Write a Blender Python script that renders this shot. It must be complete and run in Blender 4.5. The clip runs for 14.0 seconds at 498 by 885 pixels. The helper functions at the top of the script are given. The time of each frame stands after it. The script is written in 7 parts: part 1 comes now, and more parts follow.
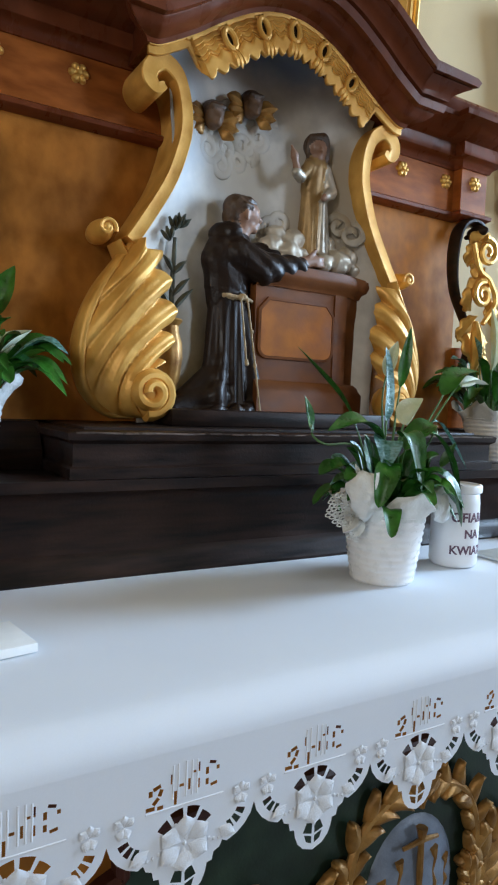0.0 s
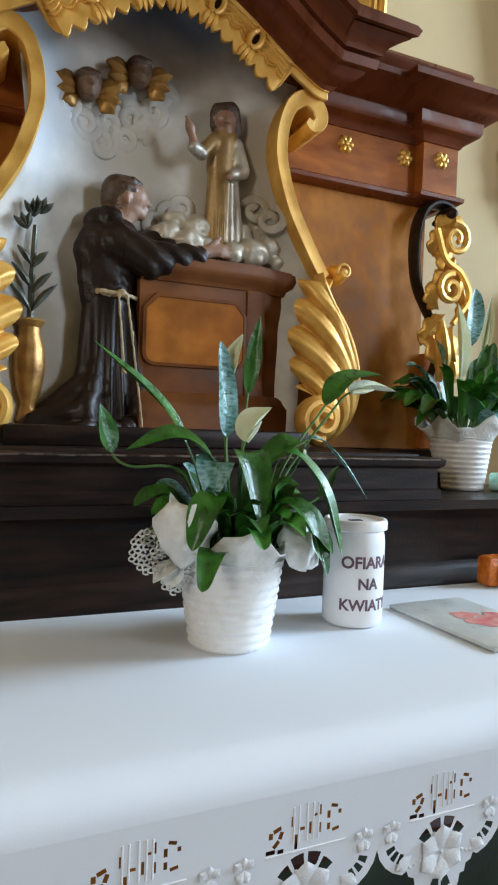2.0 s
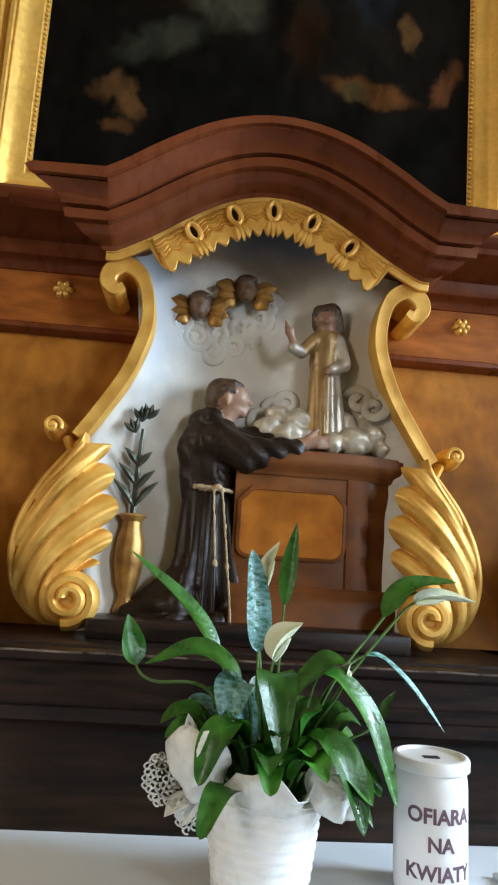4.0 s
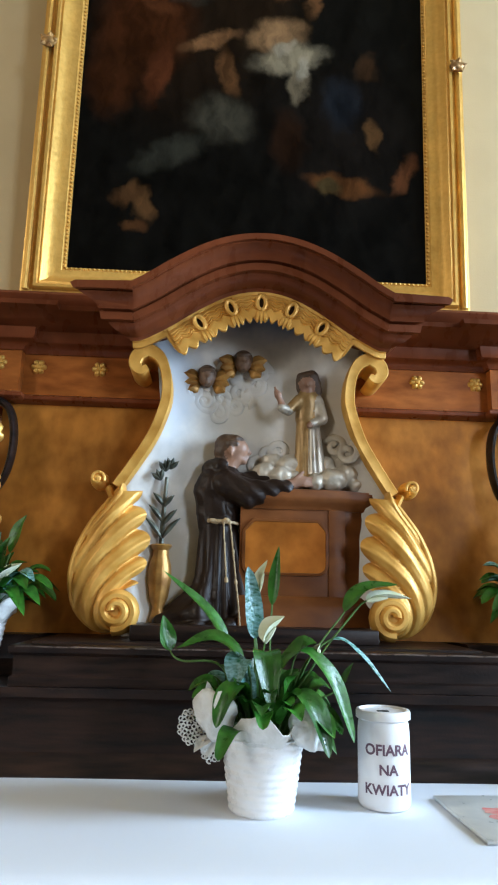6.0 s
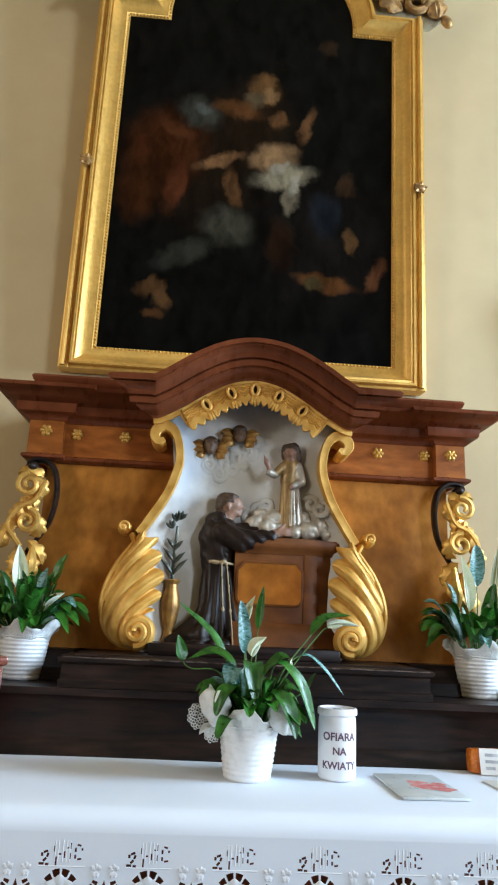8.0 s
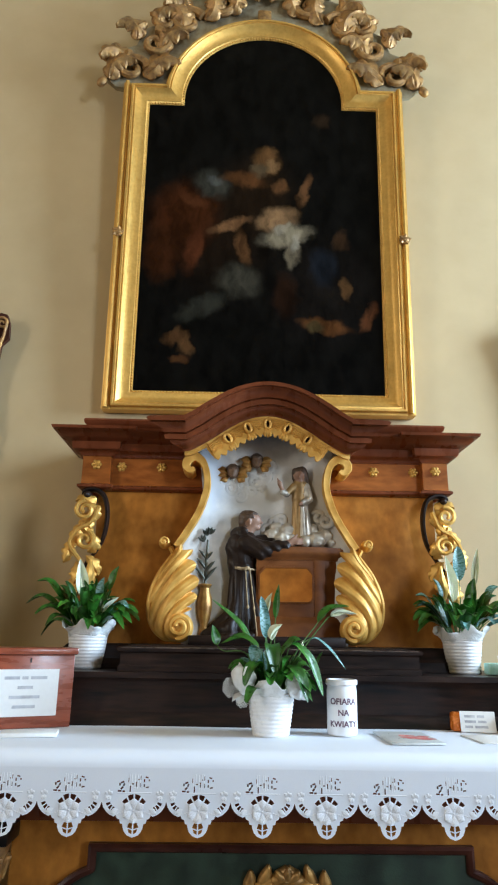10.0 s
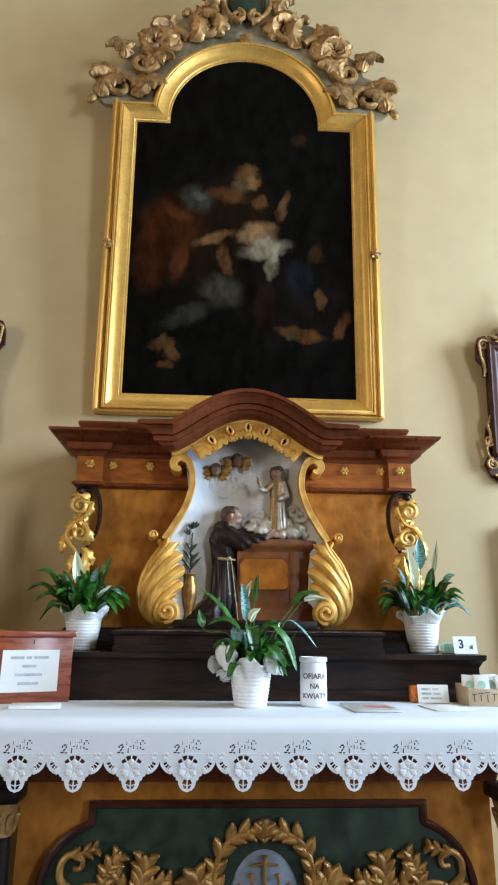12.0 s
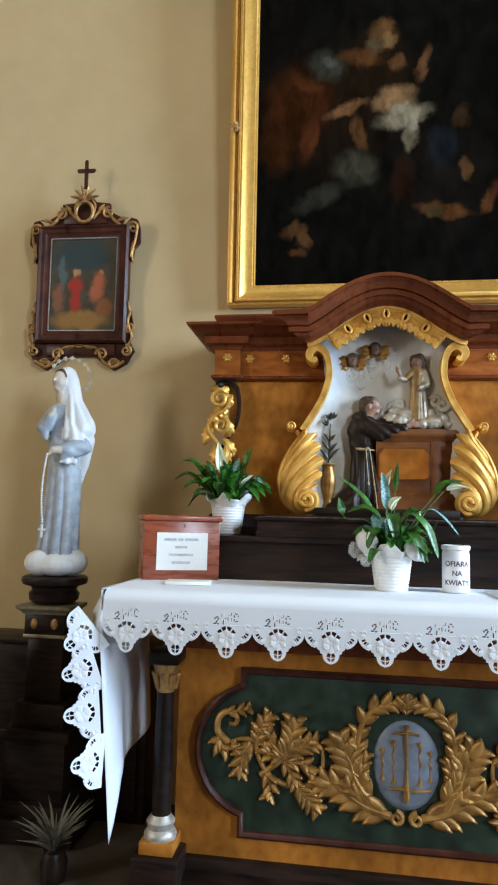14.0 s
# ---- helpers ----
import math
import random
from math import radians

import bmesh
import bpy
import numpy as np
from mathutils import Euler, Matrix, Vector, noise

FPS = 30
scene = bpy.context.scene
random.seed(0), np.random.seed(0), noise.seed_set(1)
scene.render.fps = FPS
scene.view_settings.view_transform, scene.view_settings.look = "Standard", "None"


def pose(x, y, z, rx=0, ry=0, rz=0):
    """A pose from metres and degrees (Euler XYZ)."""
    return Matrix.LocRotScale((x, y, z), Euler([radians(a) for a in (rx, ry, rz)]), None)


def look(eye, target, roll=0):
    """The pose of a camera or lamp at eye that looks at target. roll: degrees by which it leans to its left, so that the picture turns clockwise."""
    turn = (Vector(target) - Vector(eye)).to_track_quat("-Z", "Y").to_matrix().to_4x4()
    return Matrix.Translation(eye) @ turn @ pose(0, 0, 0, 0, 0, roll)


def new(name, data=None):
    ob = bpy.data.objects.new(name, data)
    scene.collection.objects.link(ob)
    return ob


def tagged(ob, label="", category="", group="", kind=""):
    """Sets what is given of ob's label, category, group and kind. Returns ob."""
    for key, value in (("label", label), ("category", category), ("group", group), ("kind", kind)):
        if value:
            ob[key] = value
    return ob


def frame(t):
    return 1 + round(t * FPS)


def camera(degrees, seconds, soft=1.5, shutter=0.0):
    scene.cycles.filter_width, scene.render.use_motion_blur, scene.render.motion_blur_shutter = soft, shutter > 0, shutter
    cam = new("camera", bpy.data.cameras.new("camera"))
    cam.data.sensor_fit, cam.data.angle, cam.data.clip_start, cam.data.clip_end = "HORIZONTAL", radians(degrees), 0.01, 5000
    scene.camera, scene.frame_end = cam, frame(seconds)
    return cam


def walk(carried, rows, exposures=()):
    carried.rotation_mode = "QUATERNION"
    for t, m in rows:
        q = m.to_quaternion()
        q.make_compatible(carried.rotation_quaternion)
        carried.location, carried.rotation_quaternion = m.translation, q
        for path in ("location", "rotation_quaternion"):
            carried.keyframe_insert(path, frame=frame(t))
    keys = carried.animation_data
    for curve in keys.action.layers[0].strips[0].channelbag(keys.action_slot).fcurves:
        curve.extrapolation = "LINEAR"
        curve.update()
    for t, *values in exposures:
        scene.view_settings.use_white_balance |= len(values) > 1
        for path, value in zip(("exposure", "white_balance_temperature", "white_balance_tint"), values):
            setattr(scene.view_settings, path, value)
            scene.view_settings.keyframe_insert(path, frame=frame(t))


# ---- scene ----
EXPO = 0.0
cam = camera(41.4, 14.0, soft=2.1)
PATH = [
    (0, (-0.886, -1.35, 1.529), (0.143, 0.36, 1.41), 2.3),
    (0.5, (-0.733, -1.297, 1.513), (0.29, 0.418, 1.417), 4.9),
    (1, (-0.568, -1.245, 1.504), (0.486, 0.451, 1.384), 2.8),
    (1.5, (-0.49, -1.255, 1.511), (0.537, 0.459, 1.412), 0.3),
    (2, (-0.387, -1.309, 1.527), (0.422, 0.519, 1.469), 2.1),
    (2.5, (-0.326, -1.341, 1.548), (0.271, 0.565, 1.641), 3.8),
    (3, (-0.229, -1.281, 1.559), (0.241, 0.651, 1.771), 2.2),
    (3.5, (-0.16, -1.257, 1.594), (0.132, 0.701, 1.878), 3.6),
    (3.7, (-0.135, -1.289, 1.614), (0.03, 0.669, 1.987), 4.3),
    (5.8, (-0.127, -1.68, 1.583), (0.011, 0.273, 1.992), 1.6),
    (6, (-0.113, -1.75, 1.588), (-0.025, 0.196, 2.039), 1.5),
    (6.5, (-0.072, -1.909, 1.606), (-0.022, 0.04, 2.049), 2.9),
    (7, (-0.14, -2.021, 1.599), (-0.035, -0.089, 2.104), 1.5),
    (7.5, (-0.188, -2.15, 1.584), (-0.026, -0.228, 2.114), 1.4),
    (8, (-0.152, -2.26, 1.587), (-0.042, -0.334, 2.112), 2.7),
    (8.5, (-0.116, -2.401, 1.581), (-0.079, -0.46, 2.062), 3.1),
    (9, (-0.134, -2.514, 1.562), (-0.112, -0.602, 2.15), 2.0),
    (9.2, (-0.158, -2.572, 1.548), (-0.118, -0.653, 2.11), 1.7),
    (11.3, (-0.125, -2.906, 1.498), (-0.098, -0.989, 2.065), -0.3),
    (11.5, (-0.155, -2.939, 1.496), (-0.087, -1.02, 2.058), -0.4),
    (12, (-0.174, -3.002, 1.483), (-0.065, -1.079, 2.022), 0.6),
    (12.5, (-0.185, -3.039, 1.488), (-0.088, -1.119, 2.042), -0.5),
    (13, (-0.179, -3.014, 1.454), (-0.255, -1.085, 1.975), -1.0),
    (13.5, (-0.177, -2.994, 1.459), (-0.425, -1.046, 1.838), 1.6),
    (14, (-0.184, -2.981, 1.458), (-0.476, -1.016, 1.685), 1.5),
]
walk(cam, [(t, look(eye, target, roll)) for t, eye, target, roll in PATH],
     [(0.0, EXPO - 0.28, 5800, 10), (1.0, EXPO - 0.28, 6080, 10), (2.5, EXPO - 0.22, 6330, 10), (3.5, EXPO - 0.02, 6530, 10), (6.0, EXPO, 5980, 10), (9.0, EXPO, 6030, 10), (11.5, EXPO, 5980, 10), (12.5, EXPO, 5980, 10), (13.2, EXPO + 0.05, 6130, 10), (14.0, EXPO + 0.05, 6080, 10)])

# ---- light ----
world = bpy.data.worlds.new("sky")
scene.world = world
world.use_nodes = True
wn = world.node_tree
sky = wn.nodes.new("ShaderNodeTexSky")
sky.sky_type, sky.sun_disc = "NISHITA", False
sky.sun_elevation, sky.sun_rotation = radians(38), radians(95)
wn.nodes["Background"].inputs[1].default_value = 0.12
wn.links.new(sky.outputs[0], wn.nodes["Background"].inputs[0])


def window_light(name, at, target, w, h, watts, colour):
    lamp = bpy.data.lights.new(name, "AREA")
    lamp.shape, lamp.size, lamp.size_y, lamp.energy, lamp.color = "RECTANGLE", w, h, watts, colour
    ob = new(name, lamp)
    ob.matrix_world = look(at, target)
    return ob


# lamps in the window openings; the far east and west ones are added fill
window_light("window_daylight", (5.92, -1.45, 3.4), (0.0, -0.4, 1.7), 1.6, 3.0, 750, (0.62, 0.81, 1.0))
window_light("window_daylight", (5.92, -7.4, 3.5), (0.0, -2.0, 1.7), 1.6, 3.0, 350, (0.78, 0.89, 1.0))
window_light("window_daylight", (-8.3, -6.2, 3.6), (0.0, -1.0, 1.8), 1.5, 2.9, 250, (1.0, 0.94, 0.84))


# ---- materials ----
def material(name, colour, rough=0.5, metal=0.0, vary=0.15, grain=30.0, bump=0.15, stretch=(1, 1, 1), second=None,
             big=3.0, fine=160.0, coat=0.0, spec=0.5, mix=0.5, random=0.0):
    """A surface with broad stains, a grain at a smaller scale and fine relief, in world metres."""
    m = bpy.data.materials.new(name)
    m.use_nodes = True
    n, l = m.node_tree.nodes, m.node_tree.links
    b = n["Principled BSDF"]
    geo = n.new("ShaderNodeNewGeometry")
    mp = n.new("ShaderNodeMapping")
    mp.inputs["Scale"].default_value = stretch
    l.new(geo.outputs["Position"], mp.inputs["Vector"])

    def tex(scale, detail, vec):
        t = n.new("ShaderNodeTexNoise")
        t.inputs["Scale"].default_value, t.inputs["Detail"].default_value = scale, detail
        l.new(vec, t.inputs["Vector"])
        return t.outputs["Fac"]

    g, s, f = tex(grain, 5, mp.outputs[0]), tex(big, 3, geo.outputs["Position"]), tex(fine, 3, geo.outputs["Position"])
    second = second or [c * 0.55 for c in colour]
    ramp = n.new("ShaderNodeValToRGB")
    ramp.color_ramp.elements[0].position, ramp.color_ramp.elements[1].position = 0.5 - mix * 0.4, 0.5 + mix * 0.4
    ramp.color_ramp.elements[0].color, ramp.color_ramp.elements[1].color = (*second, 1), (*colour, 1)
    l.new(g, ramp.inputs[0])
    hsv = n.new("ShaderNodeHueSaturation")
    mr = n.new("ShaderNodeMapRange")
    mr.inputs[1].default_value, mr.inputs[2].default_value = 0.3, 0.7
    mr.inputs[3].default_value, mr.inputs[4].default_value = 1 - vary, 1 + vary
    l.new(s, mr.inputs[0])
    l.new(mr.outputs[0], hsv.inputs["Value"])
    l.new(ramp.outputs[0], hsv.inputs["Color"])
    out = hsv.outputs[0]
    if random:
        info, h2, m2 = n.new("ShaderNodeObjectInfo"), n.new("ShaderNodeHueSaturation"), n.new("ShaderNodeMapRange")
        m2.inputs[3].default_value, m2.inputs[4].default_value = 1 - random, 1 + random
        l.new(info.outputs["Random"], m2.inputs[0])
        l.new(m2.outputs[0], h2.inputs["Value"])
        l.new(out, h2.inputs["Color"])
        out = h2.outputs[0]
    l.new(out, b.inputs["Base Color"])
    r = n.new("ShaderNodeMapRange")
    r.inputs[1].default_value, r.inputs[2].default_value = 0.3, 0.7
    r.inputs[3].default_value, r.inputs[4].default_value = max(0.02, rough - 0.09), min(1, rough + 0.09)
    l.new(g, r.inputs[0])
    l.new(r.outputs[0], b.inputs["Roughness"])
    b.inputs["Metallic"].default_value = metal
    b.inputs["Coat Weight"].default_value = coat
    b.inputs["Coat Roughness"].default_value = 0.25
    b.inputs["Specular IOR Level"].default_value = spec
    if bump:
        bp = n.new("ShaderNodeBump")
        bp.inputs["Strength"].default_value, bp.inputs["Distance"].default_value = bump, 0.004
        add = n.new("ShaderNodeMath")
        l.new(g, add.inputs[0])
        l.new(f, add.inputs[1])
        l.new(add.outputs[0], bp.inputs["Height"])
        l.new(bp.outputs[0], b.inputs["Normal"])
    return m


PLASTER = material("ochre plaster", (0.585, 0.45, 0.245), 0.85, vary=0.05, grain=7, bump=0.12, second=(0.55, 0.415, 0.22), big=0.8)
STONE = material("stone floor", (0.085, 0.072, 0.06), 0.5, grain=12, second=(0.05, 0.042, 0.036), random=0.12)
WALNUT = material("walnut veneer", (0.46, 0.145, 0.027), 0.40, vary=0.25, grain=9, stretch=(1, 1, 3.2), second=(0.20, 0.054, 0.011), big=5, spec=0.16, bump=0.06)
BURL = material("honey burl veneer", (0.50, 0.20, 0.032), 0.42, vary=0.28, grain=17, stretch=(1.4, 1, 1), second=(0.31, 0.115, 0.018), big=4, spec=0.15, bump=0.05)
MAHOGANY = material("red brown moulding", (0.205, 0.054, 0.018), 0.31, vary=0.28, grain=16, stretch=(1.8, 1, 0.7), second=(0.125, 0.033, 0.013), bump=0.06, spec=0.2, mix=0.8)
EBONY = material("black stained wood", (0.030, 0.015, 0.010), 0.38, vary=0.3, grain=20, stretch=(0.35, 1, 3), second=(0.007, 0.006, 0.006), coat=0.0, bump=0.12, spec=0.2)
GILT = material("gilding", (0.76, 0.46, 0.112), 0.42, 0.6, vary=0.10, grain=60, second=(0.66, 0.37, 0.08), bump=0.12, big=9)
SATIN = material("satin gold paint", (0.80, 0.47, 0.11), 0.43, 0.3, vary=0.12, grain=16, second=(0.60, 0.29, 0.045), bump=0.1, big=8)
OLD_GILT = material("worn gilding", (0.50, 0.285, 0.09), 0.42, 0.5, vary=0.3, grain=40, second=(0.24, 0.13, 0.055), bump=0.4, big=14)
GREY_GILT = material("grey green leaf panel", (0.36, 0.33, 0.23), 0.5, 0.3, vary=0.3, grain=30, second=(0.22, 0.165, 0.085), bump=0.3)
LINEN = material("white linen", (0.77, 0.805, 0.865), 0.85, vary=0.02, grain=500, bump=0.05, second=(0.755, 0.79, 0.85), fine=1500, spec=0.2)
THREAD = material("white embroidery", (0.81, 0.84, 0.89), 0.8, vary=0.02, grain=420, bump=0.25, second=(0.79, 0.795, 0.81), fine=1100, spec=0.2)
CERAMIC = material("white glazed pot", (0.82, 0.81, 0.80), 0.3, vary=0.03, grain=60, bump=0.06, second=(0.78, 0.77, 0.75))
PLASTIC = material("white plastic", (0.80, 0.80, 0.80), 0.38, vary=0.02, grain=40, bump=0.03, second=(0.77, 0.76, 0.76))
PAPER = material("white paper", (0.80, 0.79, 0.76), 0.75, vary=0.03, grain=60, bump=0.06, second=(0.76, 0.75, 0.72))
WRAP = material("white crepe wrap", (0.80, 0.80, 0.77), 0.6, vary=0.05, grain=70, bump=0.5, second=(0.70, 0.70, 0.66))
LEAF = material("dark green leaf", (0.042, 0.175, 0.016), 0.33, vary=0.3, grain=45, second=(0.014, 0.068, 0.008), bump=0.25, big=14, random=0.3)
# paler blue-green leaf, mottled with dark green
PALE = material("pale blue-green leaf", (0.21, 0.41, 0.41), 0.33, vary=0.3, grain=120, second=(0.035, 0.13, 0.075), bump=0.35, stretch=(0.6, 1, 1.6), mix=0.35, random=0.15)
STEM = material("green stalk", (0.11, 0.22, 0.05), 0.45, grain=60, second=(0.06, 0.13, 0.03), bump=0.1)
SPATHE = material("white spathe", (0.74, 0.75, 0.60), 0.5, vary=0.1, grain=40, second=(0.62, 0.68, 0.42), bump=0.2)
SILVER_LEAF = material("silver leaf", (0.66, 0.63, 0.57), 0.42, 0.5, vary=0.15, grain=30, second=(0.42, 0.38, 0.32), bump=0.25)
HABIT = material("dark brown paint", (0.023, 0.012, 0.0075), 0.40, vary=0.2, grain=24, second=(0.014, 0.008, 0.006), bump=0.2, spec=0.26)
SKIN = material("painted flesh", (0.34, 0.19, 0.12), 0.4, vary=0.1, grain=30, second=(0.26, 0.14, 0.09), bump=0.1)
HAIR = material("brown paint", (0.085, 0.045, 0.022), 0.45, vary=0.2, grain=60, second=(0.05, 0.026, 0.013), bump=0.5)
ROPE = material("cream cord", (0.50, 0.38, 0.22), 0.7, vary=0.1, grain=200, second=(0.36, 0.26, 0.14), bump=0.6)
LEADEN = material("dull green silver", (0.15, 0.15, 0.11), 0.4, 0.4, vary=0.2, grain=40, second=(0.05, 0.055, 0.04), bump=0.3)
GREEN = material("dark green marbled paint", (0.018, 0.036, 0.020), 0.5, vary=0.4, grain=16, second=(0.010, 0.020, 0.012), bump=0.1, big=8)
BLUE = material("grey blue enamel", (0.20, 0.24, 0.31), 0.45, vary=0.2, grain=30, second=(0.13, 0.15, 0.19), bump=0.2)
REDWOOD = material("polished red wood", (0.33, 0.075, 0.030), 0.3, vary=0.15, grain=16, stretch=(0.4, 1, 3), second=(0.20, 0.042, 0.018), coat=0.4, bump=0.06)
MARBLE = material("white painted plaster", (0.74, 0.745, 0.75), 0.55, vary=0.08, grain=18, second=(0.66, 0.665, 0.67), bump=0.12)
ROBE = material("pale grey blue paint", (0.40, 0.44, 0.465), 0.55, vary=0.1, grain=24, second=(0.26, 0.29, 0.34), bump=0.15)
INK = material("faded violet ink", (0.17, 0.09, 0.13), 0.6, vary=0.1, bump=0)
GREY_INK = material("grey ink", (0.60, 0.60, 0.62), 0.7, vary=0.1, bump=0)
BLACK = material("black ink", (0.02, 0.02, 0.02), 0.6, vary=0.1, bump=0)
ORANGE = material("orange wrapping", (0.72, 0.20, 0.02), 0.25, vary=0.25, grain=60, second=(0.45, 0.10, 0.01), bump=0.5)
CARD = material("kraft card", (0.52, 0.40, 0.26), 0.75, vary=0.08, grain=50, second=(0.45, 0.33, 0.20), bump=0.1)
PINK = material("pink print", (0.66, 0.12, 0.14), 0.5, vary=0.2, grain=60, second=(0.75, 0.42, 0.35), bump=0)
MINT = material("mint print", (0.30, 0.60, 0.46), 0.6, vary=0.2, grain=60, second=(0.5, 0.7, 0.6), bump=0)
COVER = material("grey printed cover", (0.68, 0.69, 0.66), 0.35, vary=0.12, grain=30, second=(0.55, 0.57, 0.56), bump=0)
DARKFRAME = material("dark polished frame wood", (0.075, 0.024, 0.014), 0.35, vary=0.2, grain=14, second=(0.035, 0.011, 0.008), bump=0.06, spec=0.2)
DOORWOOD = material("brown door wood", (0.13, 0.055, 0.025), 0.4, vary=0.2, grain=14, stretch=(3, 1, 0.4), second=(0.07, 0.028, 0.012), bump=0.1)
BLOCKWOOD = material("dark honey veneer", (0.20, 0.070, 0.018), 0.42, vary=0.25, grain=11, stretch=(1, 1, 2), second=(0.12, 0.040, 0.011), big=6, bump=0.05, spec=0.16)
INLAY = material("amber inlay veneer", (0.50, 0.175, 0.024), 0.42, vary=0.22, grain=16, second=(0.30, 0.095, 0.013), big=9, spec=0.14, bump=0.05)
HOLE = material("dark hole fill", (0.03, 0.014, 0.007), 0.9, vary=0.2, grain=40, bump=0.0, spec=0.05)
CHERUB = material("dark flesh paint", (0.17, 0.095, 0.055), 0.5, vary=0.2, grain=40, second=(0.10, 0.055, 0.03), bump=0.3)
BRONZE = material("bronze gold paint", (0.52, 0.28, 0.07), 0.38, 0.4, vary=0.2, grain=30, second=(0.24, 0.11, 0.025), bump=0.2)
GLASS = bpy.data.materials.new("window glass")
GLASS.use_nodes = True
GLASS.node_tree.nodes["Principled BSDF"].inputs["Transmission Weight"].default_value = 1
GLASS.node_tree.nodes["Principled BSDF"].inputs["Roughness"].default_value = 0.05


class Canvas:
    """A dark oil painting made of soft plain patches of colour, in metres on its own plane."""

    def __init__(self, name, ground, rough=0.35):
        self.m = bpy.data.materials.new(name)
        self.m.use_nodes = True
        self.n, self.l = self.m.node_tree.nodes, self.m.node_tree.links
        self.b = self.n["Principled BSDF"]
        self.b.inputs["Roughness"].default_value = rough
        self.b.inputs["Specular IOR Level"].default_value = 0.03
        geo, warp = self.n.new("ShaderNodeNewGeometry"), self.n.new("ShaderNodeTexNoise")
        warp.inputs["Scale"].default_value, warp.inputs["Detail"].default_value = 15, 8
        self.l.new(geo.outputs["Position"], warp.inputs["Vector"])
        sub, add = self.n.new("ShaderNodeVectorMath"), self.n.new("ShaderNodeVectorMath")
        sub.operation, add.operation = "MULTIPLY_ADD", "ADD"
        sub.inputs[1].default_value, sub.inputs[2].default_value = (0.085, 0, 0.085), (-0.0425, 0, -0.0425)
        self.l.new(warp.outputs["Color"], sub.inputs[0])
        self.l.new(sub.outputs[0], add.inputs[0])
        self.l.new(geo.outputs["Position"], add.inputs[1])
        self.warped = add.outputs[0]
        ramp = self.n.new("ShaderNodeValToRGB")
        ramp.color_ramp.elements[0].color = (*[c * 0.6 for c in ground], 1)
        ramp.color_ramp.elements[1].color = (*[c * 1.5 for c in ground], 1)
        self.l.new(warp.outputs["Fac"], ramp.inputs[0])
        self.out = ramp.outputs[0]
        self.l.new(self.out, self.b.inputs["Base Color"])

    def patch(self, x, y, z, rx, rz, turn, colour, soft=0.6):
        mp = self.n.new("ShaderNodeMapping")
        mp.vector_type = "TEXTURE"
        mp.inputs["Location"].default_value = (x, y, z)
        mp.inputs["Rotation"].default_value = (0, radians(turn), 0)
        mp.inputs["Scale"].default_value = (rx, 5, rz)
        self.l.new(self.warped, mp.inputs["Vector"])
        ln = self.n.new("ShaderNodeVectorMath")
        ln.operation = "LENGTH"
        self.l.new(mp.outputs[0], ln.inputs[0])
        mr = self.n.new("ShaderNodeMapRange")
        mr.interpolation_type = "SMOOTHSTEP"
        mr.inputs[1].default_value, mr.inputs[2].default_value = 1 - 0.8 * soft, 1.12
        mr.inputs[3].default_value, mr.inputs[4].default_value = 1, 0
        self.l.new(ln.outputs["Value"], mr.inputs[0])
        mx = self.n.new("ShaderNodeMix")
        mx.data_type = "RGBA"
        self.l.new(mr.outputs[0], mx.inputs[0])
        self.l.new(self.out, mx.inputs[6])
        mx.inputs[7].default_value = (*colour, 1)
        self.out = mx.outputs[2]
        self.l.new(self.out, self.b.inputs["Base Color"])
        return self

    def brushwork(self, scale, low, high):
        """Folds and strokes: an uneven, warped noise that thins and thickens the paint."""
        mp = self.n.new("ShaderNodeMapping")
        mp.inputs["Rotation"].default_value, mp.inputs["Scale"].default_value = (0, radians(35), 0), (1.0, 1.0, 0.4)
        self.l.new(self.warped, mp.inputs["Vector"])
        ns = self.n.new("ShaderNodeTexNoise")
        ns.inputs["Scale"].default_value, ns.inputs["Detail"].default_value, ns.inputs["Roughness"].default_value = scale, 5, 0.6
        self.l.new(mp.outputs[0], ns.inputs["Vector"])
        mr = self.n.new("ShaderNodeMapRange")
        mr.inputs[1].default_value, mr.inputs[2].default_value, mr.inputs[3].default_value, mr.inputs[4].default_value = 0.35, 0.65, low, high
        self.l.new(ns.outputs["Fac"], mr.inputs[0])
        vm = self.n.new("ShaderNodeVectorMath")
        vm.operation = "SCALE"
        self.l.new(self.out, vm.inputs[0])
        self.l.new(mr.outputs[0], vm.inputs["Scale"])
        self.out = vm.outputs[0]
        self.l.new(self.out, self.b.inputs["Base Color"])


# ---- builders ----
def world_of(ob):
    m = ob.matrix_basis.copy()
    return world_of(ob.parent) @ ob.matrix_parent_inverse @ m if ob.parent else m


def finish(me, mat, angle=38):
    for m in (mat if isinstance(mat, (list, tuple)) else [mat]):
        me.materials.append(m)
    me.shade_smooth()
    me.set_sharp_from_angle(angle=radians(angle))


def part(name, bm, mat, parent=None, label="", local=False, angle=38):
    """One bmesh as one mesh object under a thing or a part; its points are in world metres unless local."""
    me = bpy.data.meshes.new(name)
    bmesh.ops.recalc_face_normals(bm, faces=bm.faces)
    bm.to_mesh(me)
    bm.free()
    finish(me, mat, angle)
    return place(name, me, parent, label, local)


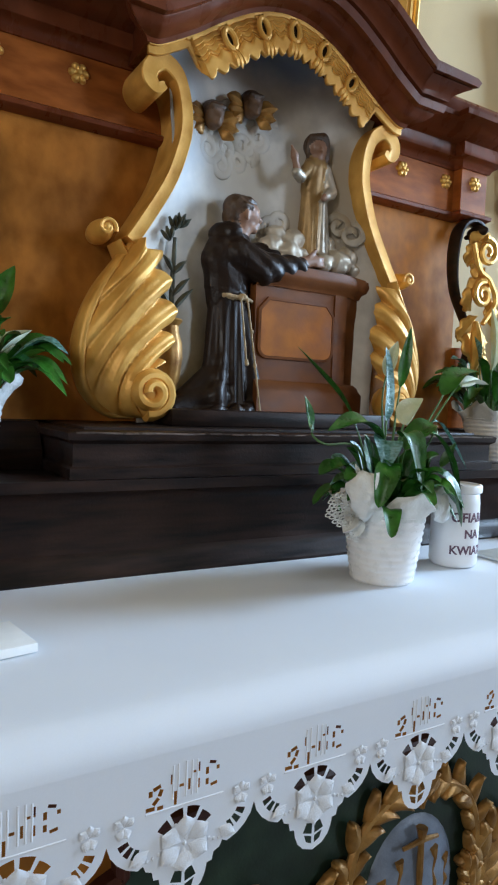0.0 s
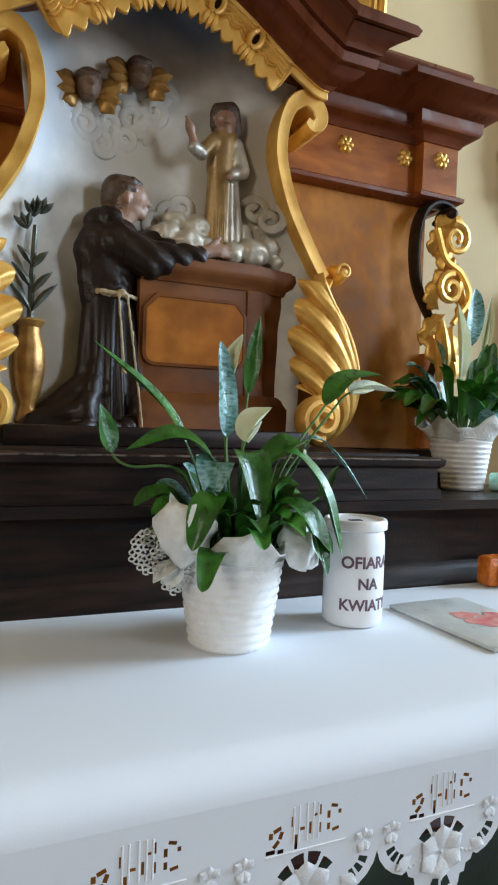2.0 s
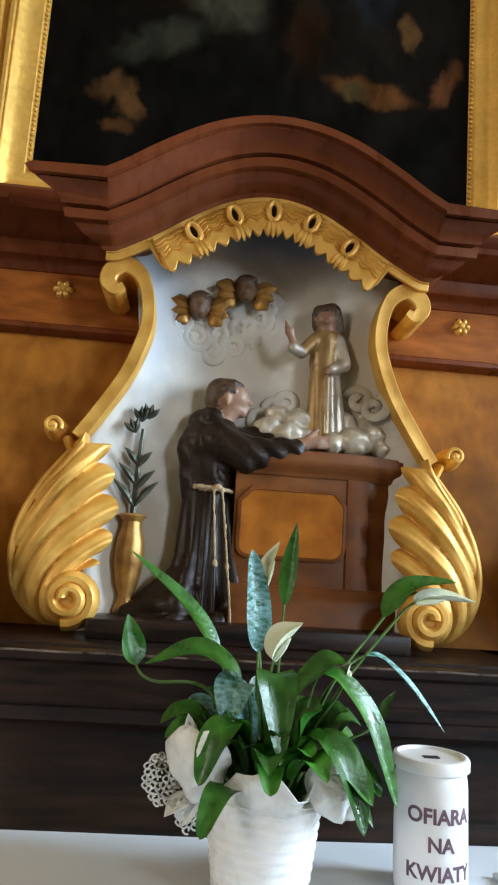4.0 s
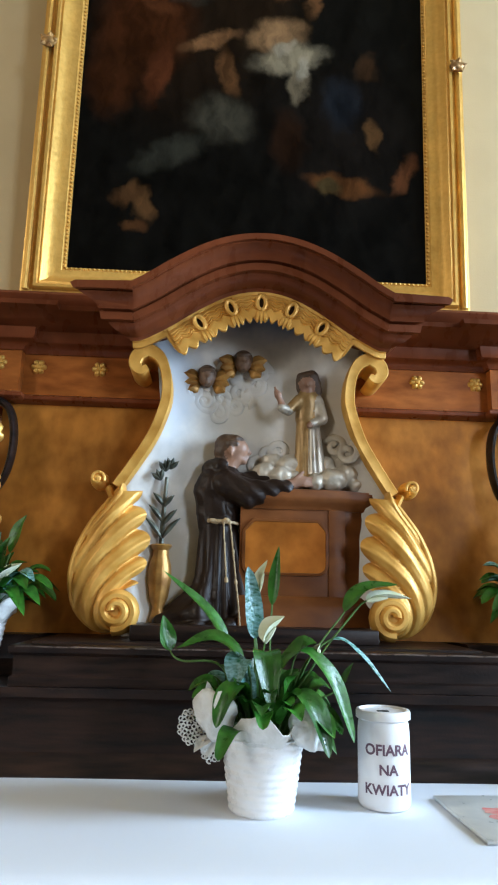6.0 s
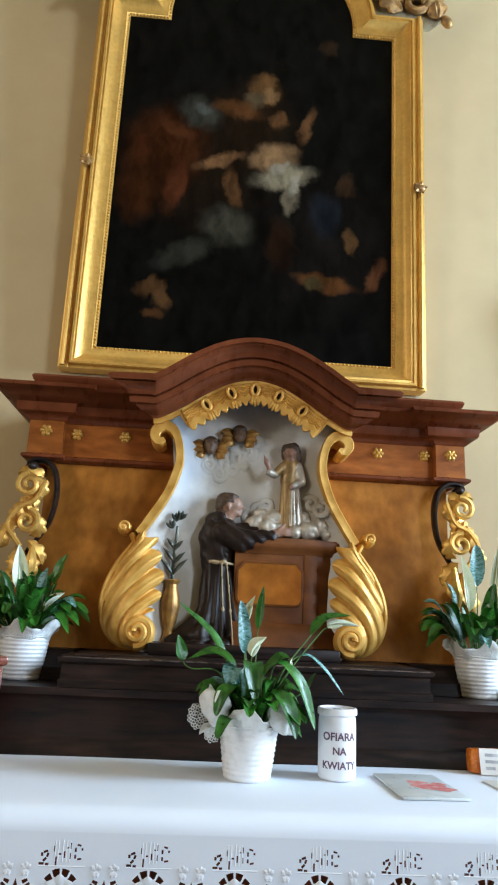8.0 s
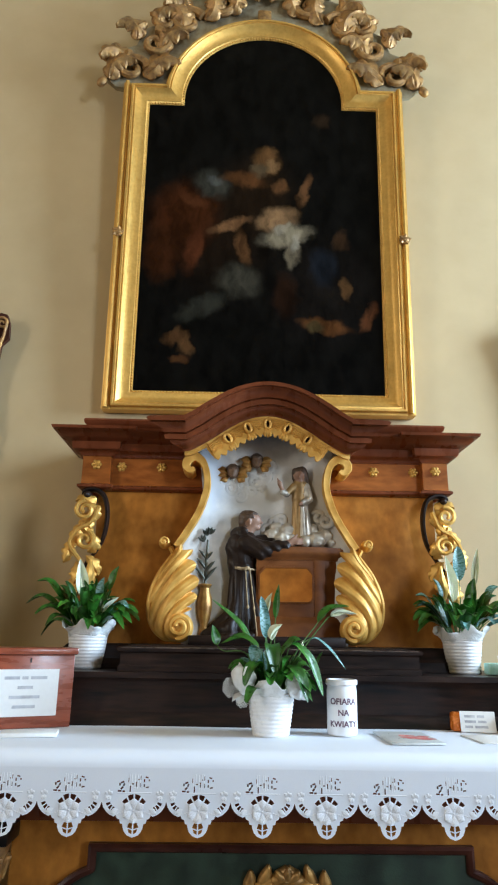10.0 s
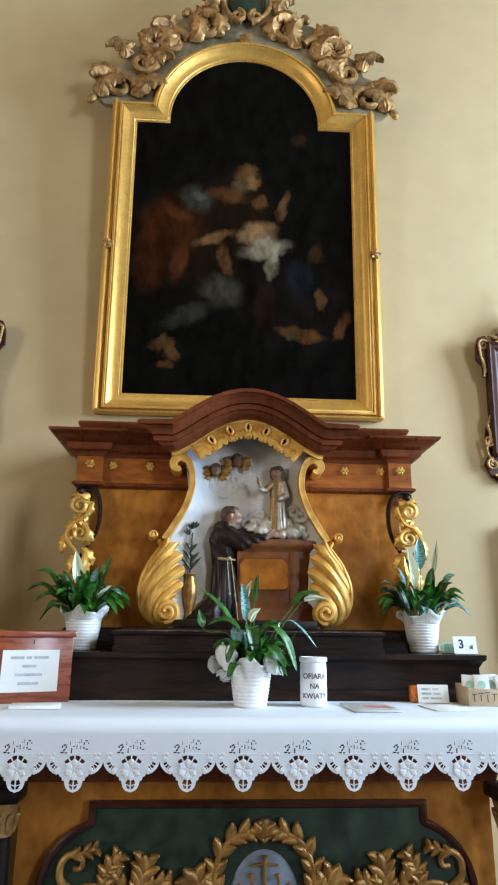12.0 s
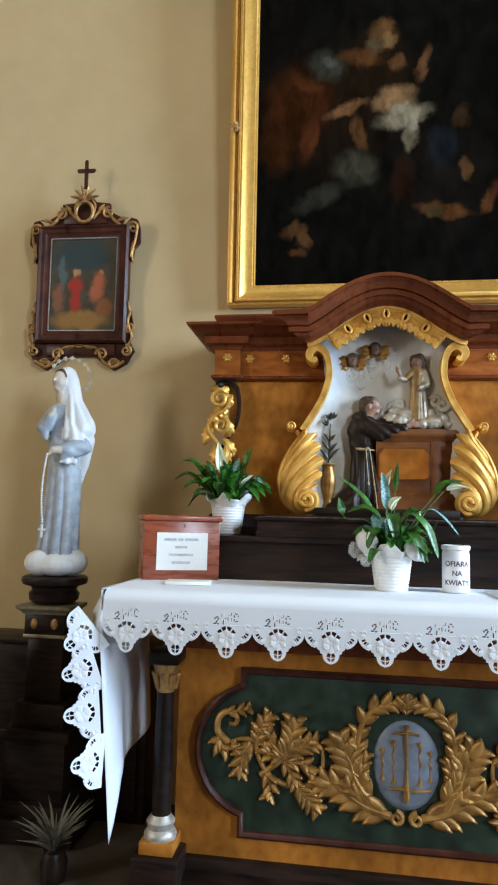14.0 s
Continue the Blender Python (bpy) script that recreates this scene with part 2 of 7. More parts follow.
def pieces(name, bm, mat, parent, label="", thick=0.0, angle=38):
    """Every separate island of bm as a part of its own."""
    bm.verts.ensure_lookup_table()
    bm.verts.index_update()
    seen, out = set(), []
    for v in bm.verts:
        if v.index in seen:
            continue
        todo, isle = [v], []
        seen.add(v.index)
        while todo:
            a = todo.pop()
            isle.append(a)
            for e in a.link_edges:
                b = e.other_vert(a)
                if b.index not in seen:
                    seen.add(b.index)
                    todo.append(b)
        sub = bmesh.new()
        at = {a.index: sub.verts.new(a.co) for a in isle}
        for f in {f for a in isle for f in a.link_faces}:
            sub.faces.new([at[a.index] for a in f.verts])
        ob = part(name, sub, mat, parent, label, angle=angle)
        if thick:
            solid(ob, thick)
        out.append(ob)
    bm.free()
    return out


def place(name, me, parent=None, label="", local=False):
    ob = new(name, me)
    if parent:
        ob.parent = parent
        if not local:
            ob.matrix_parent_inverse = world_of(parent).inverted()
    return tagged(ob, label)


def thing(name, label, category, at=(0, 0, 0), group="", kind=""):
    ob = new(name)
    ob.empty_display_size = 0.05
    ob.location = at
    return tagged(ob, label, category, group, kind)


def solid(ob, t, offset=0):
    md = ob.modifiers.new("thickness", "SOLIDIFY")
    md.thickness, md.offset = t, offset
    return ob


def box(bm, x, y, z, bevel=0.0, m=None):
    mat = Matrix.Translation(((x[0] + x[1]) / 2, (y[0] + y[1]) / 2, (z[0] + z[1]) / 2)) @ Matrix.Diagonal((x[1] - x[0], y[1] - y[0], z[1] - z[0], 1))
    vs = bmesh.ops.create_cube(bm, size=1, matrix=(m or Matrix()) @ mat)["verts"]
    if bevel:
        es = list({e for v in vs for e in v.link_edges})
        bmesh.ops.bevel(bm, geom=es, offset=bevel, segments=2, affect="EDGES", profile=0.5)
    return bm


def lathe(bm, prof, seg=28, at=(0, 0, 0), wobble=None):
    rings = []
    for r, z in prof:
        ring = []
        for i in range(seg):
            a = 2 * math.pi * i / seg
            k = wobble(a, z) if wobble else 1
            ring.append(bm.verts.new((at[0] + r * k * math.cos(a), at[1] + r * k * math.sin(a), at[2] + z)))
        rings.append(ring)
    for a, b in zip(rings, rings[1:]):
        for i in range(seg):
            bm.faces.new((a[i], a[(i + 1) % seg], b[(i + 1) % seg], b[i]))
    for ring, flip in ((rings[0], True), (rings[-1], False)):
        if Vector(ring[0].co - ring[seg // 2].co).length > 1e-4:
            bm.faces.new(ring[::-1] if flip else ring)
    return bm


def tube(bm, pts, radii, seg=8, flat=1.0, side=Vector((0, 1, 0))):
    """A tapered rod along points; flat squeezes it along side."""
    pts = [Vector(p) for p in pts]
    if not hasattr(radii, "__len__"):
        radii = [radii] * len(pts)
    rings = []
    for i, p in enumerate(pts):
        d = (pts[min(i + 1, len(pts) - 1)] - pts[max(i - 1, 0)]).normalized()
        v = side - d * side.dot(d)
        v = v.normalized() if v.length > 1e-3 else d.orthogonal().normalized()
        u = d.cross(v)
        rings.append([bm.verts.new(p + radii[i] * (math.cos(2 * math.pi * k / seg) * u + flat * math.sin(2 * math.pi * k / seg) * v)) for k in range(seg)])
    for a, b in zip(rings, rings[1:]):
        for k in range(seg):
            bm.faces.new((a[k], a[(k + 1) % seg], b[(k + 1) % seg], b[k]))
    bm.faces.new(rings[0][::-1])
    bm.faces.new(rings[-1])
    return bm


def prism(bm, pts, y0, y1):
    """A flat outline in x and z, carried from y0 to y1."""
    a = [bm.verts.new((x, y0, z)) for x, z in pts]
    b = [bm.verts.new((x, y1, z)) for x, z in pts]
    bm.faces.new(a)
    bm.faces.new(b[::-1])
    for i in range(len(pts)):
        j = (i + 1) % len(pts)
        bm.faces.new((a[i], b[i], b[j], a[j]))
    return bm


def sweep(bm, path, prof, axis, closed=False):
    """A moulding: a profile of (outwards, along axis) carried along a path that lies square to axis, mitred at its corners."""
    path = [Vector(p) for p in path]
    axis = Vector(axis)
    n, rings = len(path), []
    for i, p in enumerate(path):
        a = path[i - 1] if (i or closed) else None
        b = path[(i + 1) % n] if (i < n - 1 or closed) else None
        d1 = (p - a).normalized() if a else (b - p).normalized()
        d2 = (b - p).normalized() if b else d1
        n1, n2 = d1.cross(axis), d2.cross(axis)
        m = (n1 + n2).normalized()
        m /= max(0.3, m.dot(n1))
        rings.append([bm.verts.new(p + m * u + axis * v) for u, v in prof])
    k = len(prof)
    for i in range(n if closed else n - 1):
        a, b = rings[i], rings[(i + 1) % n]
        for j in range(k):
            bm.faces.new((a[j], a[(j + 1) % k], b[(j + 1) % k], b[j]))
    if not closed:
        bm.faces.new(rings[0][::-1])
        bm.faces.new(rings[-1])
    return bm


def ball(bm, c, r, turn=(0, 0, 0), seg=14):
    m = Matrix.Translation(c) @ Euler([radians(a) for a in turn]).to_matrix().to_4x4() @ Matrix.Diagonal((*(r if hasattr(r, "__len__") else (r, r, r)), 1))
    bmesh.ops.create_uvsphere(bm, u_segments=seg, v_segments=max(6, seg * 2 // 3), radius=1, matrix=m)
    return bm


def spiral(c, r0, r1, a0, turns, y, steps=22):
    """Points of a flat spiral in x and z, from radius r0 to r1."""
    out = []
    for i in range(steps + 1):
        t = i / steps
        a, r = radians(a0) + turns * 2 * math.pi * t, r0 + (r1 - r0) * t
        out.append((c[0] + r * math.cos(a), y, c[1] + r * math.sin(a)))
    return out


def acanthus(bm, x, z, y, angle, length, width, bend=0.0, lobes=4, lift=0.02, m=None):
    """A carved lobed leaf that lies against a panel in x and z and curls forwards (-y) at its tip."""
    n, rows = lobes * 5, []
    a, px, pz = radians(angle), x, z
    for i in range(n + 1):
        t = i / n
        half = width * 0.5 * (math.sin(math.pi * min(1, t * 0.93 + 0.10)) ** 0.7) * (0.72 + 0.38 * abs(math.sin(lobes * math.pi * t)))
        nx, nz = -math.sin(a), math.cos(a)
        fwd = -lift * math.sin(t * math.pi * 0.75) - lift * 0.4 * t * t
        row = []
        for k in (-1, -0.55, 0, 0.55, 1):
            lag = abs(k) * width * 0.22
            yy = y + fwd * (1 - 0.55 * k * k) + (0.25 * lift * abs(math.sin(lobes * math.pi * t)) if abs(k) == 0.55 else 0)
            row.append(bm.verts.new((px + nx * half * k + math.cos(a) * lag * (1 - t), yy, pz + nz * half * k + math.sin(a) * lag * (1 - t))))
        rows.append(row)
        px, pz = px + math.cos(a) * length / n, pz + math.sin(a) * length / n
        a += radians(bend) / n
    for r, s in zip(rows, rows[1:]):
        for k in range(4):
            bm.faces.new((r[k], r[k + 1], s[k + 1], s[k]))
    return bm


def mirror(bm, cx=0.0):
    """Doubles what is in bm across the plane x = cx."""
    geom = bmesh.ops.duplicate(bm, geom=bm.verts[:] + bm.edges[:] + bm.faces[:])["geom"]
    vs = [g for g in geom if isinstance(g, bmesh.types.BMVert)]
    for v in vs:
        v.co.x = 2 * cx - v.co.x
    bmesh.ops.reverse_faces(bm, faces=[g for g in geom if isinstance(g, bmesh.types.BMFace)])
    return bm


def arc(cx, cz, r, a0, a1, n=12):
    return [(cx + r * math.cos(radians(a0 + (a1 - a0) * i / n)), cz + r * math.sin(radians(a0 + (a1 - a0) * i / n))) for i in range(n + 1)]


def smooth_line(pts, n=6):
    """A rounded line through the points (Catmull-Rom)."""
    P = [Vector(p) for p in pts]
    P = [P[0] * 2 - P[1]] + P + [P[-1] * 2 - P[-2]]
    out = []
    for i in range(1, len(P) - 2):
        for k in range(n):
            t = k / n
            a, b, c, d = P[i - 1], P[i], P[i + 1], P[i + 2]
            out.append(0.5 * (2 * b + (c - a) * t + (2 * a - 5 * b + 4 * c - d) * t * t + (3 * b - a - 3 * c + d) * t ** 3))
    return out + [P[-2]]


def sculpture(name, rods, mats, voxel=0.006, folds=None, smooth=6):
    """One closed carved mesh from rounded rods (p, q, rp, rq, material, depth); a rod with p = q is a ball."""
    bm = bmesh.new()
    for p, q, rp, rq, k, dy in rods:
        p, q = Vector(p), Vector(q)
        if (p - q).length < 1e-4:
            ball(bm, p, (rp, rp * dy, rq))
            continue
        n = 6
        pts = [p.lerp(q, i / n) for i in range(n + 1)]
        tube(bm, pts, [rp + (rq - rp) * i / n for i in range(n + 1)], 14, dy)
        ball(bm, p, (rp, rp * dy, rp))
        ball(bm, q, (rq, rq * dy, rq))
    me = bpy.data.meshes.new(name)
    bm.to_mesh(me)
    bm.free()
    tmp = new(name, me)
    rm = tmp.modifiers.new("skin", "REMESH")
    rm.mode, rm.voxel_size = "VOXEL", voxel
    sm = tmp.modifiers.new("soften", "SMOOTH")
    sm.factor, sm.iterations = 0.5, smooth
    got = bpy.data.meshes.new_from_object(tmp.evaluated_get(bpy.context.evaluated_depsgraph_get()))
    bpy.data.objects.remove(tmp)
    n = len(got.vertices)
    co = np.empty(n * 3)
    got.vertices.foreach_get("co", co)
    co = co.reshape(-1, 3)
    best, which = np.full(n, 1e9), np.zeros(n, int)
    for p, q, rp, rq, k, dy in rods:
        p, q = np.array(p, float), np.array(q, float)
        d = q - p
        t = np.clip(((co - p) @ d) / max(1e-9, d @ d), 0, 1) if d @ d > 1e-8 else np.zeros(n)
        off = (co - (p + t[:, None] * d)) * (1, 1 / dy, 1)
        if d @ d < 1e-8:
            off = off * (1, 1, rp / rq)
            dist = np.linalg.norm(off, axis=1) - rp
        else:
            dist = np.linalg.norm(off, axis=1) - (rp + (rq - rp) * t)
        hit = dist < best
        best[hit], which[hit] = dist[hit], k
    if folds:
        nor = np.empty(n * 3)
        got.vertices.foreach_get("normal", nor)
        co = co + nor.reshape(-1, 3) * folds(co, which)[:, None]
        got.vertices.foreach_set("co", co.ravel())
    first = np.empty(len(got.polygons), int)
    got.polygons.foreach_get("loop_start", first)
    idx = np.empty(len(got.loops), int)
    got.loops.foreach_get("vertex_index", idx)
    got.materials.clear()
    finish(got, mats, 180)
    got.polygons.foreach_set("material_index", which[idx[first]].astype(np.int32))
    got.update()
    return new(name, got)


def flat_shape(name, outline, holes, depth=0.0):
    """A flat sheet in x and z with real holes, as mesh data."""
    cu = bpy.data.curves.new(name, "CURVE")
    cu.dimensions, cu.fill_mode, cu.extrude = "2D", "BOTH", depth
    for ring in [outline] + holes:
        sp = cu.splines.new("POLY")
        sp.points.add(len(ring) - 1)
        for q, (x, z) in zip(sp.points, ring):
            q.co = (x, z, 0, 1)
        sp.use_cyclic_u = True
    tmp = new(name, cu)
    me = bpy.data.meshes.new_from_object(tmp.evaluated_get(bpy.context.evaluated_depsgraph_get()))
    bpy.data.objects.remove(tmp)
    me.transform(Matrix.Rotation(radians(90), 4, "X"))
    return me


def lettering(name, text, size, mat, m, parent, depth=0.0006, bend=None):
    cu = bpy.data.curves.new(name, "FONT")
    cu.body, cu.size, cu.align_x, cu.align_y, cu.extrude = text, size, "CENTER", "CENTER", depth
    cu.offset = size * 0.028
    tmp = new(name, cu)
    me = bpy.data.meshes.new_from_object(tmp.evaluated_get(bpy.context.evaluated_depsgraph_get()))
    bpy.data.objects.remove(tmp)
    me.transform(Matrix.Rotation(radians(90), 4, "X"))
    if bend:
        for v in me.vertices:
            a = v.co.x / bend
            r = bend - v.co.y
            v.co.x, v.co.y = r * math.sin(a), -r * math.cos(a)
    me.transform(m)
    finish(me, mat)
    return place(name, me, parent)


# ---- setting ----
def slab(name, x, y, z, mat, label, category):
    return tagged(part(name, box(bmesh.new(), x, y, z), mat), label, category, kind="structure")


WALL_Y = 0.47
slab("wall_north", (-9.2, 6.8), (WALL_Y, WALL_Y + 0.5), (0, 7.0), PLASTER, "ochre painted plaster wall behind the side altar", "wall")
slab("wall_south", (-9.2, 6.8), (-13.7, -13.2), (0, 7.0), PLASTER, "ochre painted plaster rear wall", "wall")
slab("ceiling", (-9.2, 6.8), (-13.7, WALL_Y + 0.5), (7.0, 7.3), PLASTER, "pale plaster ceiling", "ceiling")
slab("floor", (-9.2, 6.8), (-13.7, WALL_Y + 0.5), (-0.3, 0), STONE, "dark worn stone church floor", "floor")


def side_wall(name, x0, x1, openings, label):
    bm = bmesh.new()
    y = -13.2
    for a, b, lo, hi in openings:
        box(bm, (x0, x1), (y, a), (0, 7.0))
        box(bm, (x0, x1), (a, b), (0, lo))
        box(bm, (x0, x1), (a, b), (hi, 7.0))
        y = b
    box(bm, (x0, x1), (y, WALL_Y), (0, 7.0))
    return tagged(part(name, bm, PLASTER), label, "wall", kind="structure")


# out of view; the far east opening and the west one are added
side_wall("wall_east", 6.0, 6.6, [(-8.3, -6.5, 1.9, 5.1), (-2.35, -0.55, 1.9, 5.1)], "unseen ochre plaster wall, one of its two windows added")
side_wall("wall_west", -9.0, -8.4, [(-7.0, -5.4, 2.1, 5.1)], "unseen ochre plaster wall with one added window")


def window(name, x, y0, y1, z0, z1):
    w = thing(name, "unseen tall church window with slim white glazing bars", "window", (x, (y0 + y1) / 2, z0), kind="structure")
    bm = bmesh.new()
    for y in (y0 + 0.03, y1 - 0.03, (y0 + y1) / 2):
        box(bm, (x - 0.03, x + 0.03), (y - 0.025, y + 0.025), (z0, z1))
    for i in range(5):
        z = z0 + 0.03 + (z1 - z0 - 0.06) * i / 4
        box(bm, (x - 0.028, x + 0.028), (y0, y1), (z - 0.02, z + 0.02))
    part("window_frame", bm, PLASTIC, w)
    for k, (a, b) in enumerate(((y0, (y0 + y1) / 2), ((y0 + y1) / 2, y1))):
        p = part("pane", box(bmesh.new(), (x - 0.003, x + 0.003), (a + 0.03, b - 0.03), (z0 + 0.03, z1 - 0.03)), GLASS, w)
        p.visible_shadow = False


window("window_1", 6.35, -2.35, -0.55, 1.9, 5.1)
# unseen windows, added to hold the fill lamps
window("window_2", 6.35, -8.3, -6.5, 1.9, 5.1)
window("window_3", -8.75, -7.0, -5.4, 2.1, 5.1)

# brown door in its dark frame beside the altar
door = thing("door_1", "brown panelled wooden door in a dark frame", "door", (1.95, WALL_Y, 0), kind="structure")
bm = bmesh.new()
sweep(bm, [(1.51, WALL_Y, 0), (1.51, WALL_Y, 1.93), (2.41, WALL_Y, 1.93), (2.41, WALL_Y, 0)], [(0, 0), (0, 0.06), (-0.03, 0.075), (-0.09, 0.06), (-0.10, 0.0)], (0, -1, 0))
part("door_frame", bm, EBONY, door)
bm = bmesh.new()
box(bm, (1.605, 2.315), (WALL_Y - 0.03, WALL_Y - 0.002), (0.01, 1.84))
for z0, z1 in ((0.15, 0.9), (1.05, 1.72)):
    for x0, x1 in ((1.68, 1.93), (1.99, 2.24)):
        box(bm, (x0, x1), (WALL_Y - 0.045, WALL_Y - 0.03), (z0, z1), 0.012)
part("door_leaf", bm, DOORWOOD, door)

# ---- altar table ----
TOP = 1.2           # top of the cloth
FRONT = -0.735      # front face of the cloth
FY = -0.48          # face of the altar front
altar = thing("altar", "walnut altar table with black columns and a gilded green front panel", "altar", (0, 0, 0))
bm = bmesh.new()
box(bm, (-0.80, 0.84), (FY + 0.02, 0.40), (0.18, 1.14))
part("body", bm, BURL, altar)
part("table_slab", box(bmesh.new(), (-0.99, 1.07), (FRONT + 0.03, 0.42), (1.14, TOP - 0.014), 0.012), MAHOGANY, altar)
bm = bmesh.new()
plan = [(-0.80, 0.40, 0), (-0.80, FY + 0.02, 0), (0.84, FY + 0.02, 0), (0.84, 0.40, 0)]
sweep(bm, plan, [(0, 0.0), (0.13, 0.0), (0.13, 0.09), (0.11, 0.10), (0.10, 0.13), (0.075, 0.145), (0.07, 0.17), (0.03, 0.19), (0.02, 0.225), (0, 0.23)], (0, 0, 1))
part("plinth", bm, EBONY, altar)
bm = bmesh.new()
sweep(bm, plan, [(0, 0.96), (0.02, 0.965), (0.03, 1.0), (0.07, 1.03), (0.08, 1.07), (0.13, 1.09), (0.135, 1.135), (0, 1.135)], (0, 0, 1))
part("cornice", bm, MAHOGANY, altar)


def altar_column(x):
    y = FY - 0.045
    c = part("column", lathe(bmesh.new(), [(0.034, 0.385), (0.036, 0.45), (0.0355, 0.6), (0.031, 0.82)], 20, (x, y, 0)), EBONY, altar, "slender black column")
    bm = bmesh.new()
    lathe(bm, [(0.058, 0.310), (0.060, 0.322), (0.053, 0.335), (0.046, 0.342), (0.050, 0.356), (0.052, 0.366), (0.042, 0.378), (0.036, 0.388)], 24, (x, y, 0))
    part("base", bm, SILVER_LEAF, c, "silvered column base")
    part("pedestal", box(bmesh.new(), (x - 0.062, x + 0.062), (FY - 0.107, FY + 0.02), (0.268, 0.310), 0.004), BURL, c)
    part("plinth_block", box(bmesh.new(), (x - 0.085, x + 0.085), (FY - 0.13, FY + 0.02), (0.0, 0.268), 0.008), EBONY, c)
    bm = bmesh.new()
    lathe(bm, [(0.032, 0.815), (0.034, 0.825), (0.038, 0.87), (0.048, 0.905), (0.050, 0.915), (0.03, 0.918)], 20, (x, y, 0))
    cap = part("capital", bm, OLD_GILT, c, "gilded leafy capital")
    for i in range(8):
        a = i * math.pi / 4
        bm = bmesh.new()
        tube(bm, [(x + (0.034 + 0.02 * t * t) * math.cos(a), y + (0.034 + 0.02 * t * t) * math.sin(a), 0.825 + 0.075 * t - 0.02 * t ** 4) for t in (0, 0.3, 0.6, 0.85, 1.05)], [0.007, 0.011, 0.012, 0.010, 0.005], 6)
        part("capital_leaf", bm, OLD_GILT, cap)
    part("impost", box(bmesh.new(), (x - 0.056, x + 0.056), (FY - 0.101, FY + 0.02), (0.918, 0.965), 0.005), EBONY, c)


altar_column(-0.835)
altar_column(0.875)
# framed green panel with rounded notched ends
CX = 0.02
outline = [(-0.54, 0.335)] + [(-0.54, 0.40)] + arc(-0.4824, 0.615, 0.2226, 253, 107, 18) + [(-0.54, 0.835), (-0.54, 0.885)]
right = [(2 * CX - x, z) for x, z in outline[::-1]]
loop = outline + right
bm = bmesh.new()
prism(bm, loop, FY - 0.002, FY + 0.03)
part("green_panel", bm, GREEN, altar, "dark green marbled panel")
bm = bmesh.new()
sweep(bm, [(x, FY, z) for x, z in loop[::-1]], [(0.022, -0.01), (0.022, 0.012), (0.013, 0.018), (0.003, 0.013), (-0.002, 0.006), (-0.002, -0.01)], (0, -1, 0), closed=True)
part("panel_moulding", bm, DARKFRAME, altar)

# gilded vine scrolls on the green panel
Y = FY - 0.008
CARVED = material("antique gold paint", (0.46, 0.25, 0.062), 0.42, 0.4, vary=0.3, grain=26, second=(0.24, 0.115, 0.028), bump=0.25, big=12)


def petal(bm, x, z, y, angle, length, width, bend, lift):
    """A pointed carved lobe with a raised middle, its tip rolled forwards."""
    a, px, pz, rows, n = radians(angle), x, z, [], 6
    for i in range(n + 1):
        t = i / n
        half = width * 0.5 * (0.30 + 0.85 * math.sin(math.pi * min(1, 0.12 + 0.62 * t))) * (1 - t ** 3) + 0.0006
        fwd = lift * (0.35 + 0.65 * math.sin(math.pi * (0.15 + 0.65 * t))) + lift * 0.7 * t ** 3
        rows.append([bm.verts.new((px - math.sin(a) * half * k, y - fwd * (1 - 0.75 * k * k), pz + math.cos(a) * half * k)) for k in (-1, -0.45, 0, 0.45, 1)])
        px, pz = px + math.cos(a) * length / n, pz + math.sin(a) * length / n
        a += radians(bend) / n
    for r, q in zip(rows, rows[1:]):
        for k in range(4):
            bm.faces.new((r[k], r[k + 1], q[k + 1], q[k]))
    return bm


def spray(pts, width, lobes, y=Y, lift=0.015, open_up=31, flip=False):
    """One acanthus leaf on a curved spine: paired lobes that grow forwards, a pointed tip and a rounded rib."""
    for side in ((1,) if not flip else (1, -1)):
        bm = bmesh.new()
        line = smooth_line([((p[0] if side > 0 else 2 * CX - p[0]), 0, p[1]) for p in pts], 8)
        n = len(line) - 1
        for k in range(lobes):
            t = 0.10 + 0.72 * k / max(1, lobes - 1)
            p, d = line[int(t * n)], (line[min(n, int(t * n) + 1)] - line[max(0, int(t * n) - 1)])
            a = math.degrees(math.atan2(d.z, d.x))
            w = width * (0.55 + 0.45 * math.sin(math.pi * (0.25 + 0.6 * t)))
            for s in (-1, 1):
                petal(bm, p.x, p.z, y + 0.002 * (k % 2), a + s * (open_up - 12 * t), w * 0.80, w * 0.42, s * (10 + 50 * t), lift)
        p, d = line[int(0.8 * n)], line[n] - line[int(0.8 * n)]
        petal(bm, p.x, p.z, y, math.degrees(math.atan2(d.z, d.x)), max(d.length * 1.35, width * 0.5), width * 0.44, 18, lift * 1.2)
        tube(bm, [q + Vector((0, y - 0.007, 0)) for q in line], [width * 0.11 * (1 - 0.8 * i / n) + 0.001 for i in range(n + 1)], 7, 0.9)
        solid(part("carved_leaf", bm, CARVED, altar, "carved gilded acanthus leaf"), 0.005)


def vine(pts, r0, r1, y=Y):
    for side in (1, -1):
        line = smooth_line([((x if side > 0 else 2 * CX - x), y - 0.004, z) for x, z in pts], 6)
        part("vine_stem", tube(bmesh.new(), line, [r0 + (r1 - r0) * i / (len(line) - 1) for i in range(len(line))], 8, 0.9), CARVED, altar, "gilded vine stem")


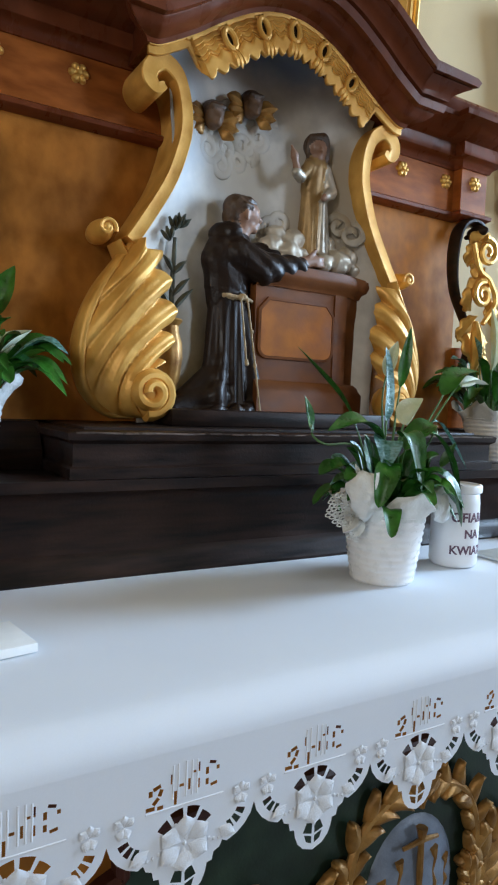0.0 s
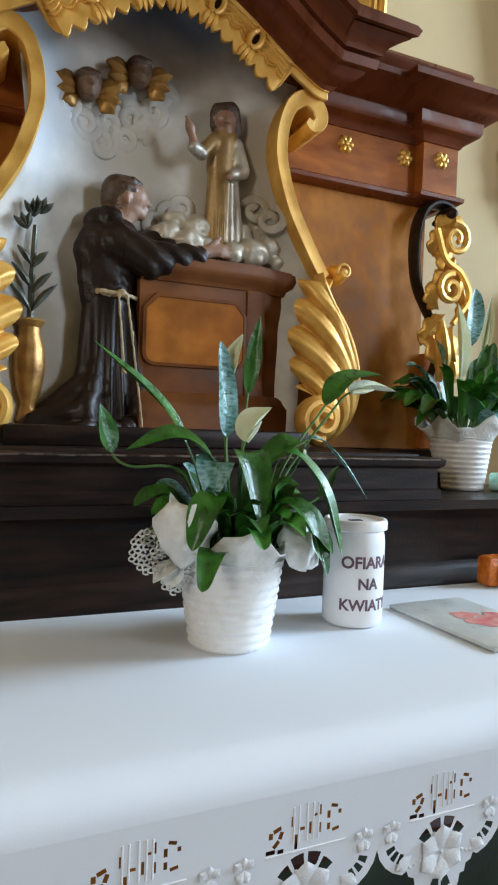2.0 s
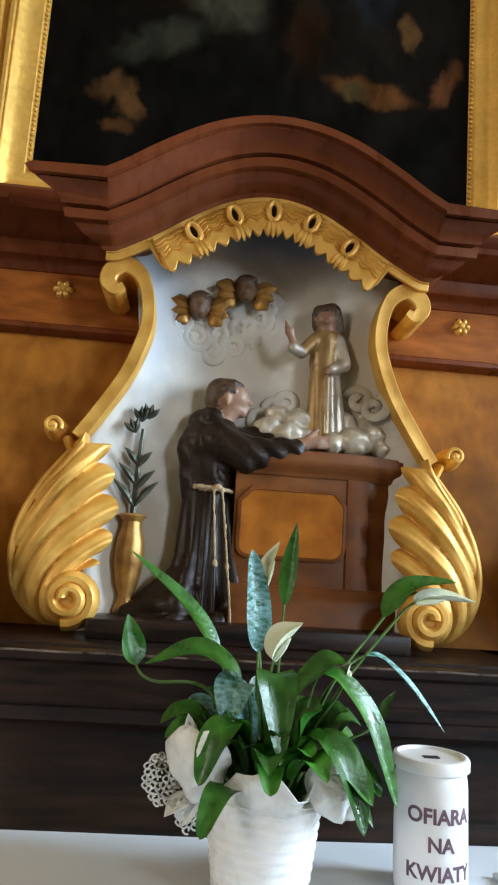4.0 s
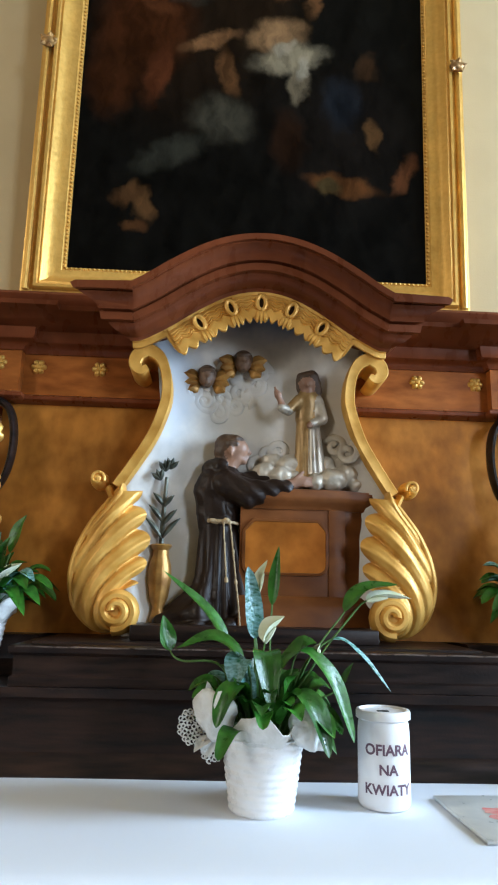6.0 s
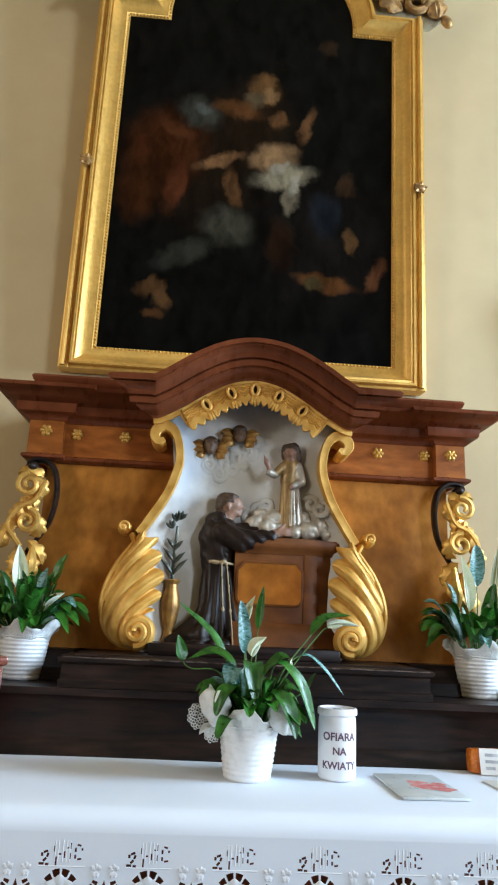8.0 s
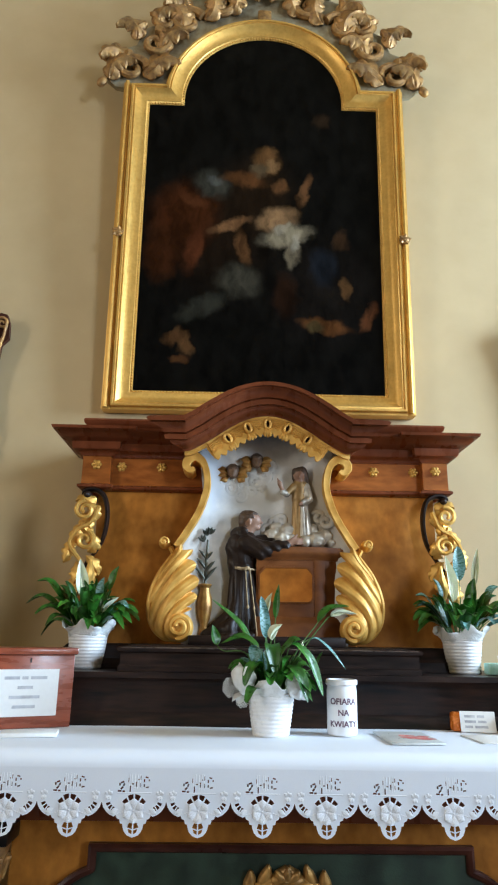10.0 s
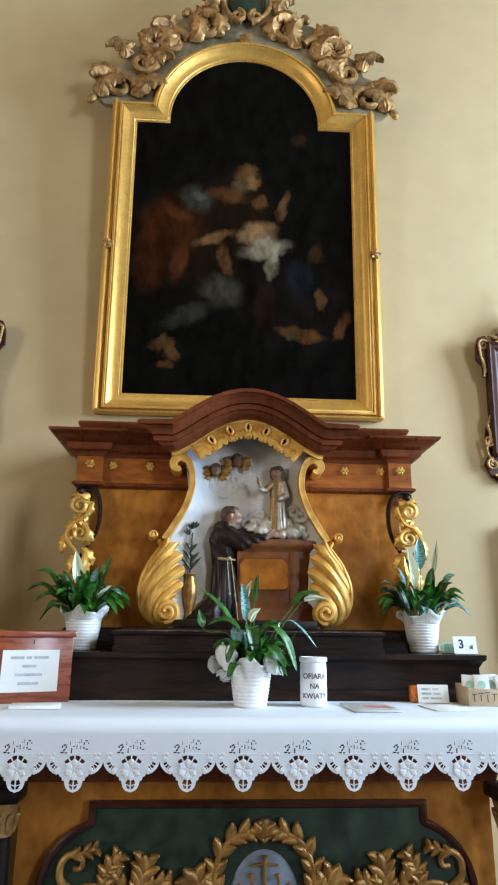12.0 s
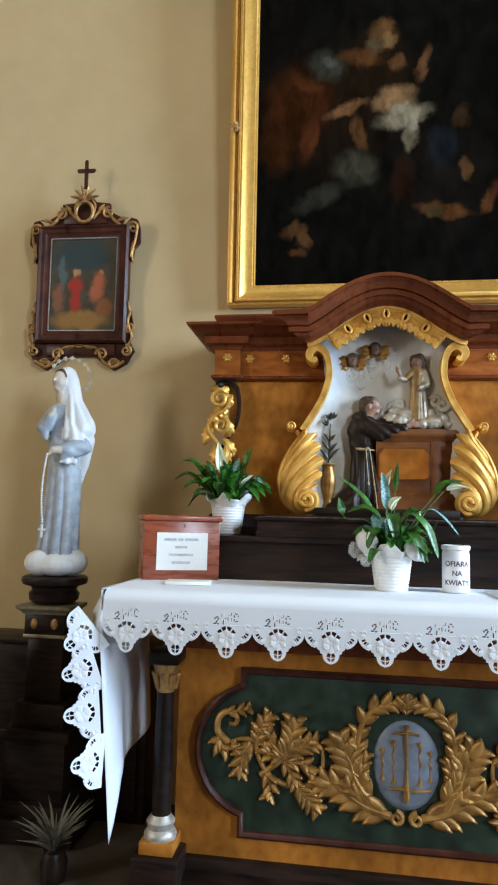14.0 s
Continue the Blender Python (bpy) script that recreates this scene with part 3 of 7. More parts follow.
CX = 0.035
for pts, w, n in (
        ([(-0.020, 0.435), (-0.10, 0.455), (-0.19, 0.505), (-0.285, 0.535)], 0.115, 6),
        ([(-0.085, 0.475), (-0.135, 0.535), (-0.165, 0.61), (-0.215, 0.695)], 0.125, 6),
        ([(-0.125, 0.60), (-0.130, 0.695), (-0.095, 0.775), (-0.020, 0.815), (0.02, 0.812)], 0.080, 6),
        ([(-0.100, 0.50), (-0.118, 0.57), (-0.105, 0.64)], 0.060, 4),
        ([(-0.395, 0.600), (-0.375, 0.655), (-0.362, 0.735)], 0.095, 4), ([(-0.395, 0.605), (-0.435, 0.640), (-0.462, 0.690)], 0.075, 3), ([(-0.390, 0.600), (-0.335, 0.640), (-0.285, 0.662)], 0.080, 4), ([(-0.385, 0.590), (-0.330, 0.585), (-0.290, 0.560)], 0.065, 3),
        ([(-0.395, 0.590), (-0.370, 0.550), (-0.352, 0.515)], 0.060, 3), ([(-0.400, 0.600), (-0.440, 0.605), (-0.470, 0.625)], 0.060, 3),
        ([(-0.495, 0.640), (-0.485, 0.690), (-0.448, 0.748)], 0.070, 4), ([(-0.515, 0.645), (-0.545, 0.600), (-0.560, 0.530)], 0.075, 4), ([(-0.460, 0.545), (-0.445, 0.505), (-0.452, 0.462)], 0.060, 3),
        ([(-0.350, 0.510), (-0.320, 0.480), (-0.272, 0.432)], 0.075, 4), ([(-0.630, 0.660), (-0.640, 0.635), (-0.610, 0.615), (-0.565, 0.632)], 0.060, 4), ([(-0.610, 0.745), (-0.565, 0.755), (-0.530, 0.765)], 0.050, 3)):
    spray(pts, w, n, flip=True)
vine([(-0.268, 0.535), (-0.285, 0.520), (-0.335, 0.508), (-0.40, 0.512), (-0.455, 0.545), (-0.490, 0.600), (-0.505, 0.650), (-0.555, 0.655), (-0.600, 0.640)], 0.011, 0.008)
vine([(-0.480, 0.535), (-0.435, 0.570), (-0.395, 0.600)], 0.012, 0.010)
vine([(-0.275, 0.530), (-0.258, 0.575), (-0.258, 0.625), (-0.280, 0.650), (-0.298, 0.636)], 0.008, 0.006)
vine([(-0.600, 0.640), (-0.640, 0.675), (-0.638, 0.725), (-0.605, 0.750), (-0.572, 0.735), (-0.575, 0.708), (-0.600, 0.705)], 0.014, 0.008)
for a in (55, 90, 125):
    bm = petal(bmesh.new(), CX, 0.795, Y - 0.006, a, 0.060, 0.034, 0, 0.014)
    solid(part("carved_leaf", bm, CARVED, altar, "carved gilded acanthus leaf"), 0.005)
for s in (-1, 1):
    part("vine_stem", tube(bmesh.new(), spiral((CX + s * 0.035, 0.432), 0.024, 0.006, 90, s * 1.3, Y - 0.014, 20), [0.010 - 0.004 * i / 20 for i in range(21)], 8), CARVED, altar)
bm = bmesh.new()
ball(bm, (CX, Y + 0.012, 0.605), (0.118, 0.03, 0.155), seg=28)
part("cartouche", bm, BLUE, altar, "oval grey-blue cartouche with gilded bars")
bm = bmesh.new()
for dx, z0, z1 in ((-0.082, 0.555, 0.660), (-0.045, 0.545, 0.690), (0.045, 0.545, 0.690), (0.080, 0.56, 0.66)):
    tube(bm, [(CX + dx + 0.004 * math.sin(9 * k), Y - 0.018 + 0.012 * abs(dx) / 0.08, z0 + (z1 - z0) * k / 6) for k in range(7)], [0.009, 0.005, 0.0045, 0.007, 0.0045, 0.005, 0.010], 7)
tube(bm, [(CX - 0.06, Y - 0.018, 0.528), (CX - 0.02, Y - 0.02, 0.534), (CX + 0.03, Y - 0.02, 0.528), (CX + 0.085, Y - 0.012, 0.532)], [0.004, 0.007, 0.005, 0.004], 6)
tube(bm, [(CX, Y - 0.02, z) for z in (0.485, 0.51, 0.55, 0.60, 0.66, 0.72, 0.745)], [0.004, 0.013, 0.007, 0.005, 0.007, 0.006, 0.012], 7)
tube(bm, [(CX - 0.045, Y - 0.018, 0.715), (CX, Y - 0.021, 0.722), (CX + 0.045, Y - 0.018, 0.715)], [0.004, 0.006, 0.004], 6)
pieces("cartouche_bar", bm, CARVED, altar)

# ---- altar cloth with openwork border ----
cloth = thing("altar_cloth", "white linen altar cloth with an openwork lace border", "tablecloth", (0.02, FRONT, TOP))
X0, X1, PITCH = -1.015, 1.085, 0.175
bm = bmesh.new()
prof = [(FRONT + 0.57, TOP), (FRONT + 0.30, TOP), (FRONT + 0.075, TOP)] + [(FRONT + 0.05 - 0.05 * math.sin(radians(a)), TOP - 0.042 * (1 - math.cos(radians(a)))) for a in range(10, 91, 10)]
rings = []
for i in range(61):
    x = X0 + (X1 - X0) * i / 60
    rings.append([bm.verts.new((x, y + (0.0015 * math.sin(x * 19) if k == 3 else 0), z + (0.0012 * math.sin(x * 7 + y * 9) if k < 2 else 0))) for k, (y, z) in enumerate(prof)])
for a, b in zip(rings, rings[1:]):
    for k in range(len(prof) - 1):
        bm.faces.new((a[k], b[k], b[k + 1], a[k + 1]))
part("cloth_top", bm, LINEN, cloth, angle=180)


def bar(x, z, w, h, turn=0.0):
    c, s = math.cos(radians(turn)), math.sin(radians(turn))
    return [(x + u * c - v * s, z + u * s + v * c) for u, v in ((-w / 2, -h / 2), (w / 2, -h / 2), (w / 2, h / 2), (-w / 2, h / 2))]


def arc_hole(cx, cz, r0, r1, a0, a1, n=4):
    return arc(cx, cz, r0, a0, a1, n) + arc(cx, cz, r1, a1, a0, n)


# one scallop, hanging from z = 0 to its tip at -0.166, the band's half width 0.0855
half = 0.0855
edge = [(-half, 0), (-half, -0.082)]
edge += [(-0.0815, -0.094), (-0.074, -0.104), (-0.064, -0.112), (-0.052, -0.117), (-0.046, -0.114), (-0.043, -0.121), (-0.036, -0.124), (-0.034, -0.133), (-0.028, -0.134), (-0.026, -0.144), (-0.022, -0.153), (-0.014, -0.161)]
edge = edge + [(0, -0.166)] + [(-x, z) for x, z in edge[::-1]]
holes = []
for s in (-1, 1):
    for a0 in (0, 1, 2):
        base = 198 + a0 * 21
        h = arc_hole(-0.045, -0.076, 0.0195, 0.0305, base, base + 14)
        holes.append([(x * -s, z) for x, z in h][::s * -1])
    holes.append([(s * x, z) for x, z in ((0.0015, -0.133), (0.010, -0.131), (0.015, -0.142), (0.002, -0.146))])
    holes.append([(s * x, z) for x, z in ((0.002, -0.149), (0.013, -0.145), (0.010, -0.154), (0.002, -0.158))])
for x, z, w, h, t in ((-0.033, -0.030, 0.008, 0.004, 20), (-0.040, -0.035, 0.004, 0.006, 0), (-0.029, -0.036, 0.004, 0.007, -20), (-0.034, -0.044, 0.004, 0.008, -45), (-0.040, -0.051, 0.009, 0.004, 0), (-0.029, -0.052, 0.006, 0.004, 0),
                      (-0.012, -0.046, 0.003, 0.014, 0), (-0.006, -0.034, 0.006, 0.003, 0)):
    holes.append(bar(x, z - 0.005, w * 1.1, h * 1.05, t))
for x, z, w, h, t in ((0.004, -0.046, 0.003, 0.014, 0), (0.010, -0.034, 0.005, 0.003, 0), (-0.018, -0.036, 0.003, 0.012, 0), (0.016, -0.030, 0.003, 0.012, 0), (0.016, -0.048, 0.003, 0.012, 0),
                      (0.034, -0.029, 0.009, 0.004, -15), (0.027, -0.037, 0.004, 0.009, 0), (0.027, -0.049, 0.004, 0.008, 0), (0.036, -0.053, 0.009, 0.004, 10), (0.041, -0.036, 0.004, 0.005, 0)):
    holes.append(bar(x * 0.92, z + 0.006, w * 0.9, h * 0.85, t))
for a in (48, 76, 104, 132):
    holes.append(arc_hole(0, -0.106, 0.0275, 0.0435 - 0.004 * abs(a - 90) / 42, a - 10.5, a + 10.5, 3))
scallop = flat_shape("lace_scallop", edge, holes)
short = flat_shape("lace_scallop", [(-half, -0.048)] + edge[1:-1] + [(half, -0.048)], [h for h in holes if max(z for x, z in h) < -0.058])


def embroidered(me, letters):
    """The openwork sheet with its raised flower, edge beads and, on the front, the strokes of the monogram."""
    bm = bmesh.new()
    bm.from_mesh(me)
    plain = len(bm.faces)
    embroider(bm, letters)
    out = bpy.data.meshes.new("lace_scallop")
    bm.to_mesh(out)
    bm.free()
    out.transform(Matrix.Diagonal((PITCH / 0.171, 1, 1.03, 1)))
    finish(out, [LINEN, THREAD])
    for f in out.polygons:
        f.material_index = int(f.index >= plain)
    return out


def embroider(bm, letters):
    for i in range(6):
        a = i * 60 + 30
        acanthus(bm, 0.004 * math.cos(radians(a)), -0.103 + 0.004 * math.sin(radians(a)), -0.0004, a, 0.027, 0.024, 0, 1, 0.0026)
    ball(bm, (0, -0.001, -0.103), (0.0025, 0.001, 0.0025), seg=8)
    for s in (-1, 1):
        for a in (40, 90, 140, 250, 290):
            acanthus(bm, s * 0.068, -0.066, -0.0004, a, 0.013, 0.011, 0, 1, 0.0018)
        acanthus(bm, s * 0.040, -0.098, -0.0004, 90 - s * 125, 0.024, 0.015, s * 20, 1, 0.002)
    if letters:
        for x in (-0.015, -0.009, 0.0, 0.007, 0.013):
            tube(bm, [(x, 0.0, z) for z in (-0.052, -0.033, -0.014 - 0.12 * abs(x))], 0.0011, 6, 0.6)
        tube(bm, [(-0.045, 0.0, -0.0605), (0.045, 0.0, -0.0605)], 0.0013, 6, 0.6)
    for s in (-1, 1):
        for k in range(9):
            a = radians(188 + k * 11)
            ball(bm, (s * (0.045 - 0.0345 * math.cos(a) * -1 - 0.0), -0.0005, -0.076 + 0.0345 * math.sin(a)), (0.0022, 0.0006, 0.0022), seg=6)


scallop, short = embroidered(scallop, True), embroidered(short, False)
count = 12
for i in range(count):
    ob = place("lace_scallop", scallop, cloth, local=True)
    x = X0 + PITCH * (i + 0.5)
    ob.matrix_basis = pose(x - 0.02, 0.0, -0.042)
# long fall over the end of the table, its lace edge swinging outwards
bm = bmesh.new()
rows = []
for j in range(25):
    t = j / 24
    row = []
    for i in range(19):
        s = i / 18
        y = FRONT + 0.008 + 0.60 * s
        low = 0.36 + 0.16 * min(1, 6 * s) + 0.08 * s
        z = TOP - (TOP - low) * t
        x = X0 - 0.012 - 0.014 * min(1, t * 5) + 0.016 * math.sin(s * 9 + 0.5) * t + 0.075 * t * (1 - 0.5 * s)
        row.append(bm.verts.new((x, y, z)))
    rows.append(row)
for a, b in zip(rows, rows[1:]):
    for i in range(18):
        bm.faces.new((a[i], a[i + 1], b[i + 1], b[i]))
bm.faces.ensure_lookup_table()
lip = []
for x, z in ((X0 + 0.006, TOP - 0.0005), (X0 - 0.006, TOP - 0.004)):
    lip.append([bm.verts.new((x, FRONT + 0.008 + 0.60 * i / 18, z)) for i in range(19)])
lip.append(rows[0])
for a, b in zip(lip, lip[1:]):
    for i in range(18):
        bm.faces.new((a[i], a[i + 1], b[i + 1], b[i]))
solid(part("side_fall", bm, LINEN, cloth, angle=180), 0.0015)
for z, yaw, lean in ((1.075, 26, 50), (0.945, 22, 70), (0.79, 28, 84), (0.63, 50, 92)):
    ob = place("lace_scallop", short, cloth)
    ob.matrix_basis = pose(X0 - 0.030 + 0.13 * (1.085 - z), FRONT + 0.004, z) @ pose(0, 0, 0, 0, 0, yaw) @ pose(0, 0, 0, 0, lean, 0) @ pose(0, 0, 0.046)
bm = bmesh.new()
tri = [(X0 + 0.004, FRONT + 0.001, TOP - 0.044), (X0 - 0.012, FRONT + 0.03, TOP - 0.010), (X0 - 0.040, FRONT + 0.012, TOP - 0.08), (X0 - 0.036, FRONT + 0.010, TOP - 0.13), (X0 - 0.004, FRONT + 0.002, TOP - 0.15), (X0 + 0.001, FRONT + 0.001, TOP - 0.10)]
bm.faces.new([bm.verts.new(p) for p in tri])
solid(part("corner_fold", bm, LINEN, cloth), 0.0015)

# ---- retable standing behind the table ----
predella = thing("predella", "black stained wooden predella steps behind the altar table", "altar step", (0, 0.1, TOP - 0.05))
bm = bmesh.new()
plan = [(-0.95, WALL_Y, 0), (-0.95, -0.185, 0), (0.95, -0.185, 0), (0.95, WALL_Y, 0)]
sweep(bm, plan, [(-0.6, 1.15), (0.03, 1.15), (0.03, 1.205), (0.022, 1.215), (0.018, 1.228), (0.006, 1.24), (0, 1.245), (0, 1.33), (0.006, 1.338), (0.012, 1.352), (0.024, 1.36), (0.026, 1.38), (-0.6, 1.38)], (0, 0, 1))
part("lower_step", bm, EBONY, predella)
bm = bmesh.new()
plan = [(-0.555, 0.3, 0), (-0.555, -0.195, 0), (0.55, -0.195, 0), (0.55, 0.3, 0)]
sweep(bm, plan, [(-0.5, 1.381), (0.004, 1.381), (0.004, 1.40), (-0.002, 1.404), (-0.002, 1.445), (0.008, 1.452), (0.010, 1.464), (0.004, 1.468), (-0.03, 1.469), (-0.032, 1.474), (-0.5, 1.474)], (0, 0, 1))
part("upper_step", bm, EBONY, predella)
bm = bmesh.new()
for s in (-1, 1):
    plan = [(0.56 * s, 0.04, 0), (0.80 * s, 0.04, 0), (0.80 * s, WALL_Y, 0)]
    plan = plan if s > 0 else [(-0.80, WALL_Y, 0), (-0.80, 0.04, 0), (-0.56, 0.04, 0)]
    sweep(bm, plan, [(-0.2, 1.381), (0.045, 1.381), (0.045, 1.42), (0.03, 1.435), (0.02, 1.455), (0.0, 1.475), (-0.2, 1.475)], (0, 0, 1))
pieces("wing_plinth", bm, EBONY, predella)

# thin paler rod: the highlight on the step's edge put into a colour
LIT_EDGE = material("painted edge highlight", (0.16, 0.12, 0.10), 0.3, vary=0.4, grain=14, stretch=(3, 1, 1), second=(0.03, 0.02, 0.016), bump=0.2, big=5)
part("rubbed_edge", tube(bmesh.new(), [(-0.55 + 1.095 * i / 30, -0.2035, 1.4645 + 0.0006 * math.sin(i * 1.9)) for i in range(31)], 0.0022, 6), LIT_EDGE, predella)

retable = thing("retable", "baroque walnut retable with arched hood and gilded niche frame", "altarpiece", (0, 0.3, 1.475))
bm = bmesh.new()
box(bm, (-0.745, 0.735), (0.125, WALL_Y - 0.002), (1.475, 2.30))
part("back_panel", bm, BURL, retable, "honey brown burl veneer panel")
for x0, x1 in ((-0.81, -0.7455), (0.7355, 0.80)):
    part("wing_base", box(bmesh.new(), (x0, x1), (0.11, WALL_Y - 0.004), (1.475, 1.73), 0.006), WALNUT, retable)
bm = bmesh.new()
box(bm, (-0.70, -0.275), (0.108, 0.124), (2.135, 2.30))
box(bm, (0.255, 0.69), (0.108, 0.124), (2.135, 2.30))
for x0, x1 in ((-0.815, -0.692), (0.682, 0.792)):
    box(bm, (x0, x1), (0.075, WALL_Y - 0.003), (2.135, 2.30))
pieces("frieze", bm, WALNUT, retable)
bm = bmesh.new()
plan = [(-0.815, WALL_Y - 0.003, 0), (-0.815, 0.075, 0), (-0.692, 0.075, 0), (-0.692, 0.108, 0), (0.682, 0.108, 0), (0.682, 0.075, 0), (0.792, 0.075, 0), (0.792, WALL_Y - 0.003, 0)]
for run in (plan[:4] + [(-0.275, 0.108, 0)], [(0.255, 0.108, 0)] + plan[4:]):
    sweep(bm, run, [(-0.02, 2.112), (0.004, 2.114), (0.014, 2.121), (0.015, 2.130), (0.006, 2.136), (-0.02, 2.136)], (0, 0, 1))
pieces("frieze_moulding", bm, MAHOGANY, retable)
bm = bmesh.new()
for run in (plan[:4] + [(-0.30, 0.108, 0)], [(0.28, 0.108, 0)] + plan[4:]):
    sweep(bm, run, [(-0.02, 2.258), (0.005, 2.260), (0.010, 2.270), (0.024, 2.280), (0.038, 2.284), (0.042, 2.292), (0.044, 2.316), (0.052, 2.320), (0.066, 2.324), (0.082, 2.332), (0.096, 2.348), (0.116, 2.354), (0.120, 2.366), (0.06, 2.374), (-0.02, 2.376)], (0, 0, 1))
pieces("cornice", bm, MAHOGANY, retable, "red-brown moulded cornice")
bm = bmesh.new()
for run in ([(-0.765, WALL_Y - 0.004, 0), (-0.765, 0.045, 0), (-0.30, 0.045, 0)], [(0.28, 0.045, 0), (0.725, 0.045, 0), (0.725, WALL_Y - 0.004, 0)]):
    sweep(bm, run, [(-0.3, 2.362), (0.012, 2.364), (0.024, 2.378), (0.040, 2.390), (0.045, 2.404), (0.040, 2.413), (-0.3, 2.416)], (0, 0, 1))
pieces("cornice_cap", bm, MAHOGANY, retable)


def rosette(x, y, z):
    bm = bmesh.new()
    rings = []
    for r, f in ((0.0005, 0.012), (0.005, 0.0115), (0.0075, 0.0075), (0.012, 0.0100), (0.019, 0.0080), (0.0235, 0.0)):
        ring = []
        for i in range(36):
            a = 2 * math.pi * i / 36
            lobe = abs(math.cos(3 * a)) ** 0.6
            k = r * (0.74 + 0.26 * lobe) if r > 0.008 else r
            ring.append(bm.verts.new((x + k * math.cos(a), y - f * (0.55 + 0.45 * lobe if r > 0.008 else 1), z + k * math.sin(a))))
        rings.append(ring)
    bm.faces.new(rings[0])
    for p, q in zip(rings, rings[1:]):
        for i in range(36):
            bm.faces.new((p[i], p[(i + 1) % 36], q[(i + 1) % 36], q[i]))
    part("rosette", bm, GILT, retable, "small gilded flower boss")


for x, y in ((-0.754, 0.075), (-0.65, 0.108), (-0.473, 0.108), (0.47, 0.108), (0.648, 0.108), (0.738, 0.075)):
    rosette(x, y, 2.222)

# arched hood over the niche
HX = -0.010
left = [(-0.355, 2.268), (-0.335, 2.270), (-0.305, 2.285), (-0.25, 2.318), (-0.19, 2.360), (-0.12, 2.402), (-0.06, 2.425)]
line = smooth_line([(x, 0, z) for x, z in left] + [(0, 0, 2.433)] + [(-x, 0, z) for x, z in left[::-1]], 5)
hood = [(p.x + HX, 0.125, p.z) for p in line]
bm = bmesh.new()
sweep(bm, hood[::-1], [(-0.004, 0), (-0.004, 0.150), (0.004, 0.154), (0.006, 0.162), (0.012, 0.180), (0.024, 0.194), (0.030, 0.196), (0.031, 0.212), (0.050, 0.215), (0.052, 0.204), (0.057, 0.204), (0.059, 0.218), (0.068, 0.221), (0.078, 0.228),
                       (0.087, 0.240), (0.093, 0.252), (0.096, 0.252), (0.097, 0.262), (0.113, 0.264), (0.116, 0.256), (0.116, 0)], (0, -1, 0))
# the moulding returns round both ends of the arch
for v in bm.verts:
    if abs(v.co.x - HX) > 0.3545:
        v.co.x += math.copysign(max(0.0, 0.125 - v.co.y - 0.145) * 1.15, v.co.x - HX)
part("hood", bm, MAHOGANY, retable, "arched red-brown moulded hood")
# gilded valance under the hood: ribbed fans between five keyhole drops
top = smooth_line([(p.x + HX, 0, p.z - 0.001) for p in line], 4)
along = [0.0]
for a, b in zip(top, top[1:]):
    along.append(along[-1] + (b - a).length)
top = [(p, u / along[-1]) for p, u in zip(top, along)]
KEYHOLES = [0.235, 0.37, 0.50, 0.63, 0.765]
EDGES = [0.115] + KEYHOLES + [0.885]
rows, bm = [], bmesh.new()
for i, (p, t) in enumerate(top):
    d = (top[min(i + 1, len(top) - 1)][0] - top[max(i - 1, 0)][0]).normalized()
    nrm = Vector((d.z, 0, -d.x))
    if nrm.z > 0:
        nrm = -nrm
    deep, rib = 0.020, 0.0
    for a, b in zip(EDGES, EDGES[1:]):
        if a <= t <= b:
            f = abs((t - a) / (b - a) - 0.5) * 2
            lobe = 0.080 + 0.017 * abs(math.cos(1.5 * math.pi * f)) if f < 0.74 else 0.083 - 0.10 * (f - 0.74)
            deep, rib = max(0.030, lobe), 1.0 if f < 0.76 else 0.0
    row = []
    for k in range(31):
        u = k / 30
        q = p + nrm * deep * u
        flute = 0.006 if u < 0.08 else (rib * 0.0065 * ((u * 8.5) % 1) if u < 0.72 else rib * (0.006 - 0.010 * (u - 0.72)))
        row.append(bm.verts.new((q.x, -0.012 - flute - 0.012 * u * rib, q.z)))
    rows.append(row)
for a, b in zip(rows, rows[1:]):
    for k in range(30):
        bm.faces.new((a[k], a[k + 1], b[k + 1], b[k]))
v = solid(part("valance", bm, SATIN, retable, "gilded ribbed shell valance with scalloped edge", angle=40), 0.010)
for key in KEYHOLES:
    i = min(range(len(top)), key=lambda j: abs(top[j][1] - key))
    p, d = top[i][0], (top[i + 1][0] - top[i - 1][0]).normalized()
    nrm = Vector((d.z, 0, -d.x))
    if nrm.z > 0:
        nrm = -nrm
    c = p + nrm * 0.040
    bm = bmesh.new()
    tube(bm, [c + Vector((0, -0.030, 0)) + 0.0125 * (math.cos(a) * nrm * 1.7 + math.sin(a) * d) for a in [i * math.pi / 8 for i in range(17)]], 0.0065, 8)
    for w in (-1, 0, 1):
        tube(bm, [c + nrm * (0.024 + g) + d * (w * 0.008 * (1 + 12 * g)) + Vector((0, -0.028 - 0.006 * math.sin(g * 70), 0)) for g in (0, 0.010, 0.020, 0.030, 0.040 - 0.006 * abs(w))], [0.004, 0.007, 0.0075, 0.005, 0.0008], 6)
    part("keyhole_drop", bm, SATIN, v)
    # dark plug inside the rim; the open drop's shade put into its colour
    bm = bmesh.new()
    tube(bm, [c + nrm * g + Vector((0, -0.022, 0)) for g in (-0.020, -0.012, 0.0, 0.012, 0.022)], [0.005, 0.009, 0.009, 0.008, 0.004], 8, 0.7)
    part("keyhole", bm, HOLE, v)

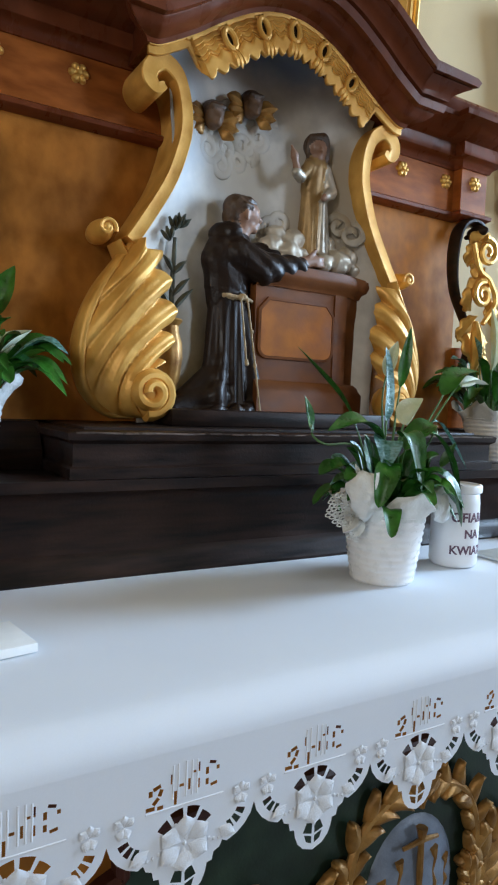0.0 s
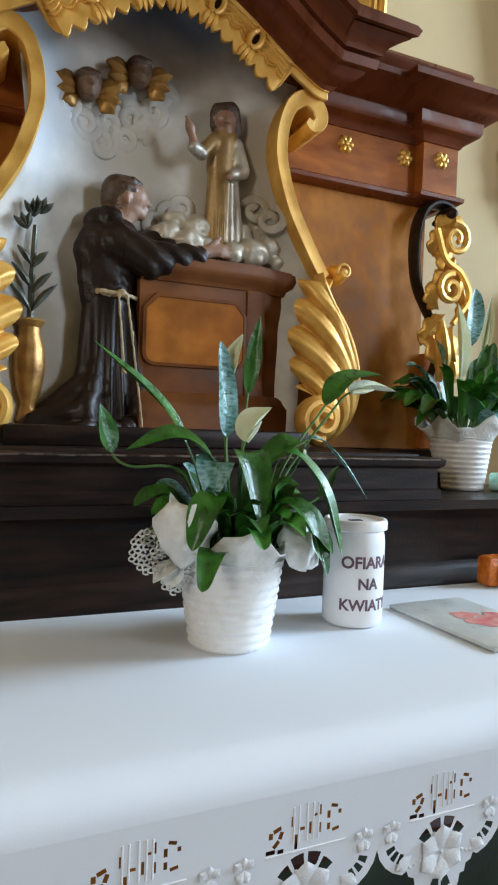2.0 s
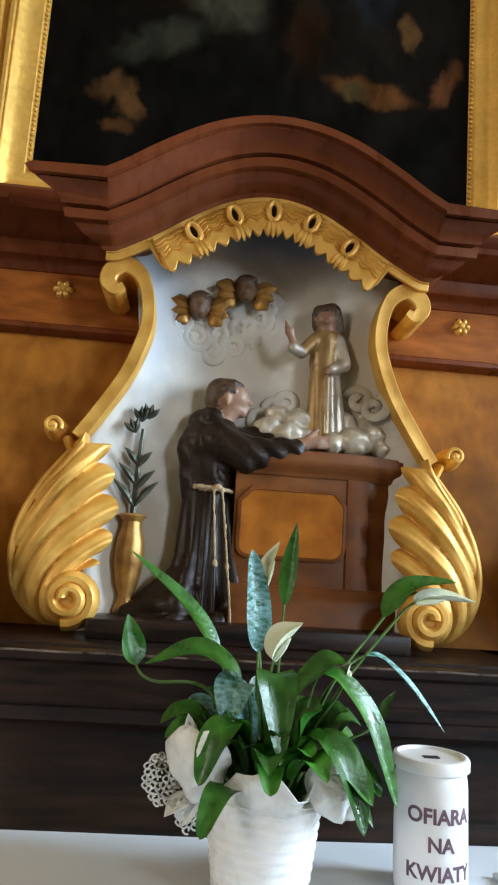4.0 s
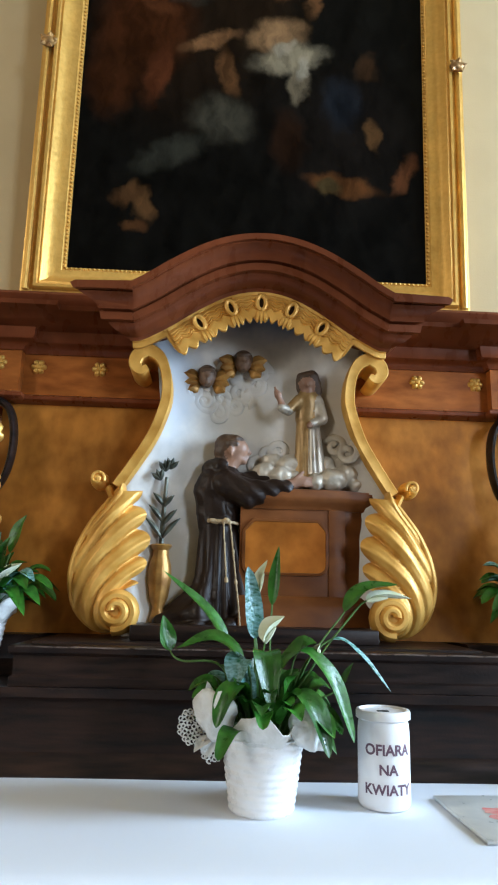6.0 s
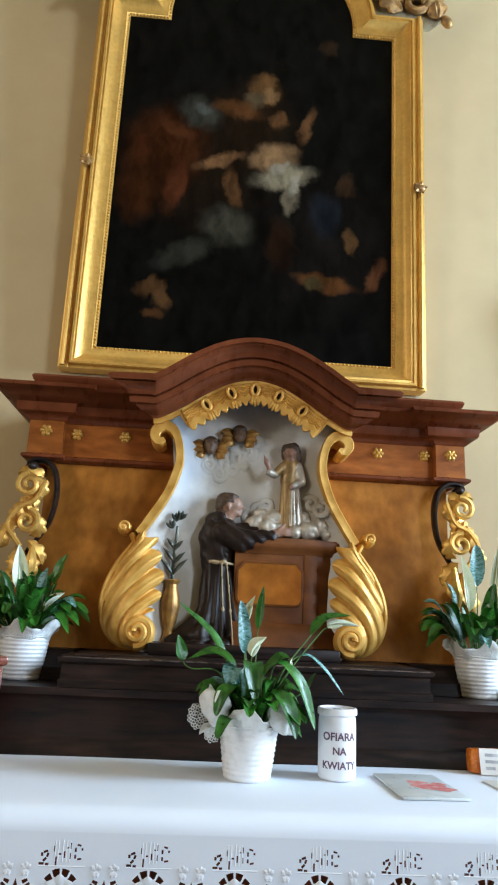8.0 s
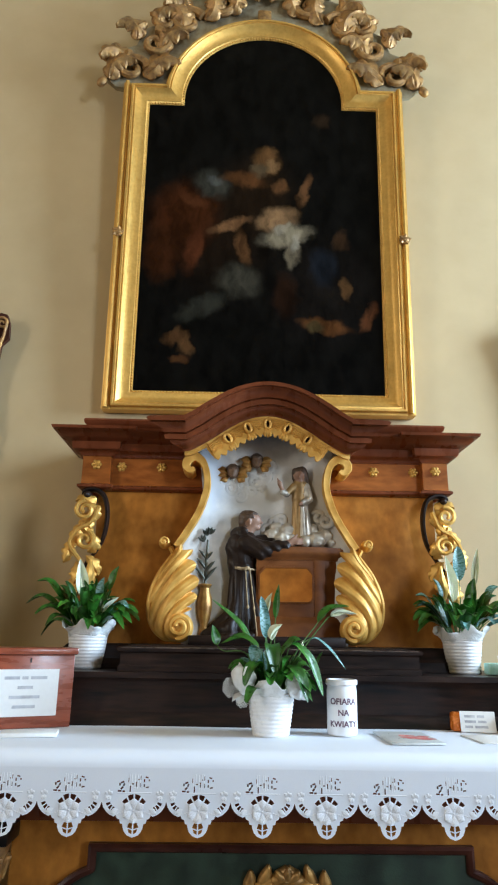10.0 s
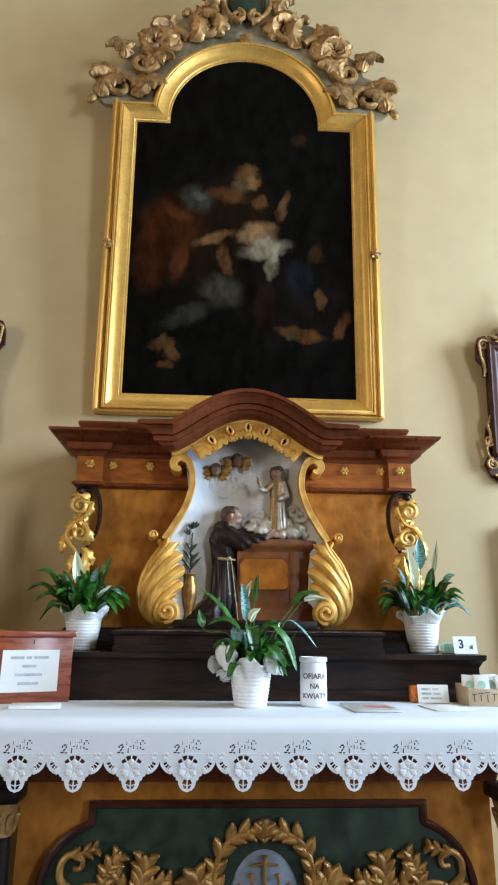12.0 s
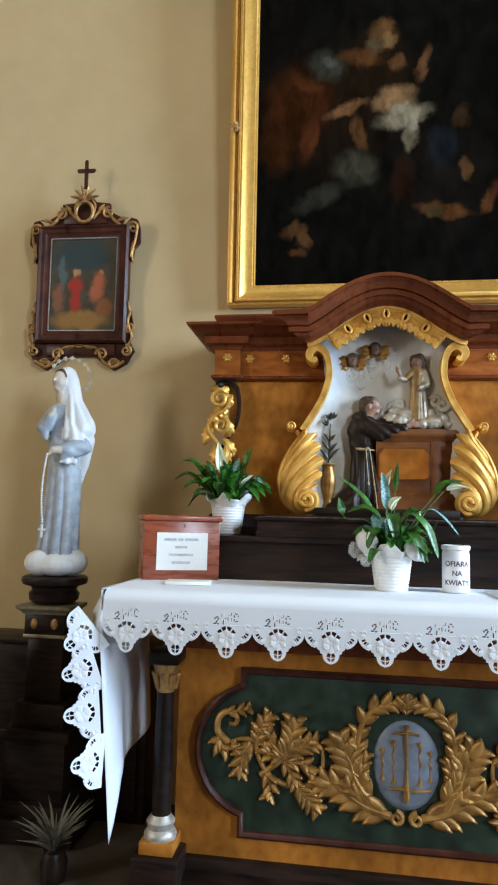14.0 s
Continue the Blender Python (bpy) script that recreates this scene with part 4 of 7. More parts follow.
# niche: silvered ground, S-shaped gilded side bands, big acanthus scrolls below
bm = bmesh.new()
side = [(1.476, 0.335), (1.62, 0.335), (1.75, 0.345), (1.87, 0.365), (1.93, 0.325), (2.0, 0.285), (2.1, 0.268), (2.24, 0.285), (2.30, 0.31), (2.345, 0.26), (2.388, 0.20), (2.418, 0.135), (2.44, 0.05)]
rows = []
for i in range(49):
    z = 1.476 + (2.436 - 1.476) * i / 48
    k = min(max(j for j in range(len(side)) if side[j][0] <= z + 1e-6), len(side) - 2)
    t = (z - side[k][0]) / (side[k + 1][0] - side[k][0])
    w = side[k][1] + (side[k + 1][1] - side[k][1]) * t
    rows.append([bm.verts.new((-0.012 + w * (j / 14 - 1), 0.114 - 0.085 * abs(j / 14 - 1) ** 2.6 + 0.004 * noise.noise((j * 0.4, 0, i * 0.4)), z)) for j in range(29)])
for p, q in zip(rows, rows[1:]):
    for j in range(28):
        bm.faces.new((p[j], p[j + 1], q[j + 1], q[j]))
# patches put the niche's light and shade into the colour: blue top, brown right
sky = Canvas("sky ground with painted shade", (0.58, 0.55, 0.50), 0.5)
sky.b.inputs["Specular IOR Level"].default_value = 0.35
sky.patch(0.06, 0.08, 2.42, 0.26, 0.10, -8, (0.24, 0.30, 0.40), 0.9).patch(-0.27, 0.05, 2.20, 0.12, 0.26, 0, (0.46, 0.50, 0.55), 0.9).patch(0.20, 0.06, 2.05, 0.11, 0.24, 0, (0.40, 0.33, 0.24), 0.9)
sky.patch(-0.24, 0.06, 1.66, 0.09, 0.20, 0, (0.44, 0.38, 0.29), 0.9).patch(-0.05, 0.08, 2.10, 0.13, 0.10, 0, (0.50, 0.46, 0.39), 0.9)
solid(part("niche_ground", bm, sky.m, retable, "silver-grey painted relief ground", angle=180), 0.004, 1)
bm = bmesh.new()
part("niche_floor", box(bmesh.new(), (-0.315, 0.295), (-0.085, 0.12), (1.4745, 1.511), 0.004), EBONY, retable)


def side_band(s, cx):
    bm = bmesh.new()
    pts = [(0.375, 1.862), (0.335, 1.925), (0.290, 2.005), (0.264, 2.08), (0.256, 2.13), (0.262, 2.185), (0.280, 2.228), (0.312, 2.247), (0.341, 2.232), (0.348, 2.205), (0.331, 2.187), (0.313, 2.196)]
    line = smooth_line([(cx + s * x, 0, z) for x, z in pts], 6)
    n = len(line)
    rings = []
    for i, p in enumerate(line):
        t = i / (n - 1)
        d = (line[min(i + 1, n - 1)] - line[max(i - 1, 0)]).normalized()
        nr = Vector((-d.z, 0, d.x))
        w = 0.0145 + 0.005 * max(0, math.sin(math.pi * (t - 0.5) / 0.4)) * (0.5 < t < 0.9) - 0.006 * max(0, t - 0.9) / 0.1
        y0, y1 = -0.004 - 0.012 * max(0, t - 0.45), 0.120
        rings.append([bm.verts.new((p.x + nr.x * a, y, p.z + nr.z * a)) for a, y in ((-w, y1), (-w, y0 + 0.003), (-w * 0.85, y0), (0, y0 + 0.0015), (w * 0.85, y0), (w, y0 + 0.003), (w, y1))])
    for a, b in zip(rings, rings[1:]):
        for k in range(7):
            bm.faces.new((a[k], a[(k + 1) % 7], b[(k + 1) % 7], b[k]))
    bm.faces.new(rings[0][::-1])
    bm.faces.new(rings[-1])
    part("side_band", bm, SATIN, retable, "gold S-shaped band ending in a volute")
    bm = bmesh.new()
    ball(bm, (cx + s * 0.428, 0.055, 1.882), (0.025, 0.060, 0.025), seg=20)
    tube(bm, [(cx + s * 0.400, 0.04, 1.862), (cx + s * 0.384, 0.04, 1.835), (cx + s * 0.380, 0.04, 1.80)], [0.012, 0.014, 0.010], 8, 3)
    k = part("band_knob", bm, SATIN, retable)
    bm = bmesh.new()
    tube(bm, spiral((cx + s * 0.428, 1.882), 0.020, 0.006, 200 if s > 0 else -20, s * -1.1, 0.0, 18), 0.0045, 7)
    part("knob_curl", bm, SATIN, k)


def acanthus_scroll(s, cx):
    """A big fluted leaf that swells outwards and rolls up into a volute at its foot."""
    X = lambda x: cx + s * x
    bm = bmesh.new()
    out = smooth_line([(0.362, 0, 1.868), (0.398, 0, 1.815), (0.438, 0, 1.752), (0.466, 0, 1.68), (0.474, 0, 1.61), (0.456, 0, 1.542), (0.410, 0, 1.497), (0.350, 0, 1.487)], 15)
    inn = smooth_line([(0.350, 0, 1.865), (0.338, 0, 1.812), (0.326, 0, 1.765), (0.315, 0, 1.712), (0.318, 0, 1.660), (0.330, 0, 1.615), (0.345, 0, 1.575), (0.345, 0, 1.50)], 15)
    n, M, rows = len(out) - 1, 30, []
    for i, (a, b) in enumerate(zip(out, inn)):
        t = i / n
        row = []
        for k in range(M + 1):
            u = k / M
            c = t - 0.42 * (1 - u) ** 1.3
            ph = 5.4 * math.pi * c + 0.6
            rib, fine = abs(math.sin(ph)) ** 0.6, abs(math.sin(3 * ph)) ** 0.7
            lobe = 0.040 * rib ** 0.9 * (max(0, u - 0.5) / 0.5) ** 1.1 * (1 if 0.06 < t < 0.78 else 0.0)
            x, z = a.x + (b.x - a.x) * u - lobe, a.z + (b.z - a.z) * u + lobe * 0.25
            y = 0.05 - 0.082 * math.sin(math.pi * min(1, 0.10 + u * 0.72)) ** 0.8 - 0.017 * rib * min(1, 4 * t) - 0.005 * fine * min(1, 4 * t) * min(1, 3 * u + 0.2) - 0.012 * t
            row.append(bm.verts.new((X(x), y, z)))
        rows.append(row)
    for p, q in zip(rows, rows[1:]):
        for k in range(M):
            bm.faces.new((p[k], p[k + 1], q[k + 1], q[k]))
    rim = [Vector((X(p.x), 0.03, p.z)) for p in out]
    tube(bm, rim, [0.004 + 0.012 * math.sin(math.pi * min(1, 0.1 + 0.9 * i / n)) for i in range(n + 1)], 8, 2.6)
    o = part("acanthus_scroll", bm, SATIN, retable, "large gold fluted acanthus scroll", angle=180)
    bm = bmesh.new()
    pts = spiral((X(0.345), 1.543), 0.046, 0.012, -80 if s > 0 else 260, s * -1.8, -0.05, 34)
    tube(bm, [(x, y - 0.020 * (i / 34), z) for i, (x, y, z) in enumerate(pts)], [0.017 - 0.006 * i / 34 for i in range(35)], 10, 1.5)
    ball(bm, (X(0.345), -0.03, 1.543), (0.046, 0.04, 0.046))
    part("volute", bm, SATIN, o)


for s, cx in ((-1, -0.008), (1, -0.012)):
    side_band(s, cx)
    acanthus_scroll(s, cx)


# black scroll brackets with openwork gilded foliage at the ends
def bracket(s, cx):
    X = lambda x: cx + s * x
    br = tagged(new("scroll_bracket", None), "black scroll bracket with openwork gilded leaves", "bracket")
    br.location = (X(0.74), 0.1, 1.475)
    bm = bmesh.new()
    line = smooth_line([(X(0.748), 0.06, 2.070), (X(0.776), 0.06, 2.078), (X(0.772), 0.05, 2.104), (X(0.730), 0.05, 2.110), (X(0.692), 0.05, 2.085), (X(0.674), 0.05, 2.03), (X(0.672), 0.05, 1.96), (X(0.686), 0.05, 1.89), (X(0.72), 0.05, 1.83), (X(0.75), 0.05, 1.78), (X(0.752), 0.05, 1.70), (X(0.70), 0.05, 1.62)], 5)
    tube(bm, [p + Vector((0, 0.032, 0)) for p in line], [0.009 + 0.002 * math.sin(i * 0.1) for i in range(len(line))], 10, 2.4)
    ball(bm, (X(0.758), 0.07, 2.082), (0.019, 0.040, 0.019))
    part("scroll", bm, EBONY, br)
    bm = bmesh.new()
    for x, z, a, ln, w, b in ((0.74, 2.03, 60, 0.085, 0.05, -95), (0.80, 2.0, 200, 0.08, 0.045, 70), (0.735, 1.97, 95, 0.075, 0.045, -60), (0.80, 1.93, 120, 0.08, 0.045, 60), (0.73, 1.90, 20, 0.085, 0.05, 70),
                              (0.79, 1.86, 60, 0.09, 0.05, 60), (0.76, 1.84, 150, 0.07, 0.045, -60)):
        acanthus(bm, X(x - 0.018), z, 0.065, a if s > 0 else 180 - a, ln * 1.1, w * 1.3, b * s, 3, 0.022)
    for x, z, a, ln, w, b in ((0.83, 1.90, -100, 0.10, 0.045, 40), (0.80, 1.80, -120, 0.09, 0.05, 60), (0.72, 1.80, -80, 0.13, 0.05, 30), (0.70, 1.74, 75, 0.09, 0.04, -40), (0.78, 1.74, -60, 0.09, 0.05, -60)):
        acanthus(bm, X(x - 0.015), z, 0.06, a if s > 0 else 180 - a, ln * 1.1, w * 1.3, b * s, 3, 0.022)
    tube(bm, spiral((X(0.755), 2.012), 0.042, 0.01, 100, s * -1.4, 0.025, 20), [0.008 - 0.003 * i / 20 for i in range(21)], 7)
    tube(bm, spiral((X(0.745), 1.885), 0.040, 0.01, 80, s * 1.4, 0.025, 20), [0.008 - 0.003 * i / 20 for i in range(21)], 7)
    tube(bm, smooth_line([(X(0.70), 0.03, 2.03), (X(0.73), 0.03, 1.96), (X(0.78), 0.03, 1.93), (X(0.81), 0.03, 1.87), (X(0.76), 0.03, 1.80)], 5), 0.006, 6)
    pieces("carved_leaf", bm, GILT, br, "gilded openwork leaf", 0.005)
    bm = bmesh.new()
    tube(bm, smooth_line([(X(0.715), 0.02, 1.80), (X(0.712), 0.01, 1.75), (X(0.722), 0.015, 1.70), (X(0.715), 0.02, 1.65)], 5), [0.008 + 0.012 * math.sin(i / 15 * math.pi) for i in range(16)], 8)
    part("husk", bm, GILT, br)


bracket(-1, -0.02)
bracket(1, 0.0)


# ---- relief inside the niche ----
def robe_folds(cx, amp, k, z0, z1):
    def f(co, which):
        a = np.arctan2(co[:, 0] - cx, -(co[:, 1] - 0.06))
        t = np.clip((z1 - co[:, 2]) / (z1 - z0), 0, 1)
        return (which == 0) * amp * t * np.sin(k * a + 6 * co[:, 2])
    return f


def habit_folds(co, which):
    skirt = robe_folds(-0.1, 0.0075, 9, 1.48, 1.80)(co, which)
    sleeve = (which == 0) * (co[:, 2] > 1.80) * (co[:, 0] > -0.09) * 0.0022 * np.sin(120 * co[:, 0] + 130 * co[:, 2] + 60 * co[:, 1])
    hood = (which == 0) * (co[:, 2] > 1.80) * (co[:, 0] <= -0.09) * 0.0016 * np.sin(95 * co[:, 2] + 70 * co[:, 0])
    return skirt + sleeve + hood


kneeling = sculpture("kneeling_statue", [
    ((-0.100, 0.072, 1.50), (-0.108, 0.070, 1.77), 0.074, 0.052, 0, 0.65), ((-0.048, 0.060, 1.515), (-0.085, 0.064, 1.74), 0.044, 0.036, 0, 0.75), ((-0.252, 0.040, 1.512), (-0.150, 0.046, 1.540), 0.018, 0.046, 0, 0.8), ((-0.225, 0.056, 1.535), (-0.13, 0.060, 1.585), 0.018, 0.048, 0, 0.8), ((-0.165, 0.066, 1.525), (-0.12, 0.066, 1.62), 0.030, 0.048, 0, 0.8), ((-0.230, 0.018, 1.500), (-0.090, 0.012, 1.506), 0.010, 0.020, 0, 0.9), ((-0.070, 0.030, 1.500), (-0.026, 0.040, 1.530), 0.026, 0.030, 0, 0.8),
    ((-0.110, 0.070, 1.775), (-0.116, 0.070, 1.87), 0.056, 0.066, 0, 0.6), ((-0.122, 0.072, 1.890), (-0.094, 0.062, 1.898), 0.046, 0.044, 0, 0.7), ((-0.136, 0.076, 1.932), (-0.106, 0.060, 1.936), 0.026, 0.024, 0, 0.9), ((-0.112, 0.058, 1.932), (-0.076, 0.050, 1.912), 0.022, 0.016, 0, 0.9),
    ((-0.092, 0.050, 1.882), (-0.028, 0.034, 1.856), 0.044, 0.040, 0, 0.8), ((-0.028, 0.034, 1.858), (0.072, 0.030, 1.876), 0.038, 0.025, 0, 0.8), ((-0.07, 0.085, 1.893), (0.045, 0.072, 1.906), 0.034, 0.025, 0, 0.8),
    ((0.078, 0.030, 1.886), (0.124, 0.030, 1.897), 0.0155, 0.0145, 1, 0.7), ((0.122, 0.028, 1.902), (0.154, 0.032, 1.906), 0.008, 0.005, 1, 0.8), ((0.122, 0.026, 1.894), (0.156, 0.030, 1.896), 0.008, 0.005, 1, 0.8), ((0.120, 0.026, 1.886), (0.150, 0.030, 1.886), 0.0075, 0.005, 1, 0.8), ((0.095, 0.026, 1.900), (0.118, 0.026, 1.922), 0.007, 0.005, 1, 0.8),
    ((-0.094, 0.070, 1.920), (-0.074, 0.067, 1.955), 0.023, 0.023, 1, 0.9), ((-0.080, 0.068, 1.984), (-0.062, 0.066, 1.988), 0.034, 0.031, 1, 0.85), ((-0.066, 0.066, 1.966), (-0.046, 0.066, 1.956), 0.025, 0.013, 1, 0.85),
    ((-0.036, 0.064, 1.986), (-0.028, 0.064, 1.977), 0.0055, 0.0065, 1, 0.9), ((-0.046, 0.064, 2.000), (-0.037, 0.064, 1.993), 0.009, 0.007, 1, 1.1), ((-0.040, 0.064, 1.966), (-0.034, 0.064, 1.965), 0.006, 0.005, 1, 1.0),
    ((-0.082, 0.036, 1.982), (-0.080, 0.036, 1.968), 0.008, 0.005, 1, 0.6), ((-0.095, 0.070, 1.998), (-0.080, 0.069, 2.002), 0.034, 0.030, 2, 0.95), ((-0.104, 0.070, 1.978), (-0.100, 0.070, 1.965), 0.026, 0.020, 2, 1.1), ((-0.068, 0.062, 2.018), (-0.052, 0.062, 2.013), 0.011, 0.008, 2, 1.8), ((-0.084, 0.040, 2.000), (-0.068, 0.040, 2.000), 0.010, 0.007, 2, 0.8),
    ((-0.160, 0.068, 1.785), (-0.130, 0.036, 1.782), 0.005, 0.005, 3, 1), ((-0.130, 0.036, 1.782), (-0.086, 0.030, 1.779), 0.005, 0.005, 3, 1), ((-0.086, 0.030, 1.779), (-0.056, 0.042, 1.776), 0.005, 0.005, 3, 1), ((-0.096, 0.026, 1.780), (-0.084, 0.010, 1.63), 0.0032, 0.0032, 3, 1), ((-0.078, 0.026, 1.780), (-0.050, 0.008, 1.56), 0.0032, 0.0032, 3, 1), ((-0.050, 0.008, 1.56), (-0.044, 0.002, 1.502), 0.0032, 0.0032, 3, 1), ((-0.044, 0.002, 1.500), (-0.074, -0.008, 1.494), 0.0036, 0.0036, 3, 1),
    ((-0.087, 0.030, 1.782), (-0.087, 0.030, 1.782), 0.009, 0.009, 3, 1), ((-0.058, 0.013, 1.62), (-0.058, 0.013, 1.62), 0.0055, 0.007, 3, 1), ((-0.067, 0.018, 1.70), (-0.067, 0.018, 1.70), 0.0048, 0.006, 3, 1), ((-0.084, 0.010, 1.63), (-0.083, 0.009, 1.622), 0.005, 0.006, 3, 1),
], [HABIT, SKIN, HAIR, ROPE], 0.0034, habit_folds, 2)
tagged(kneeling, "dark brown painted kneeling figure with a cream cord belt", "statue")

DULL_GOLD = material("dull gold paint", (0.48, 0.31, 0.125), 0.42, 0.35, vary=0.2, grain=30, second=(0.26, 0.15, 0.05), bump=0.15)
DULL_SILVER = material("dull silver paint", (0.60, 0.56, 0.48), 0.34, 0.45, vary=0.2, grain=30, second=(0.38, 0.33, 0.26), bump=0.15)
standing = sculpture("standing_statue", [((a[0] + 0.006, a[1] + 0.022, a[2] + 0.008), (b[0] + 0.006, b[1] + 0.022, b[2] + 0.008), *rest) for a, b, *rest in [
    ((0.135, 0.06, 1.90), (0.128, 0.055, 2.08), 0.044, 0.030, 0, 0.8), ((0.128, 0.055, 2.08), (0.130, 0.05, 2.135), 0.034, 0.034, 0, 0.8), ((0.165, 0.05, 1.91), (0.150, 0.04, 2.05), 0.022, 0.014, 1, 0.9), ((0.145, 0.03, 1.90), (0.140, 0.025, 2.04), 0.013, 0.010, 1, 0.9),
    ((0.105, 0.04, 2.13), (0.072, 0.03, 2.095), 0.018, 0.015, 0, 0.9), ((0.072, 0.03, 2.095), (0.052, 0.02, 2.10), 0.016, 0.014, 1, 0.9), ((0.055, 0.02, 2.105), (0.036, 0.015, 2.145), 0.010, 0.008, 2, 0.9), ((0.041, 0.015, 2.136), (0.041, 0.015, 2.136), 0.012, 0.013, 2, 0.8), ((0.036, 0.015, 2.142), (0.032, 0.015, 2.158), 0.005, 0.0045, 2, 0.9),
    ((0.158, 0.045, 2.13), (0.170, 0.03, 2.075), 0.018, 0.017, 1, 0.9), ((0.170, 0.03, 2.072), (0.140, 0.01, 2.055), 0.016, 0.012, 1, 0.9), ((0.135, 0.008, 2.052), (0.128, 0.006, 2.046), 0.010, 0.008, 2, 0.9),
    ((0.128, 0.043, 2.180), (0.131, 0.043, 2.160), 0.027, 0.021, 2, 0.9), ((0.132, 0.048, 2.14), (0.130, 0.046, 2.16), 0.014, 0.014, 2, 1), ((0.124, 0.016, 2.174), (0.124, 0.015, 2.168), 0.004, 0.006, 2, 1), ((0.132, 0.058, 2.192), (0.142, 0.060, 2.185), 0.032, 0.030, 3, 0.95), ((0.108, 0.038, 2.200), (0.140, 0.034, 2.206), 0.013, 0.015, 3, 0.9), ((0.148, 0.036, 2.203), (0.160, 0.046, 2.160), 0.013, 0.013, 3, 0.9), ((0.102, 0.044, 2.192), (0.104, 0.048, 2.164), 0.009, 0.008, 3, 0.9),
]], [DULL_GOLD, DULL_SILVER, SKIN, HAIR], 0.0038, robe_folds(0.135, 0.003, 9, 1.88, 2.06), 3)
tagged(standing, "small standing figure in a gilded and silvered robe on clouds", "statue")


def cloud_bank(name, balls, label, mat):
    rods = [((x, y, z), (x, y, z), r, r * 0.85, 0, 0.8) for x, y, z, r in balls]
    def swirl(co, which):
        return 0.0022 * np.sin(190 * np.hypot(np.mod(co[:, 0], 0.062) - 0.031, np.mod(co[:, 2], 0.058) - 0.029) + 40 * co[:, 0])
    ob = sculpture(name, rods, [mat], 0.0035, swirl, 2)
    ob.parent = retable
    ob.matrix_parent_inverse = world_of(retable).inverted()
    return tagged(ob, label)


rng = random.Random(5)
CLOUD_FOOT = material("silvered cloud", (0.62, 0.56, 0.46), 0.42, 0.3, vary=0.2, grain=14, second=(0.46, 0.39, 0.29), bump=0.2)
puffs = [(0.016, 0.080, 1.925, 0.036), (0.060, 0.068, 1.908, 0.040), (0.100, 0.070, 1.900, 0.036), (0.158, 0.045, 1.900, 0.030), (0.205, 0.050, 1.906, 0.040), (0.186, 0.085, 1.950, 0.034), (0.246, 0.070, 1.925, 0.036), (0.036, 0.095, 1.962, 0.030),
         (0.240, 0.090, 1.972, 0.030), (0.085, 0.085, 1.950, 0.036), (0.268, 0.070, 1.898, 0.026)]
cloud_bank("cloud_foot", puffs, "silver and gold carved cloud puffs", CLOUD_FOOT)
bm = bmesh.new()
depth = lambda x: 0.114 - 0.085 * abs((x + 0.012) / 0.28) ** 2.6
for i, (cx, cz, r) in enumerate(((-0.165, 2.135, 0.034), (-0.115, 2.150, 0.034), (-0.060, 2.172, 0.036), (-0.015, 2.195, 0.032), (-0.195, 2.16, 0.026), (0.005, 2.235, 0.028), (-0.125, 2.105, 0.030), (-0.075, 2.125, 0.026), (-0.10, 2.235, 0.022), (-0.035, 2.15, 0.022))):
    tube(bm, [(x, depth(x), z) for x, y, z in spiral((cx, cz), r, 0.008, 70 * i, 1.6 if i % 2 else -1.6, 0, 26)], [0.013 - 0.004 * k / 26 for k in range(27)], 8, 0.26)
for i, (cx, cz) in enumerate(((0.03, 1.985), (0.245, 1.985), (0.215, 2.005), (0.06, 1.995), (0.00, 1.955))):
    tube(bm, [(x, depth(x) - 0.002, z) for x, y, z in spiral((cx, cz), 0.030, 0.006, 80 * i, -1.3, 0, 22)], 0.011, 8, 0.25)
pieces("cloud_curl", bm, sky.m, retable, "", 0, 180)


def winged_head(x, z):
    o = sculpture("cherub_relief", [((x, 0.082, z - 0.004), (x, 0.082, z - 0.004), 0.025, 0.031, 0, 1), ((x + 0.003, 0.062, z - 0.006), (x + 0.003, 0.057, z - 0.014), 0.005, 0.006, 0, 1), ((x + 0.002, 0.065, z - 0.026), (x + 0.002, 0.065, z - 0.026), 0.011, 0.008, 0, 1), ((x + 0.001, 0.090, z + 0.008), (x + 0.001, 0.090, z + 0.008), 0.030, 0.029, 1, 1.0), ((x - 0.014, 0.064, z + 0.014), (x + 0.016, 0.064, z + 0.015), 0.008, 0.008, 1, 1.0)], [CHERUB, HAIR], 0.004, None, 3)
    o.parent = retable
    o.matrix_parent_inverse = world_of(retable).inverted()
    tagged(o, "small carved winged head")
    bm = bmesh.new()
    for s in (-1, 1):
        for k in range(3):
            acanthus(bm, x + s * 0.016, z - 0.010 - 0.007 * k, 0.092, 90 - s * (62 + 24 * k), 0.056 - 0.006 * k, 0.036, -s * 30, 1, 0.016)
    pieces("wing", bm, BRONZE, o, "", 0.004)


winged_head(-0.158, 2.206)
winged_head(-0.054, 2.256)

# carved altar block inside the niche
block = thing("carved_block", "brown veneered block with a framed panel inside the niche", "altar block", (0.15, 0.05, 1.484))
bm = bmesh.new()


def plan_prism(bm, pts, z0, z1):
    a = [bm.verts.new((x, y, z0)) for x, y in pts]
    b = [bm.verts.new((x, y, z1)) for x, y in pts]
    bm.faces.new(a[::-1])
    bm.faces.new(b)
    for i in range(len(pts)):
        j = (i + 1) % len(pts)
        bm.faces.new((a[i], a[j], b[j], b[i]))
    return bm


